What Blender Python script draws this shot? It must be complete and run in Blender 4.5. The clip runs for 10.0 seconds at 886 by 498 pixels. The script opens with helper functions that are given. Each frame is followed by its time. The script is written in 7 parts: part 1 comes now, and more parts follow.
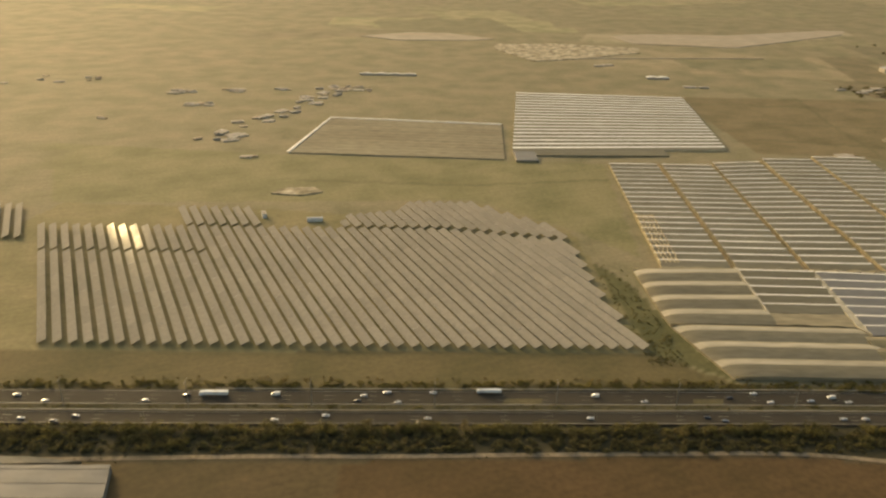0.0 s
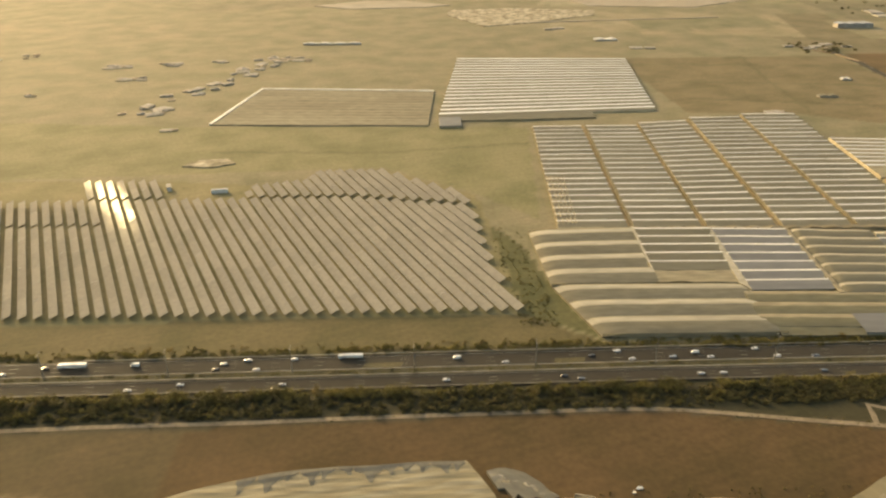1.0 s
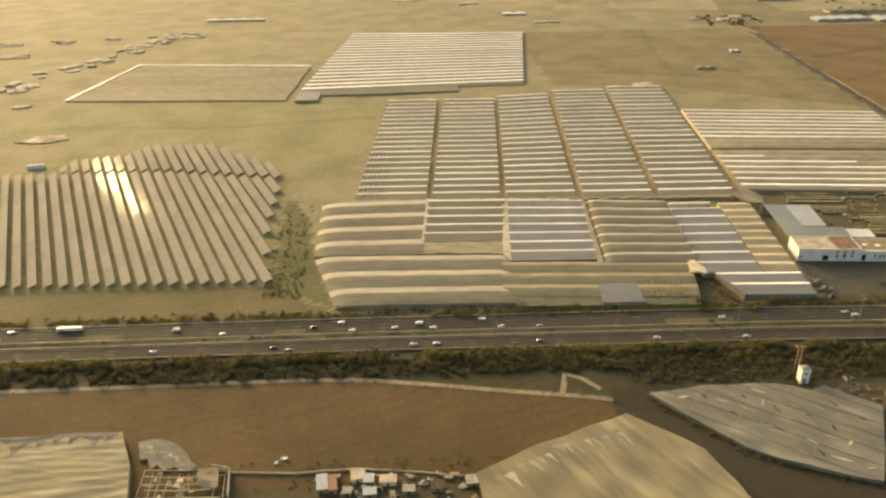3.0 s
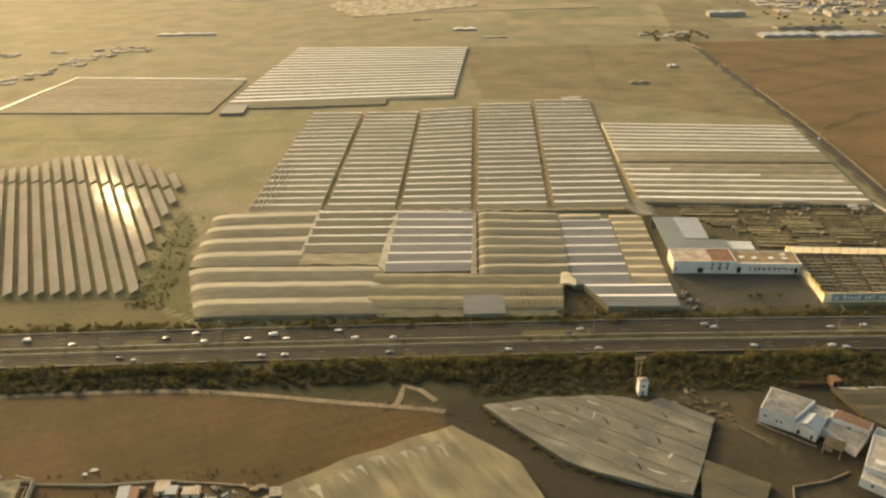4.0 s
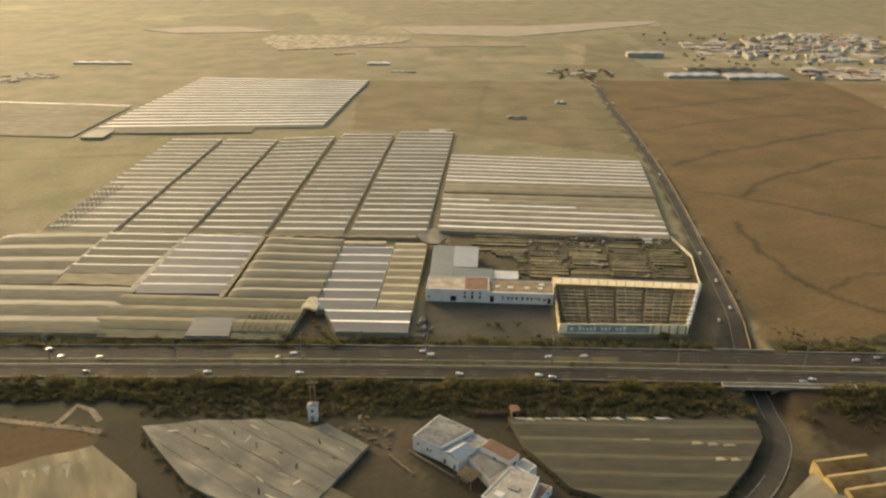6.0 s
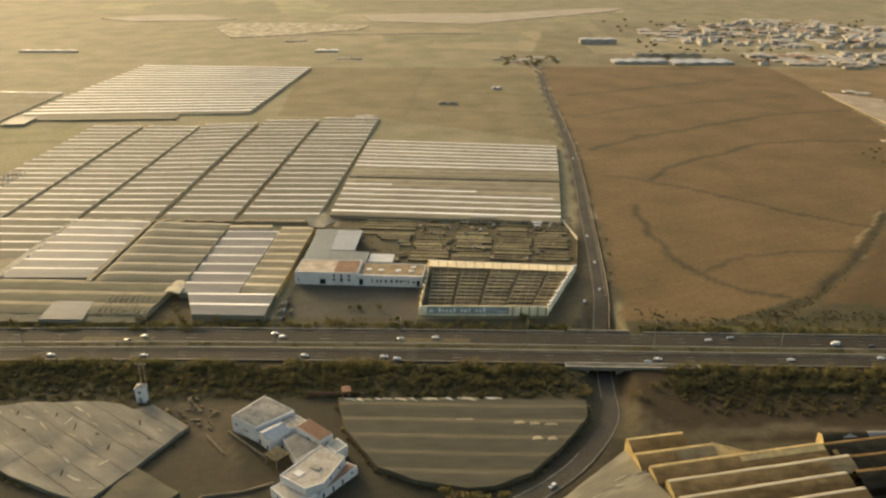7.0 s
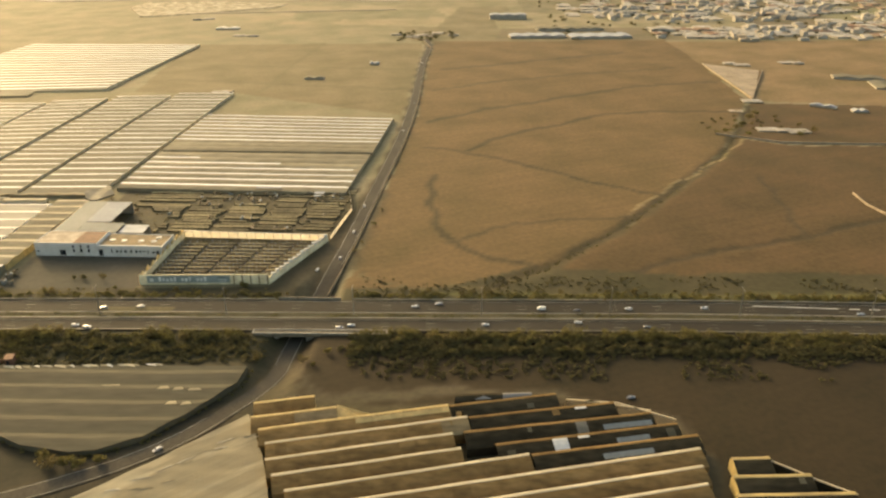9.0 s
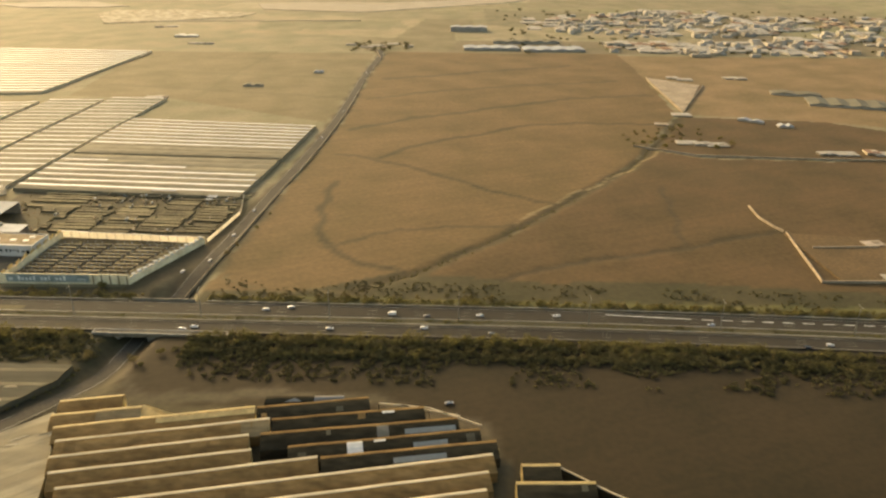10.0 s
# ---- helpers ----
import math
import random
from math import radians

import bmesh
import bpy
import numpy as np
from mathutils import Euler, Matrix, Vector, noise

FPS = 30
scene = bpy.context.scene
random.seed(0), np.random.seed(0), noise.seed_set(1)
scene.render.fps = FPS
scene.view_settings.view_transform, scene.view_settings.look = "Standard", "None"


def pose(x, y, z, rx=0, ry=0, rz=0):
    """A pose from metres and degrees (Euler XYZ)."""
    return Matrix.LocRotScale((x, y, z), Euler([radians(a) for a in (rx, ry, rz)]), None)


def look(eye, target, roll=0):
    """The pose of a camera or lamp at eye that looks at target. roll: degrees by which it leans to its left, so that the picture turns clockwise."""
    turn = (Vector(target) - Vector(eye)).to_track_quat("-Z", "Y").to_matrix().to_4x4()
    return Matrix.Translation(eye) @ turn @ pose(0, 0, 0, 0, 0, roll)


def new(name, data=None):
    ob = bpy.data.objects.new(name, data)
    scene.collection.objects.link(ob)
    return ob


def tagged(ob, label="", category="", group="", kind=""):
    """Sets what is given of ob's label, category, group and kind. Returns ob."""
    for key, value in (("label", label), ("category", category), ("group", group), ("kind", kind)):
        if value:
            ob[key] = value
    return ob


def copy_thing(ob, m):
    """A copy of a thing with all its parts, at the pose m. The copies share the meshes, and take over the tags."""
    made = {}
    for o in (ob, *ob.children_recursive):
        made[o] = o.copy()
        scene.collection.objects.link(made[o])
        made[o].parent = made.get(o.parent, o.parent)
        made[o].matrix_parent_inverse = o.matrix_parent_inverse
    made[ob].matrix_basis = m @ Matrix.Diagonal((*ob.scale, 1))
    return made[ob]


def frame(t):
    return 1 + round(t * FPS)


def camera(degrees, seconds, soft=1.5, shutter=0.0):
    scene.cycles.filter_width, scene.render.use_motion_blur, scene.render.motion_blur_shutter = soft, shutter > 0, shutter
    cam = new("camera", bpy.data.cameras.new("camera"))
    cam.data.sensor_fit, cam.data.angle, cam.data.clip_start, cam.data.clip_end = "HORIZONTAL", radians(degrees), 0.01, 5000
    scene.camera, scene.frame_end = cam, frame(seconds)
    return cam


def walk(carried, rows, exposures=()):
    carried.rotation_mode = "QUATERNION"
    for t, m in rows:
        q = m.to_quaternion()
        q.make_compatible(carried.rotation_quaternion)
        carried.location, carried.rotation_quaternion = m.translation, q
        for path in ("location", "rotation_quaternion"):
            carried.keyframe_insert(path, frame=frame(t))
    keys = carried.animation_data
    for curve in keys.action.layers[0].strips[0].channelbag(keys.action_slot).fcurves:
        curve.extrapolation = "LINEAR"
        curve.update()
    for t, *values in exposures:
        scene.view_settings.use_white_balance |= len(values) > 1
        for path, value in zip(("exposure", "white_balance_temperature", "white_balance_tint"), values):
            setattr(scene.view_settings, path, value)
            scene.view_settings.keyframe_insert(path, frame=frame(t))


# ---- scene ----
cam = camera(60.0, 10.0, soft=2.4)
ROWS = [
    (0.0, -0.00, 0.00, 116.59, 66.283, -1.182, -0.794),
    (0.5, 18.65, -0.05, 115.35, 65.890, -0.013, -1.860),
    (1.0, 37.31, -0.10, 114.11, 64.217, 0.323, -1.575),
    (1.5, 55.96, -0.15, 112.87, 63.232, 0.419, -1.480),
    (2.0, 74.61, -0.22, 111.62, 63.242, 0.532, -1.512),
    (3.5, 130.56, -0.45, 107.89, 62.750, 0.870, -1.372),
    (4.0, 149.21, -0.54, 106.65, 64.084, 0.611, -1.417),
    (4.5, 167.86, -0.63, 105.40, 67.251, 0.061, -0.617),
    (5.0, 186.51, -0.74, 104.15, 67.550, -0.339, -0.461),
    (5.5, 205.16, -0.85, 102.90, 67.226, -0.442, -0.489),
    (7.0, 261.11, -1.23, 99.14, 66.291, -0.274, -0.763),
    (7.5, 279.76, -1.37, 97.88, 65.617, 0.034, -1.044),
    (8.0, 298.41, -1.51, 96.63, 65.514, 0.182, -0.848),
    (8.5, 317.06, -1.67, 95.37, 65.682, 0.224, -0.800),
    (9.0, 335.71, -1.83, 94.10, 65.086, 0.231, -0.902),
    (9.5, 354.35, -2.01, 92.84, 65.535, -0.311, -0.644),
    (10.0, 373.00, -2.19, 91.58, 66.113, -0.628, -0.335),
]
EXPOSURES = [(t, stops + 0.90, kelvin - 450, 5.5) for t, stops, kelvin in ((0.0, 0.05, 9200), (0.5, 0.28, 9200), (1.0, 0.45, 9100), (1.5, 0.55, 9100), (2.0, 0.58, 9000), (3.5, 0.56, 9300), (4.0, 0.38, 9300), (4.5, 0.02, 9100), (5.0, 0.08, 8650), (5.5, 0.22, 8250), (7.0, 0.24, 8300), (7.5, 0.38, 8600), (8.0, 0.38, 9000), (9.0, 0.52, 9200), (9.5, 0.5, 9200), (10.0, 0.46, 9200))]
walk(cam, [(t, pose(x, y, z, rx, ry, rz)) for t, x, y, z, rx, ry, rz in ROWS], EXPOSURES)

# ---- world and sun: low evening sun, ahead and to the side, hazy sky ----
SUN = Vector((-0.573, 0.768, 0.287)).normalized()
world = bpy.data.worlds.new("evening_sky")
world.use_nodes = True
scene.world = world
sky = world.node_tree.nodes.new("ShaderNodeTexSky")
sky.sky_type, sky.sun_disc = "NISHITA", False
sky.sun_elevation, sky.sun_rotation = math.asin(SUN.z), math.atan2(SUN.x, SUN.y)
sky.air_density, sky.dust_density, sky.ozone_density = 1.0, 5.0, 1.0
bg = world.node_tree.nodes["Background"]
bg.inputs["Strength"].default_value = 0.15
world.node_tree.links.new(sky.outputs[0], bg.inputs["Color"])
sun = new("sun", bpy.data.lights.new("sun", "SUN"))
sun.data.energy, sun.data.angle, sun.data.color = 0.95, radians(1.5), (1.0, 0.79, 0.48)
sun.matrix_world = look(SUN * 100, (0, 0, 0))


# ---- materials ----
def material(name, colour, rough=0.8, var=0.25, grain=1.5, patch=0.08, bump=0.3, spec=0.3, metal=0.0, through_light=0.0,
             second=None, streak=None, random_tint=0.0, turn=0.0, edge=(0.38, 0.68)):
    """A surface with grain and patches in world metres; second: the colour of its stains; streak: stretch of the grain in x, y, z."""
    m = bpy.data.materials.new(name)
    m.use_nodes = True
    n, link = m.node_tree.nodes, m.node_tree.links
    bsdf, out = n["Principled BSDF"], n["Material Output"]
    place = n.new("ShaderNodeNewGeometry")
    at = place.outputs["Position"]
    if turn:
        spin = n.new("ShaderNodeVectorRotate")
        spin.rotation_type = "Z_AXIS"
        spin.inputs["Angle"].default_value = radians(turn)
        link.new(at, spin.inputs["Vector"])
        at = spin.outputs[0]
    if streak:
        scale = n.new("ShaderNodeVectorMath")
        scale.operation = "MULTIPLY"
        scale.inputs[1].default_value = streak
        link.new(at, scale.inputs[0])
        at = scale.outputs[0]
    fine, broad = n.new("ShaderNodeTexNoise"), n.new("ShaderNodeTexNoise")
    fine.inputs["Scale"].default_value, fine.inputs["Detail"].default_value = grain, 6.0
    broad.inputs["Scale"].default_value, broad.inputs["Detail"].default_value = patch, 4.0
    link.new(at, fine.inputs["Vector"])
    link.new(at, broad.inputs["Vector"])
    mix = n.new("ShaderNodeMix")
    mix.data_type = "RGBA"
    second = second or tuple(c * 0.6 for c in colour)
    mix.inputs["A"].default_value, mix.inputs["B"].default_value = (*colour, 1), (*second, 1)
    ramp = n.new("ShaderNodeMapRange")
    ramp.inputs["From Min"].default_value, ramp.inputs["From Max"].default_value = edge
    link.new(broad.outputs["Fac"], ramp.inputs["Value"])
    link.new(ramp.outputs[0], mix.inputs["Factor"])
    value = n.new("ShaderNodeMapRange")
    value.inputs["From Min"].default_value, value.inputs["From Max"].default_value = 0.3, 0.7
    value.inputs["To Min"].default_value, value.inputs["To Max"].default_value = 1 - var, 1 + var
    link.new(fine.outputs["Fac"], value.inputs["Value"])
    amount = value.outputs[0]
    if random_tint:
        info, tint, times = n.new("ShaderNodeObjectInfo"), n.new("ShaderNodeMapRange"), n.new("ShaderNodeMath")
        tint.inputs["To Min"].default_value, tint.inputs["To Max"].default_value = 1 - random_tint, 1 + random_tint
        times.operation = "MULTIPLY"
        link.new(info.outputs["Random"], tint.inputs["Value"])
        link.new(tint.outputs[0], times.inputs[0])
        link.new(amount, times.inputs[1])
        amount = times.outputs[0]
    shade = n.new("ShaderNodeVectorMath")
    shade.operation = "SCALE"
    link.new(mix.outputs["Result"], shade.inputs[0])
    link.new(amount, shade.inputs["Scale"])
    link.new(shade.outputs[0], bsdf.inputs["Base Color"])
    bsdf.inputs["Roughness"].default_value, bsdf.inputs["Metallic"].default_value = rough, metal
    bsdf.inputs["Specular IOR Level"].default_value = spec
    bsdf.inputs["Sheen Roughness"].default_value = 0.4
    if bump:
        b = n.new("ShaderNodeBump")
        b.inputs["Strength"].default_value, b.inputs["Distance"].default_value = bump, 0.15
        link.new(fine.outputs["Fac"], b.inputs["Height"])
        link.new(b.outputs[0], bsdf.inputs["Normal"])
    if through_light:
        thin, blend = n.new("ShaderNodeBsdfTranslucent"), n.new("ShaderNodeMixShader")
        link.new(shade.outputs[0], thin.inputs["Color"])
        blend.inputs[0].default_value = through_light
        link.new(bsdf.outputs[0], blend.inputs[1])
        link.new(thin.outputs[0], blend.inputs[2])
        link.new(blend.outputs[0], out.inputs["Surface"])
    return m


def ground_material():
    """Soil whose colour by field comes from the mesh's own field colours, with clods, dry grass and furrows."""
    m = material("soil", (0.2, 0.14, 0.08), rough=0.9, var=0.14, grain=0.7, patch=0.045, bump=0.3, spec=0.2)
    n, link = m.node_tree.nodes, m.node_tree.links
    field = n.new("ShaderNodeVertexColor")
    field.layer_name = "field"
    mix = next(x for x in n if x.type == "MIX")
    link.new(field.outputs["Color"], mix.inputs["A"])
    dry = n.new("ShaderNodeVectorMath")
    dry.operation = "MULTIPLY"
    dry.inputs[1].default_value = (0.70, 0.76, 0.68)
    link.new(field.outputs["Color"], dry.inputs[0])
    link.new(dry.outputs[0], mix.inputs["B"])
    shade = next(x for x in n if x.type == "VECT_MATH" and x.operation == "SCALE")
    grain = shade.inputs["Scale"].links[0].from_socket
    spin, stretch, furrow, depth, times = [n.new("ShaderNode" + k) for k in ("VectorRotate", "VectorMath", "TexNoise", "MapRange", "Math")]
    spin.rotation_type, spin.inputs["Angle"].default_value = "Z_AXIS", radians(-22)
    stretch.operation, stretch.inputs[1].default_value = "MULTIPLY", (0.035, 0.55, 1)
    furrow.inputs["Scale"].default_value, furrow.inputs["Detail"].default_value = 1.0, 4.0
    depth.inputs["From Min"].default_value, depth.inputs["From Max"].default_value = 0.35, 0.65
    depth.inputs["To Min"].default_value, depth.inputs["To Max"].default_value = 0.94, 1.06
    times.operation = "MULTIPLY"
    link.new(n.new("ShaderNodeNewGeometry").outputs["Position"], spin.inputs["Vector"])
    link.new(spin.outputs[0], stretch.inputs[0])
    link.new(stretch.outputs[0], furrow.inputs["Vector"])
    link.new(furrow.outputs["Fac"], depth.inputs["Value"])
    link.new(depth.outputs[0], times.inputs[0])
    link.new(grain, times.inputs[1])
    link.new(times.outputs[0], shade.inputs["Scale"])
    return m


SOIL = ground_material()
ASPHALT = material("asphalt", (0.035, 0.030, 0.022), 0.85, 0.2, 3.0, 0.12, 0.15, 0.12, second=(0.048, 0.041, 0.030), streak=(0.15, 1, 1))
SIDE_ASPHALT = material("worn_asphalt", (0.052, 0.045, 0.034), 0.85, 0.2, 2.0, 0.1, 0.15, 0.12, second=(0.07, 0.06, 0.044))
VERGE = material("dry_verge", (0.10, 0.082, 0.042), 0.9, 0.35, 1.2, 0.1, 0.4, 0.2, second=(0.07, 0.06, 0.03))
DIRT = material("pale_dirt_track", (0.34, 0.27, 0.19), 0.9, 0.25, 1.0, 0.1, 0.3, 0.2, second=(0.24, 0.19, 0.13))
TRACK_DIRT = material("worn_track", (0.24, 0.185, 0.12), 0.9, 0.25, 1.0, 0.1, 0.3, 0.2, second=(0.16, 0.125, 0.08))
PLOT_SOIL = material("trodden_plot_soil", (0.125, 0.080, 0.037), 0.9, 0.25, 1.0, 0.1, 0.3, 0.2, second=(0.09, 0.06, 0.028))
SAND = material("pale_sand", (0.30, 0.25, 0.18), 0.9, 0.2, 0.2, 0.02, 0.2, 0.2, second=(0.3, 0.26, 0.2), streak=(0.3, 1, 1))
PAINT = material("road_paint", (0.30, 0.28, 0.23), 0.6, 0.15, 2.0, 0.3, 0.0, 0.4)
FRESH_PAINT = material("fresh_road_paint", (0.74, 0.72, 0.66), 0.6, 0.12, 2.0, 0.3, 0.0, 0.4)
CONCRETE = material("concrete", (0.34, 0.31, 0.26), 0.8, 0.28, 1.4, 0.35, 0.2, 0.3, second=(0.25, 0.22, 0.18))
STEEL = material("galvanised_steel", (0.27, 0.26, 0.23), 0.6, 0.1, 2.0, 0.3, 0.0, 0.5, metal=0.6)
RAIL_STEEL = material("dusty_rail_steel", (0.40, 0.36, 0.29), 0.6, 0.15, 2.0, 0.3, 0.0, 0.4, second=(0.3, 0.26, 0.2))
# the sky's reflection on the panels is put into this pale grey base colour
PANEL = material("solar_panel_sky_sheen", (0.25, 0.227, 0.184), 0.10, 0.10, 0.8, 0.06, 0.0, 0.0004, second=(0.255, 0.23, 0.186), random_tint=0.08)
PANEL_EDGE = material("panel_frame", (0.5, 0.5, 0.5), 0.4, 0.1, 2, 0.3, 0.0, 0.5, metal=0.7)
FILM = material("greenhouse_film", (0.228, 0.207, 0.148), 0.7, 0.1, 0.5, 0.05, 0.12, 0.08, through_light=0.25, second=(0.192, 0.173, 0.120), random_tint=0.09, streak=(0.25, 1, 1))
FILM_BLUE = material("clear_film", (0.215, 0.206, 0.188), 0.6, 0.1, 0.5, 0.05, 0.1, 0.12, through_light=0.15, second=(0.178, 0.17, 0.154), random_tint=0.06, streak=(0.25, 1, 1))
WHITE_FILM = material("white_film", (0.86, 0.84, 0.78), 0.5, 0.12, 0.8, 0.1, 0.1, 0.4, through_light=0.3, second=(0.62, 0.58, 0.5))
NET = material("shade_net", (0.35, 0.30, 0.20), 0.85, 0.2, 0.6, 0.05, 0.3, 0.2, through_light=0.3, second=(0.275, 0.232, 0.152), random_tint=0.08, streak=(0.3, 1, 1))
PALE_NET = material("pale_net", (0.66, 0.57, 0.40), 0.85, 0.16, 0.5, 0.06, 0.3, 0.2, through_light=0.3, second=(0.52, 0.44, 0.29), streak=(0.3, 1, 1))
MID_NET = material("dusty_net", (0.225, 0.204, 0.146), 0.85, 0.16, 0.6, 0.05, 0.3, 0.2, through_light=0.3, second=(0.19, 0.17, 0.118), streak=(0.3, 1, 1))
# pale net for scraps and walls; on bay strips its paleness stands for sunlight
SOFT_NET = material("bleached_sunlit_net", (0.50, 0.452, 0.35), 0.85, 0.16, 0.5, 0.06, 0.3, 0.2, through_light=0.3, second=(0.41, 0.37, 0.28), streak=(0.3, 1, 1))
FENCE_FILM = material("translucent_fence_sheet", (0.80, 0.73, 0.58), 0.6, 0.1, 0.8, 0.2, 0.1, 0.3, through_light=0.42, second=(0.68, 0.60, 0.45))
# film of the ridge strips, whitened for the sun on the back slopes
RIDGE_FILM = material("sunlit_ridge_film", (0.74, 0.725, 0.68), 0.6, 0.12, 0.8, 0.12, 0.1, 0.15, through_light=0.1, second=(0.58, 0.56, 0.51), random_tint=0.1, streak=(0.2, 1, 1))
NET_OLIVE = material("olive_net", (0.205, 0.185, 0.115), 0.85, 0.16, 0.6, 0.05, 0.3, 0.2, through_light=0.25, second=(0.165, 0.15, 0.095), streak=(0.3, 1, 1))
PIT = material("speckled_pale_earth", (0.20, 0.165, 0.10), 0.9, 0.5, 0.2, 0.12, 0.3, 0.2, second=(0.42, 0.36, 0.26))
TOWN_ROOF = material("pale_town_roof", (0.34, 0.305, 0.25), 0.85, 0.12, 0.6, 0.1, 0.1, 0.2, second=(0.31, 0.275, 0.22))
DARK_NET = material("dark_net", (0.118, 0.105, 0.069), 0.85, 0.12, 0.8, 0.06, 0.3, 0.2, through_light=0.25, second=(0.098, 0.087, 0.057), streak=(0.25, 1, 1), random_tint=0.16)
STRAW_NET = material("straw_net", (0.255, 0.214, 0.130), 0.85, 0.14, 0.6, 0.2, 0.4, 0.2, through_light=0.3, second=(0.36, 0.303, 0.182), streak=(1.0, 0.16, 1), turn=-30, edge=(0.52, 0.64))
TAN_NET = material("creased_straw_net", (0.31, 0.262, 0.165), 0.85, 0.16, 1.1, 0.5, 0.5, 0.2, through_light=0.3, second=(0.42, 0.365, 0.25), streak=(0.13, 1.0, 1), turn=-9, edge=(0.5, 0.68))
CREASE = material("pale_crease", (0.29, 0.26, 0.20), 0.8, 0.2, 0.8, 0.3, 0.3, 0.2, second=(0.23, 0.205, 0.155))
SLOPE_NET = material("crumpled_pale_net", (0.27, 0.228, 0.148), 0.8, 0.1, 0.9, 0.3, 0.3, 0.15, through_light=0.25, second=(0.40, 0.345, 0.232), streak=(0.16, 1.0, 1), turn=-35, edge=(0.52, 0.66))
GREY_NET = material("grey_net", (0.165, 0.152, 0.118), 0.8, 0.14, 0.6, 0.22, 0.3, 0.25, through_light=0.2, second=(0.245, 0.222, 0.17), streak=(0.3, 1.0, 1), turn=36, edge=(0.5, 0.66))
FLAP_FILM = material("grey_flap_film", (0.150, 0.143, 0.118), 0.8, 0.14, 0.6, 0.2, 0.3, 0.2, through_light=0.3, second=(0.20, 0.187, 0.15))
BROWN_NET = material("brown_net", (0.26, 0.165, 0.07), 0.9, 0.3, 0.9, 0.16, 0.3, 0.08, through_light=0.28, second=(0.19, 0.12, 0.05), random_tint=0.14, streak=(0.4, 1, 1))
PALE_BROWN = material("pale_brown_net", (0.30, 0.225, 0.125), 0.9, 0.25, 0.9, 0.2, 0.3, 0.08, through_light=0.25, second=(0.24, 0.175, 0.09), streak=(0.4, 1, 1))
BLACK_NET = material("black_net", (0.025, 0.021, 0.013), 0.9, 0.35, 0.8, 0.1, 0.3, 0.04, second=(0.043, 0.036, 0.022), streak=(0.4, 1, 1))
YELLOW_FILM = material("yellowed_film", (0.66, 0.50, 0.22), 0.6, 0.2, 0.8, 0.12, 0.2, 0.3, through_light=0.4, second=(0.5, 0.38, 0.18))
WHITEWASH = material("whitewash", (0.58, 0.565, 0.525), 0.8, 0.07, 1.5, 0.3, 0.1, 0.3, second=(0.49, 0.465, 0.41))
CREAM = material("cream_wall", (0.80, 0.70, 0.47), 0.85, 0.12, 1.2, 0.25, 0.15, 0.25, second=(0.60, 0.50, 0.31))
ROOF_GREY = material("grey_roof", (0.27, 0.25, 0.21), 0.8, 0.3, 1.3, 0.35, 0.15, 0.3, second=(0.20, 0.18, 0.15))
SHEET = material("corrugated_sheet", (0.20, 0.215, 0.20), 0.7, 0.1, 1.0, 0.12, 0.1, 0.25, second=(0.17, 0.18, 0.165))
SHEET_PALE = material("pale_sheet", (0.30, 0.31, 0.31), 0.75, 0.1, 1.0, 0.12, 0.1, 0.2, second=(0.33, 0.34, 0.34))
TERRACOTTA = material("terracotta", (0.225, 0.135, 0.085), 0.8, 0.25, 3.0, 0.4, 0.3, 0.25, second=(0.21, 0.11, 0.065))
PINK_ROOF = material("pinkish_roof", (0.42, 0.34, 0.255), 0.8, 0.15, 1.0, 0.3, 0.15, 0.25)
GLASS_DARK = material("dark_window", (0.025, 0.028, 0.03), 0.1, 0.1, 1, 0.3, 0.0, 0.6)
DARK = material("dark_opening", (0.03, 0.028, 0.025), 0.8, 0.1, 1, 0.3, 0.0, 0.2)
BANNER = material("faded_banner", (0.26, 0.30, 0.28), 0.6, 0.1, 1.0, 0.3, 0.0, 0.3, second=(0.18, 0.21, 0.19))
BANNER_MARK = material("banner_marks", (0.74, 0.73, 0.67), 0.6, 0.1, 1.0, 0.3, 0.0, 0.3)
BEDS = material("planted_beds", (0.155, 0.128, 0.07), 0.9, 0.4, 1.5, 0.2, 0.5, 0.2, second=(0.085, 0.07, 0.038), random_tint=0.4)
WOOD = material("weathered_wood", (0.26, 0.19, 0.11), 0.85, 0.25, 2.0, 0.3, 0.2, 0.2)
LEAF = material("shrub_leaves", (0.155, 0.132, 0.047), 0.75, 0.35, 1.0, 0.08, 0.0, 0.2, through_light=0.4, second=(0.095, 0.086, 0.031))
# darker leaf colour; in the verge thicket it carries the tall bushes' shade
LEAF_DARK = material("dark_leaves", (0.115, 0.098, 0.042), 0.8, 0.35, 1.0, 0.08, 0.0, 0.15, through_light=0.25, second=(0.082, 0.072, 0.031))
LEAF_DRY = material("dry_leaves", (0.17, 0.128, 0.052), 0.75, 0.35, 1.0, 0.08, 0.0, 0.2, through_light=0.25, second=(0.12, 0.10, 0.04))
BARK = material("bark", (0.12, 0.09, 0.06), 0.9, 0.2, 3, 0.4, 0.2, 0.2)
PARAPET = material("parapet_concrete", (0.17, 0.142, 0.098), 0.85, 0.2, 1.4, 0.25, 0.2, 0.2, second=(0.13, 0.108, 0.073))
RUBBLE = material("rubble", (0.24, 0.20, 0.145), 0.9, 0.3, 2.0, 0.4, 0.4, 0.2, second=(0.16, 0.13, 0.09), random_tint=0.3)
RUST = material("rusty_red", (0.20, 0.105, 0.065), 0.8, 0.25, 2.0, 0.4, 0.2, 0.25)
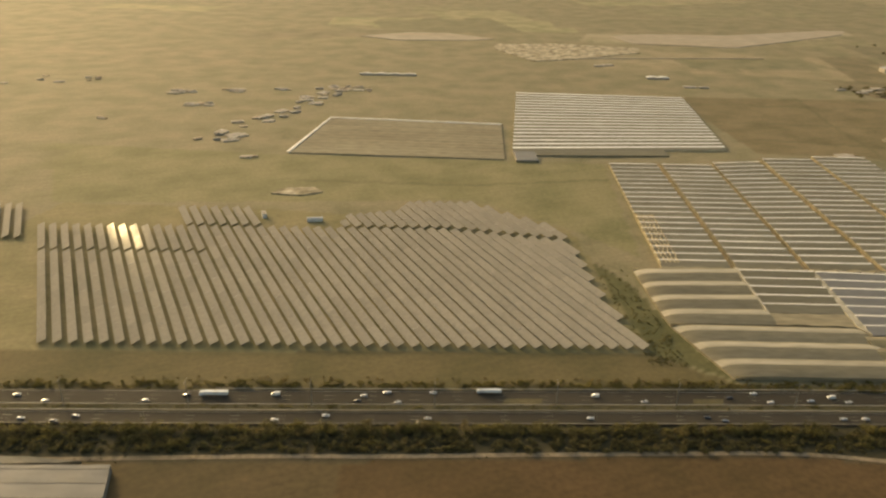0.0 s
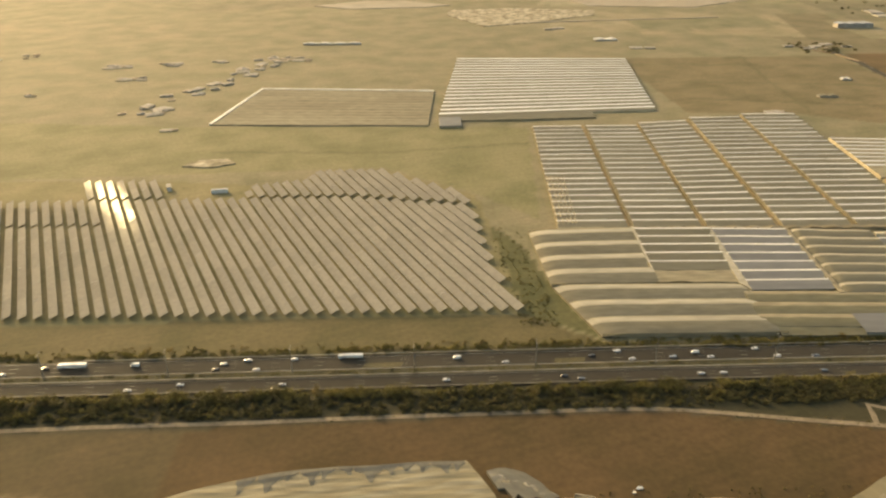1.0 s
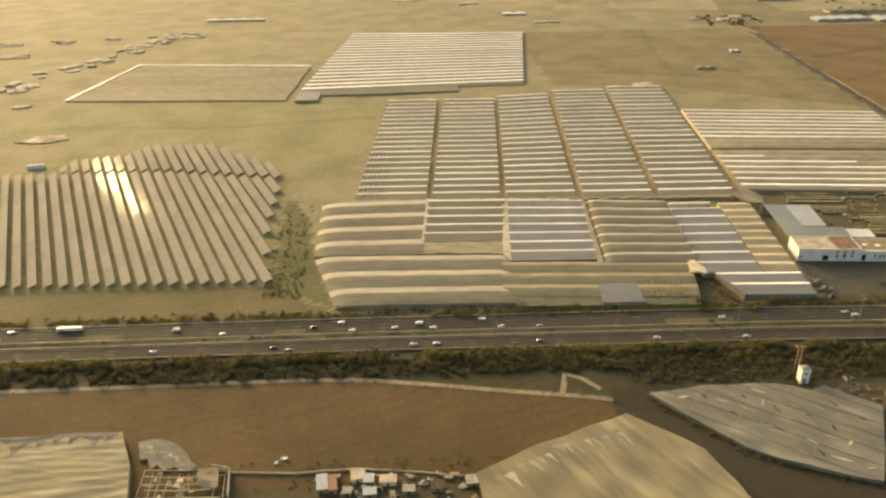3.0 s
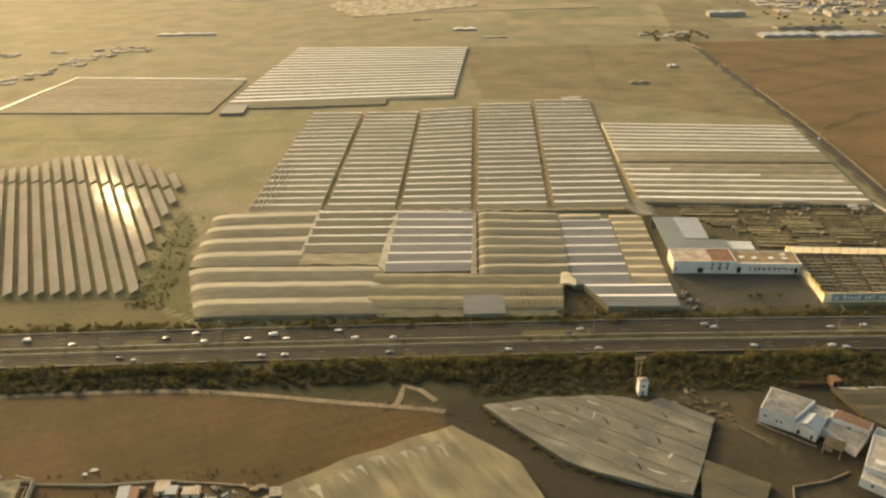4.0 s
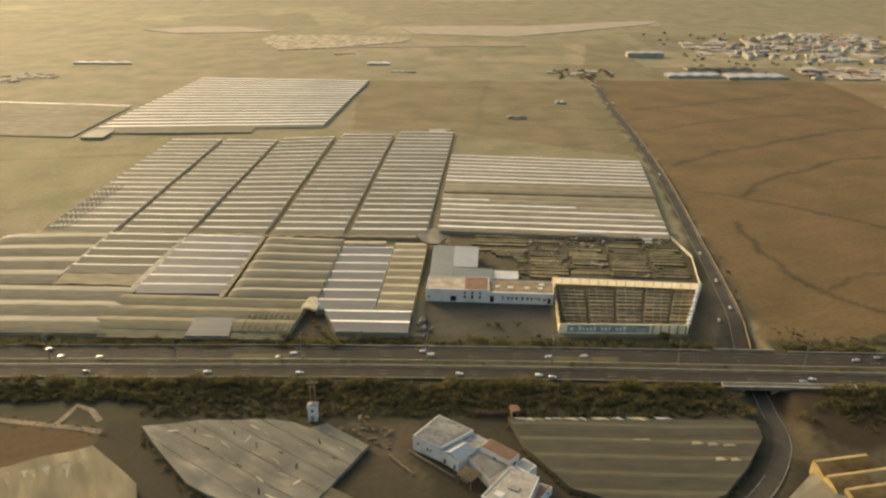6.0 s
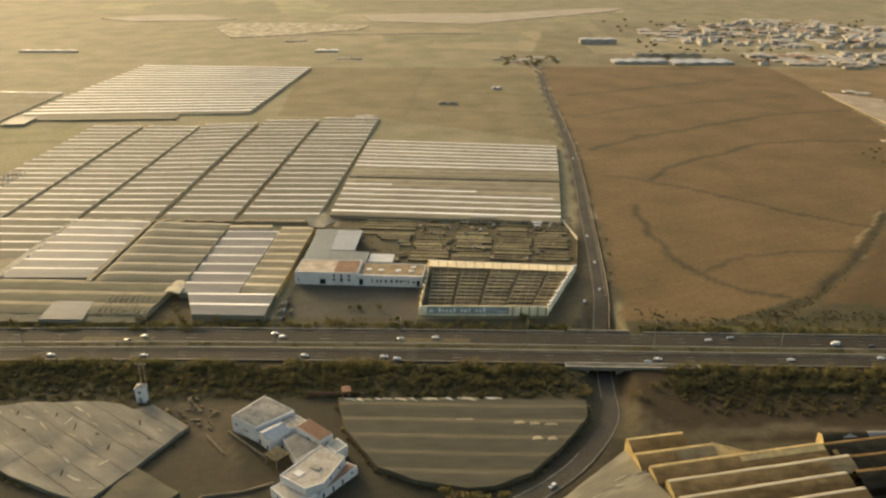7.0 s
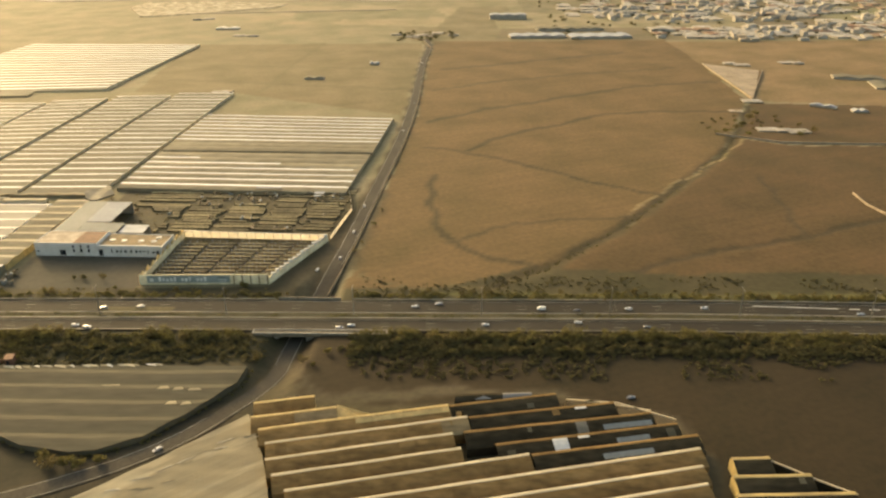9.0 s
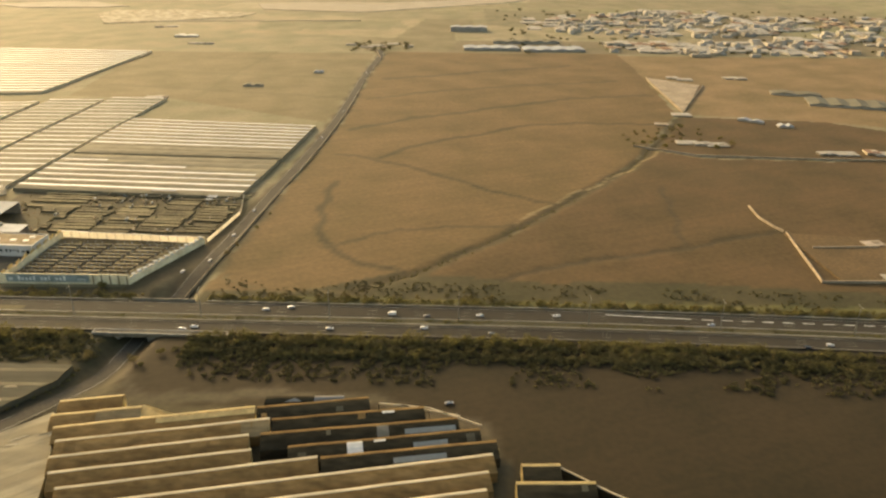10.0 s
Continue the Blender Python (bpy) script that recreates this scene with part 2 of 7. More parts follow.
RUBBER = material("tyre_rubber", (0.02, 0.02, 0.02), 0.8, 0.1, 3, 0.4, 0.0, 0.3)
CAR_PAINTS = [material("car_paint_" + word, c, 0.25, 0.04, 2, 0.3, 0.0, 0.6, metal=mt) for word, c, mt in
              (("white", (0.66, 0.655, 0.63), 0.0), ("silver", (0.55, 0.56, 0.57), 0.5), ("grey", (0.20, 0.21, 0.22), 0.4),
               ("black", (0.025, 0.025, 0.03), 0.2), ("red", (0.35, 0.04, 0.03), 0.1), ("blue", (0.06, 0.10, 0.2), 0.2))]
TOWN_WALLS = [material("town_wall_" + word, c, 0.85, 0.1, 0.8, 0.2, 0.0, 0.25) for word, c in
              (("white", (0.46, 0.425, 0.36)), ("cream", (0.41, 0.345, 0.255)), ("grey", (0.34, 0.31, 0.265)), ("ochre", (0.36, 0.28, 0.18)))]

# ---- building helpers ----
BASE = {}


def mesh_of(name, verts, faces, mats, smooth=False):
    me = bpy.data.meshes.new(name)
    me.from_pydata([tuple(v) for v in verts], [], faces)
    for m in mats if isinstance(mats, (list, tuple)) else [mats]:
        me.materials.append(m)
    if smooth:
        me.polygons.foreach_set("use_smooth", [True] * len(me.polygons))
    me.update()
    return me


def thing(name, at, label, category, group="", kind=""):
    ob = new(name)
    ob.empty_display_size = 0.5
    ob.location = at
    BASE[ob.name] = Vector(at)
    return tagged(ob, label, category, group, kind)


def part(name, verts, faces, mats, parent, label="", smooth=False):
    """One mesh part, given in world metres, under a thing or under a part."""
    o = BASE[parent.name]
    ob = new(name, mesh_of(name, [Vector(v) - o for v in verts], faces, mats, smooth))
    ob.parent = parent
    BASE[ob.name] = o
    if label:
        ob["label"] = label
    return ob


def whole(name, verts, faces, mats, label, category, group="", kind="", smooth=False):
    return tagged(new(name, mesh_of(name, verts, faces, mats, smooth)), label, category, group, kind)


def box(c, size, turn=0.0, bevel=0.0):
    """Verts and faces of a box whose base's middle is c; with a bevel its top edges are cut."""
    x, y, z = size[0] / 2, size[1] / 2, size[2]
    rings = [(x, y, 0), (x, y, z)] if not bevel else [(x, y, 0), (x, y, z - bevel), (x - bevel, y - bevel, z)]
    co, si = math.cos(radians(turn)), math.sin(radians(turn))
    v = [(c[0] + co * sx * rx - si * sy * ry, c[1] + si * sx * rx + co * sy * ry, c[2] + rz)
         for rx, ry, rz in rings for sx, sy in ((-1, -1), (1, -1), (1, 1), (-1, 1))]
    f = [(3, 2, 1, 0)]
    for k in range(len(rings) - 1):
        a = 4 * k
        f += [(a + i, a + (i + 1) % 4, a + 4 + (i + 1) % 4, a + 4 + i) for i in range(4)]
    a = 4 * (len(rings) - 1)
    return v, f + [(a, a + 1, a + 2, a + 3)]


def join(*pieces):
    v, f = [], []
    for pv, pf in pieces:
        f += [tuple(i + len(v) for i in q) for q in pf]
        v += list(pv)
    return v, f


def prism(poly, z0, z1):
    """An upright prism over a polygon that runs counter-clockwise."""
    n = len(poly)
    v = [(x, y, z0) for x, y in poly] + [(x, y, z1) for x, y in poly]
    f = [tuple(range(n - 1, -1, -1)), tuple(range(n, 2 * n))] + [(i, (i + 1) % n, n + (i + 1) % n, n + i) for i in range(n)]
    return v, f


def ccw(poly):
    a = sum(poly[i][0] * poly[(i + 1) % len(poly)][1] - poly[(i + 1) % len(poly)][0] * poly[i][1] for i in range(len(poly)))
    return list(poly) if a > 0 else list(poly)[::-1]


def inset(poly, d):
    """The counter-clockwise polygon moved inwards by d."""
    out, n = [], len(poly)
    for i in range(n):
        a, b, c = Vector(poly[i - 1]), Vector(poly[i]), Vector(poly[(i + 1) % n])
        u, w = (b - a).normalized(), (c - b).normalized()
        n1, n2 = Vector((-u.y, u.x)), Vector((-w.y, w.x))
        k = (n1 + n2) / max(0.3, 1 + n1.dot(n2))
        out.append(tuple(b + k * d))
    return out


def along(points, step):
    """Points every step metres along a line of (x, y)."""
    out = []
    for a, b in zip(points, points[1:]):
        a, b = Vector(a), Vector(b)
        k = max(1, round((b - a).length / step))
        out += [tuple(a + (b - a) * i / k) for i in range(k)]
    return out + [tuple(points[-1])]


def smooth_line(points, times=2):
    for _ in range(times):
        out = [points[0]]
        for a, b in zip(points, points[1:]):
            out += [tuple(p * 0.75 + q * 0.25 for p, q in zip(a, b)), tuple(p * 0.25 + q * 0.75 for p, q in zip(a, b))]
        points = out + [points[-1]]
    return points


def ribbon(points, left, right, z, thick=0.0):
    """A strip along a line of (x, y), from left to right of it, at height z (a number or a function of x, y)."""
    v, f = [], []
    for i, p in enumerate(points):
        d = (Vector(points[min(i + 1, len(points) - 1)][:2]) - Vector(points[max(i - 1, 0)][:2])).normalized()
        nrm = Vector((-d.y, d.x))
        h = z(p[0], p[1]) if callable(z) else z
        a, b = Vector(p[:2]) + nrm * left, Vector(p[:2]) - nrm * right
        v += [(a.x, a.y, h), (b.x, b.y, h)] + ([(b.x, b.y, h - thick), (a.x, a.y, h - thick)] if thick else [])
    k = 4 if thick else 2
    for i in range(len(points) - 1):
        a, b = k * i, k * (i + 1)
        f.append((a, a + 1, b + 1, b))
        if thick:
            f += [(a + 1, a + 2, b + 2, b + 1), (a + 2, a + 3, b + 3, b + 2), (a + 3, a, b, b + 3)]
    if thick:
        e = k * (len(points) - 1)
        f += [(3, 2, 1, 0), (e, e + 1, e + 2, e + 3)]
    return v, f


def sheet(poly, step, height, wave, skirt, seed):
    """A slack sheet over a polygon, cut into cells, with folds and a skirt that comes down to the ground."""
    bm = bmesh.new()
    face = bm.faces.new([bm.verts.new((x, y, 0)) for x, y in ccw(poly)])
    xs, ys = [p[0] for p in poly], [p[1] for p in poly]
    for axis, lo, hi in ((0, min(xs), max(xs)), (1, min(ys), max(ys))):
        k = lo + step
        while k < hi:
            co, no = [0, 0, 0], [0, 0, 0]
            co[axis], no[axis] = k, 1
            bmesh.ops.bisect_plane(bm, geom=bm.verts[:] + bm.edges[:] + bm.faces[:], plane_co=co, plane_no=no)
            k += step
    for v in bm.verts:
        v.co.z = height + wave(v.co.x + seed, v.co.y)
    edges = [e for e in bm.edges if len(e.link_faces) == 1]
    made = bmesh.ops.extrude_edge_only(bm, edges=edges)["geom"]
    for v in made:
        if isinstance(v, bmesh.types.BMVert):
            v.co.z = -0.5 if skirt is None else v.co.z - skirt
    bm.verts.index_update()
    v, f = [tuple(q.co) for q in bm.verts], [tuple(q.index for q in p.verts) for p in bm.faces]
    bm.free()
    return v, f


def lerp(a, b, k):
    return tuple(p + (q - p) * k for p, q in zip(a, b))

# ---- ground: one sheet with fields, ditches and the cutting of the side road ----
SIDE_ROAD = smooth_line([(333, 556), (335, 520), (330.5, 480), (327, 374), (322.5, 310), (316, 255), (309.4, 195), (305, 173.6),
                         (301.8, 150), (300.9, 137), (293, 122.5), (282.4, 112), (269.5, 104.5), (254, 98), (236, 92)])
MEDIAN = [(-420, 160.5), (-200, 162.2), (-36, 163.4), (100, 165.0), (200, 165.2), (260, 164.0), (330, 161.8), (400, 159.6), (450, 157.0), (520, 152.0), (640, 139.0), (900, 105)]
DITCH = [(352, 178), (365, 187), (378, 199), (395.5, 217), (417, 244), (451, 288), (470, 322), (490, 362)]
DITCH_SIDE = [(393, 186.3), (410, 195.7), (445, 206), (471, 217.7), (483, 220.3)]
TRACK = smooth_line([(-160, 140), (-84, 143), (-46, 144.6), (6, 145.2), (60, 146.8), (90, 147.2), (106, 145.4), (128, 141), (144, 138.6), (152, 137)])


def median_y(x):
    for (a, b), (c, d) in zip(MEDIAN, MEDIAN[1:]):
        if x <= c:
            return b + (d - b) * (x - a) / (c - a)
    return MEDIAN[-1][1]


def near_line(px, py, line):
    """Distance of many points from a line."""
    best = np.full(px.shape, 1e9)
    for (ax, ay), (bx, by) in zip(line, line[1:]):
        dx, dy = bx - ax, by - ay
        k = np.clip(((px - ax) * dx + (py - ay) * dy) / (dx * dx + dy * dy), 0, 1)
        best = np.minimum(best, np.hypot(px - ax - k * dx, py - ay - k * dy))
    return best


def inside(px, py, poly):
    hit = np.zeros(px.shape, bool)
    for (ax, ay), (bx, by) in zip(poly, poly[1:] + poly[:1]):
        if ay != by:
            hit ^= ((ay > py) != (by > py)) & (px < (bx - ax) * (py - ay) / (by - ay) + ax)
    return hit


def ease(x):
    x = np.clip(x, 0, 1)
    return x * x * (3 - 2 * x)


def cutting(y):
    """Depth of the side road below the ground about it."""
    return 2.4 * ease((192 - y) / 20) * ease((y - 122) / 26)


def ripple(x, y):
    return 0.12 * np.sin(x * 0.11 + 1.3 * np.sin(y * 0.07)) + 0.10 * np.sin(y * 0.13 + 1.7 * np.sin(x * 0.05))


def ground_z(x, y):
    road = near_line(x, y, SIDE_ROAD)
    z = -0.32 + 0.6 * ripple(x, y)
    z = np.where((y > 153) & (y < 177) & (x < 560), np.minimum(z, -0.28), z)
    z -= cutting(y) * ease(1 - (road - 2.6) / 4.0)
    z -= 0.45 * ease(1 - near_line(x, y, DITCH) / 3.0) + 0.2 * ease(1 - near_line(x, y, DITCH_SIDE) / 2.4)
    return z


def build_ground():
    xs = np.concatenate([[-4500, -3000, -2000, -1400, -1000, -760], np.arange(-600, -180, 14), np.arange(-180, 620, 1.6), np.arange(620, 1300, 16), [1500, 2000, 3000, 4500]])
    ys = np.concatenate([[-3000, -1500, -700, -300, -120, -20, 30], np.arange(60, 400, 1.6), np.arange(400, 620, 3.2), np.arange(620, 1300, 14), [1450, 1700, 2200, 3000, 4600]])
    gx, gy = np.meshgrid(xs, ys)
    gz = ground_z(gx, gy)
    nx, ny = len(xs), len(ys)
    col = np.empty((ny, nx, 3))
    col[:] = (0.212, 0.176, 0.104)
    # near soil darker than far soil: the difference in haze is put into the colour
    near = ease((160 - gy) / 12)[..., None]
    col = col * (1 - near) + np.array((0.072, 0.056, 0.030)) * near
    rng = np.random.default_rng(4)
    fields = [  # outline, colour of the soil or the dry grass on it, near plots darkened for missing haze
        ([(312, 176), (320, 260), (329, 350), (334, 480), (338, 545), (500, 545), (498, 460), (492, 372), (452, 293), (418, 246), (396, 218), (362, 184), (345, 174)], (0.138, 0.087, 0.038)),
        ([(362, 182), (396, 216), (418, 243), (452, 288), (492, 368), (560, 360), (640, 300), (640, 170), (470, 168), (400, 172)], (0.094, 0.058, 0.025)),
        ([(495, 372), (500, 540), (700, 540), (900, 400), (700, 300), (560, 360)], (0.20, 0.132, 0.066)),
        ([(-20, 111), (-20, 143), (60, 145.5), (92, 146), (128, 140), (150, 137), (152, 131), (120, 113.5), (72, 112)], (0.088, 0.054, 0.023)),
        ([(-420, 60), (-420, 143), (-20, 143), (-20, 60)], (0.092, 0.064, 0.030)),
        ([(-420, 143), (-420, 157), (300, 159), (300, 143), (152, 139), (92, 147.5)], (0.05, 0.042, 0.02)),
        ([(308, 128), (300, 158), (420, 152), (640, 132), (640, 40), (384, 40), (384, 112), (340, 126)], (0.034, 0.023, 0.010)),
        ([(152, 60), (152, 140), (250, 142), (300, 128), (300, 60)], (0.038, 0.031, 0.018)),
        ([(-420, 170), (-420, 192), (66, 192), (86, 176), (200, 176), (200, 172)], (0.118, 0.092, 0.042)),
        ([(66, 192), (58, 240), (57, 262), (70, 240), (78, 203), (86, 178)], (0.10, 0.092, 0.038)),
        ([(-190, 190), (-155, 310), (-70, 306), (-30, 300), (20, 318), (58, 285), (66, 192)], (0.205, 0.168, 0.084)),
        ([(-160, 310), (20, 320), (60, 285), (80, 260), (90, 378), (40, 380), (-75, 385), (-200, 400)], (0.195, 0.170, 0.086)),
        ([(312, 166), (312, 178), (340, 178), (362, 189), (380, 187), (402, 183), (440, 184), (478, 179), (640, 172), (640, 130), (560, 150)], (0.062, 0.051, 0.024)),
        ([(176, 169), (200, 169), (197, 193), (184, 193)], (0.068, 0.053, 0.029)),
        ([(220, 178), (220, 200), (258, 199), (257, 180)], (0.075, 0.065, 0.048)),
        ([(228, 212), (228, 254), (310, 252), (306, 209), (260, 213)], (0.098, 0.078, 0.046)),
        ([(257.5, 180.6), (260.5, 212), (304, 208), (292, 180.3)], (0.095, 0.074, 0.043)),
        ([(210, 141), (205, 120), (214, 100), (232, 100), (222, 120), (218, 132), (222, 141)], (0.06, 0.046, 0.027)),
        ([(200, 171), (200, 178), (257, 180), (300, 180), (300, 172)], (0.062, 0.050, 0.026)),
        ([(180, 400), (170, 540), (330, 540), (322, 350), (236, 396)], (0.172, 0.132, 0.070)),
        ([(322, 545), (400, 545), (405, 720), (300, 720)], (0.178, 0.142, 0.080)),
        ([(150, 790), (300, 770), (470, 870), (480, 905), (325, 850), (170, 850)], (0.29, 0.24, 0.155)),
        ([(380, 548), (500, 546), (600, 546), (960, 540), (960, 800), (560, 830), (430, 760), (440, 640), (390, 600)], (0.165, 0.128, 0.076)),
    ]
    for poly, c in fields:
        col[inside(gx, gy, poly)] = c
    for k in range(70):  # far plots
        cx, cy, w, h = rng.uniform(-700, 1200), rng.uniform(600, 1500), rng.uniform(40, 130), rng.uniform(20, 60)
        a = rng.uniform(-0.3, 0.3)
        u, v = (gx - cx) * math.cos(a) + (gy - cy) * math.sin(a), (gy - cy) * math.cos(a) - (gx - cx) * math.sin(a)
        pick = (abs(u) < w) & (abs(v) < h) & (col[..., 0] < 0.3) & (gy > 600)
        col[pick] = np.array((0.245, 0.198, 0.12)) * rng.uniform(0.72, 1.08) * np.array((1, rng.uniform(1.0, 1.1), 1))
    for line, width, c in (  # dark damp lines, ditches and worn paths
            (DITCH, 2.3, (0.095, 0.07, 0.033)), (DITCH_SIDE, 1.6, (0.085, 0.06, 0.03)),
            ([(335.7, 266), (335, 238), (338.3, 210), (352, 194.4), (365, 188.7)], 1.7, (0.095, 0.068, 0.032)),
            ([(351, 292), (371, 278), (388, 261.6), (407, 247), (416, 244)], 1.5, (0.10, 0.07, 0.033)),
            ([(350, 296), (370, 319), (394, 333), (413, 348), (440, 354), (478, 352)], 1.9, (0.105, 0.075, 0.035)),
            ([(333, 338), (362, 360), (393, 377), (446, 406), (490, 415)], 2.2, (0.11, 0.08, 0.038)),
            ([(343, 452), (398, 475), (458, 500)], 2.6, (0.115, 0.083, 0.04)),
            ([(314, 190), (318.5, 182), (333, 176.5), (348, 177.6), (358, 182)], 0.8, (0.12, 0.09, 0.045)),
            ([(330, 173), (400, 170.5), (450, 170), (520, 166)], 1.5, (0.13, 0.115, 0.045)),
            ([(455, 262), (452, 235), (447, 207)], 1.5, (0.10, 0.068, 0.034)),
            ([(460, 316), (480, 300), (540, 296)], 1.0, (0.33, 0.26, 0.16)),
            ([(205, 141), (214, 132), (222, 120)], 1.0, (0.085, 0.067, 0.04)),
            ([(305, 130), (316, 128.5), (335, 131), (362, 128), (382, 119), (386, 108), (384, 98)], 2.0, (0.085, 0.066, 0.040)),
            ([(303, 148), (306, 138), (312, 131)], 1.2, (0.065, 0.05, 0.03)),
            ([(-170, 118), (-60, 122), (-30, 118)], 1.5, (0.2, 0.15, 0.085)),
            ([(112, 252), (113, 250), (225, 249)], 1.6, (0.21, 0.17, 0.10)),
            ([(340, 205), (352, 215), (372, 222), (398, 224)], 1.2, (0.115, 0.08, 0.038)), ([(332, 300), (345, 296), (351, 292)], 1.4, (0.105, 0.075, 0.036)),
            ([(338, 400), (372, 420), (420, 437), (480, 452)], 2.0, (0.125, 0.09, 0.042)), ([(398, 226), (420, 252), (448, 283), (470, 312)], 0.6, (0.25, 0.18, 0.09)),
            ([(111.6, 251), (118.2, 377)], 1.3, (0.36, 0.245, 0.12)), ([(138.0, 250.2), (146.2, 378)], 1.3, (0.36, 0.245, 0.12)), ([(165.3, 249.4), (174.4, 386)], 1.3, (0.36, 0.245, 0.12)), ([(192.6, 249), (204.2, 391)], 1.3, (0.36, 0.245, 0.12)),
            ([(-60, 345), (20, 340), (86, 352)], 1.6, (0.15, 0.135, 0.066)), ([(190, 430), (250, 418), (325, 402)], 2.0, (0.135, 0.11, 0.056)), ([(180, 470), (260, 462), (328, 452)], 1.8, (0.14, 0.115, 0.058)),
            ([(182, 520), (330, 508)], 2.4, (0.15, 0.122, 0.062)), ([(246, 398), (252, 470), (262, 540)], 1.6, (0.145, 0.118, 0.06)),
            ([(304, 172), (309.4, 195), (315, 245)], 5.5, (0.075, 0.058, 0.032)), ([(296, 179), (304, 200), (309, 230)], 4.5, (0.075, 0.058, 0.032)),
            (SIDE_ROAD, 3.0, (0.085, 0.066, 0.037))):
        width *= 0.85 if line[0][0] > 312 and line not in (DITCH, SIDE_ROAD) else 1.0
        d = near_line(gx + 0.8 * np.sin(gy * 0.35), gy + 0.7 * np.sin(gx * 0.31) + 0.4 * np.sin(gx * 0.9), line)
        k = (ease(1.4 - d / width))[..., None]
        c = np.array(c) * (0.74 if line[0][0] > 330 and c[0] < 0.13 else 1.0)
        col = col * (1 - k) + c * k
    verts = np.stack([gx, gy, gz], -1).reshape(-1, 3)
    idx = np.arange(nx * ny).reshape(ny, nx)
    faces = np.stack([idx[:-1, :-1], idx[:-1, 1:], idx[1:, 1:], idx[1:, :-1]], -1).reshape(-1, 4)
    me = bpy.data.meshes.new("ground")
    me.from_pydata(verts.tolist(), [], faces.tolist())
    layer = me.color_attributes.new("field", "FLOAT_COLOR", "POINT")
    layer.data.foreach_set("color", np.concatenate([col.reshape(-1, 3), np.ones((nx * ny, 1))], 1).ravel())
    me.polygons.foreach_set("use_smooth", [True] * len(me.polygons))
    me.materials.append(SOIL)
    tagged(new("ground", me), "dry brown soil with ploughed fields and ditches", "ground", kind="structure")


build_ground()

# ---- motorway: two carriageways with a planted median, an underpass bridge, barriers and lines ----
def offset(points, d):
    out = []
    for i, p in enumerate(points):
        t = (Vector(points[min(i + 1, len(points) - 1)]) - Vector(points[max(i - 1, 0)])).normalized()
        out.append((p[0] - t.y * d, p[1] + t.x * d))
    return out


MID = along([(x, median_y(x)) for x in range(-420, 900, 20)], 5)
for words, a, b in (("far", 7.9, -1.3), ("near", -1.5, 7.0)):
    v, f = ribbon(MID, a, b, 0.0, 0.5)
    whole("road", v, f, ASPHALT, "dark asphalt motorway carriageway with worn lanes", "road", kind="structure")
v, f = ribbon(MID, 1.3, 1.5, 0.02, 0.5)
whole("median", v, f, VERGE, "dry grass median strip between the carriageways", "median", kind="structure")
for d in (7.3, 1.7, -1.9, -6.4):
    v, f = ribbon(MID, d + 0.06, -d + 0.06, 0.006)
    whole("edge_line", v, f, PAINT, "white painted edge line on asphalt", "road marking", kind="structure")
for d in (3.6, 5.4, -3.4, -4.9):
    pieces = []
    line = along(MID, 1.2)
    for i in range(0, len(line) - 3, 9):
        pieces.append(ribbon(line[i:i + 3], d + 0.035, -d + 0.035, 0.006))
    v, f = join(*pieces)
    whole("lane_line", v, f, PAINT, "dashed white lane lines on the carriageway", "road marking", kind="structure")
# merging lane: broad dashes along the exit
pieces = [ribbon([(415.3, 165.0), (425, 164.1), (436, 163.1)], 0.13, 0.13, 0.012, 0.006)]
for k in range(14):
    x = 440.0 + 4.85 * k
    pieces.append(box((x, 162.7 - 0.062 * (x - 440), 0.004), (2.7, 0.27, 0.008), -3.6))
v, f = join(*pieces)
whole("exit_line", v, f, FRESH_PAINT, "broad white dashes of the motorway exit lane", "road marking", kind="structure")


def barrier(d, x0, x1, words):
    pts = [p for p in offset(MID, d) if x0 <= p[0] <= x1]
    ob = thing("guard_rail", (*pts[len(pts) // 2], 0), words, "guard rail", "motorway guard rails")
    v, f = ribbon(pts, 0.05, 0.05, 0.42, 0.2)
    part("rail", v, f, RAIL_STEEL, ob)
    posts = mesh_of("post", *box((0, 0, -0.3), (0.08, 0.08, 0.62)), STEEL)
    for p in pts[::4]:
        q = new("post", posts)
        q.parent, q.location = ob, Vector((*p, 0)) - ob.location


barrier(1.15, -200, 560, "galvanised steel guard rail along the median strip")
barrier(-1.35, -200, 560, "galvanised steel guard rail along the median strip")
barrier(8.15, -60, 300, "galvanised steel guard rail along the motorway's verge")
barrier(8.15, 312, 560, "galvanised steel guard rail along the motorway's verge")

bridge = thing("bridge", (304, 162, -2.6), "concrete motorway bridge over the sunken side road", "bridge")
a, b = (293, 155.0), (324.6, 153.9)
part("parapet", *ribbon([a, b], 0.9, 0.9, 0.3, 0.9), PARAPET, bridge, "weathered concrete edge beam of the bridge")
for d in (0.85, -0.85):
    part("coping", *ribbon(offset([a, b], d), 0.13, 0.13, 0.5, 0.25), CONCRETE, bridge)
for p in ((293, 155.0), (324.6, 153.9)):
    part("coping", *ribbon([(p[0], p[1] - 0.9), (p[0] + 0.05, p[1] + 0.9)], 0.13, 0.13, 0.49, 0.25), CONCRETE, bridge)
part("parapet", *ribbon([(296, 171.6), (312, 171.0)], 0.15, 0.15, 0.5, 1.1), RUBBLE, bridge)
part("abutment", *prism(ccw([(295.0, 155.0), (298.6, 155.0), (303.0, 171.2), (299.0, 171.4)]), -3.4, -0.45), CONCRETE, bridge)
part("abutment", *prism(ccw([(305.2, 155.0), (309, 155.0), (313, 170.8), (308.8, 171.0)]), -3.4, -0.45), CONCRETE, bridge)
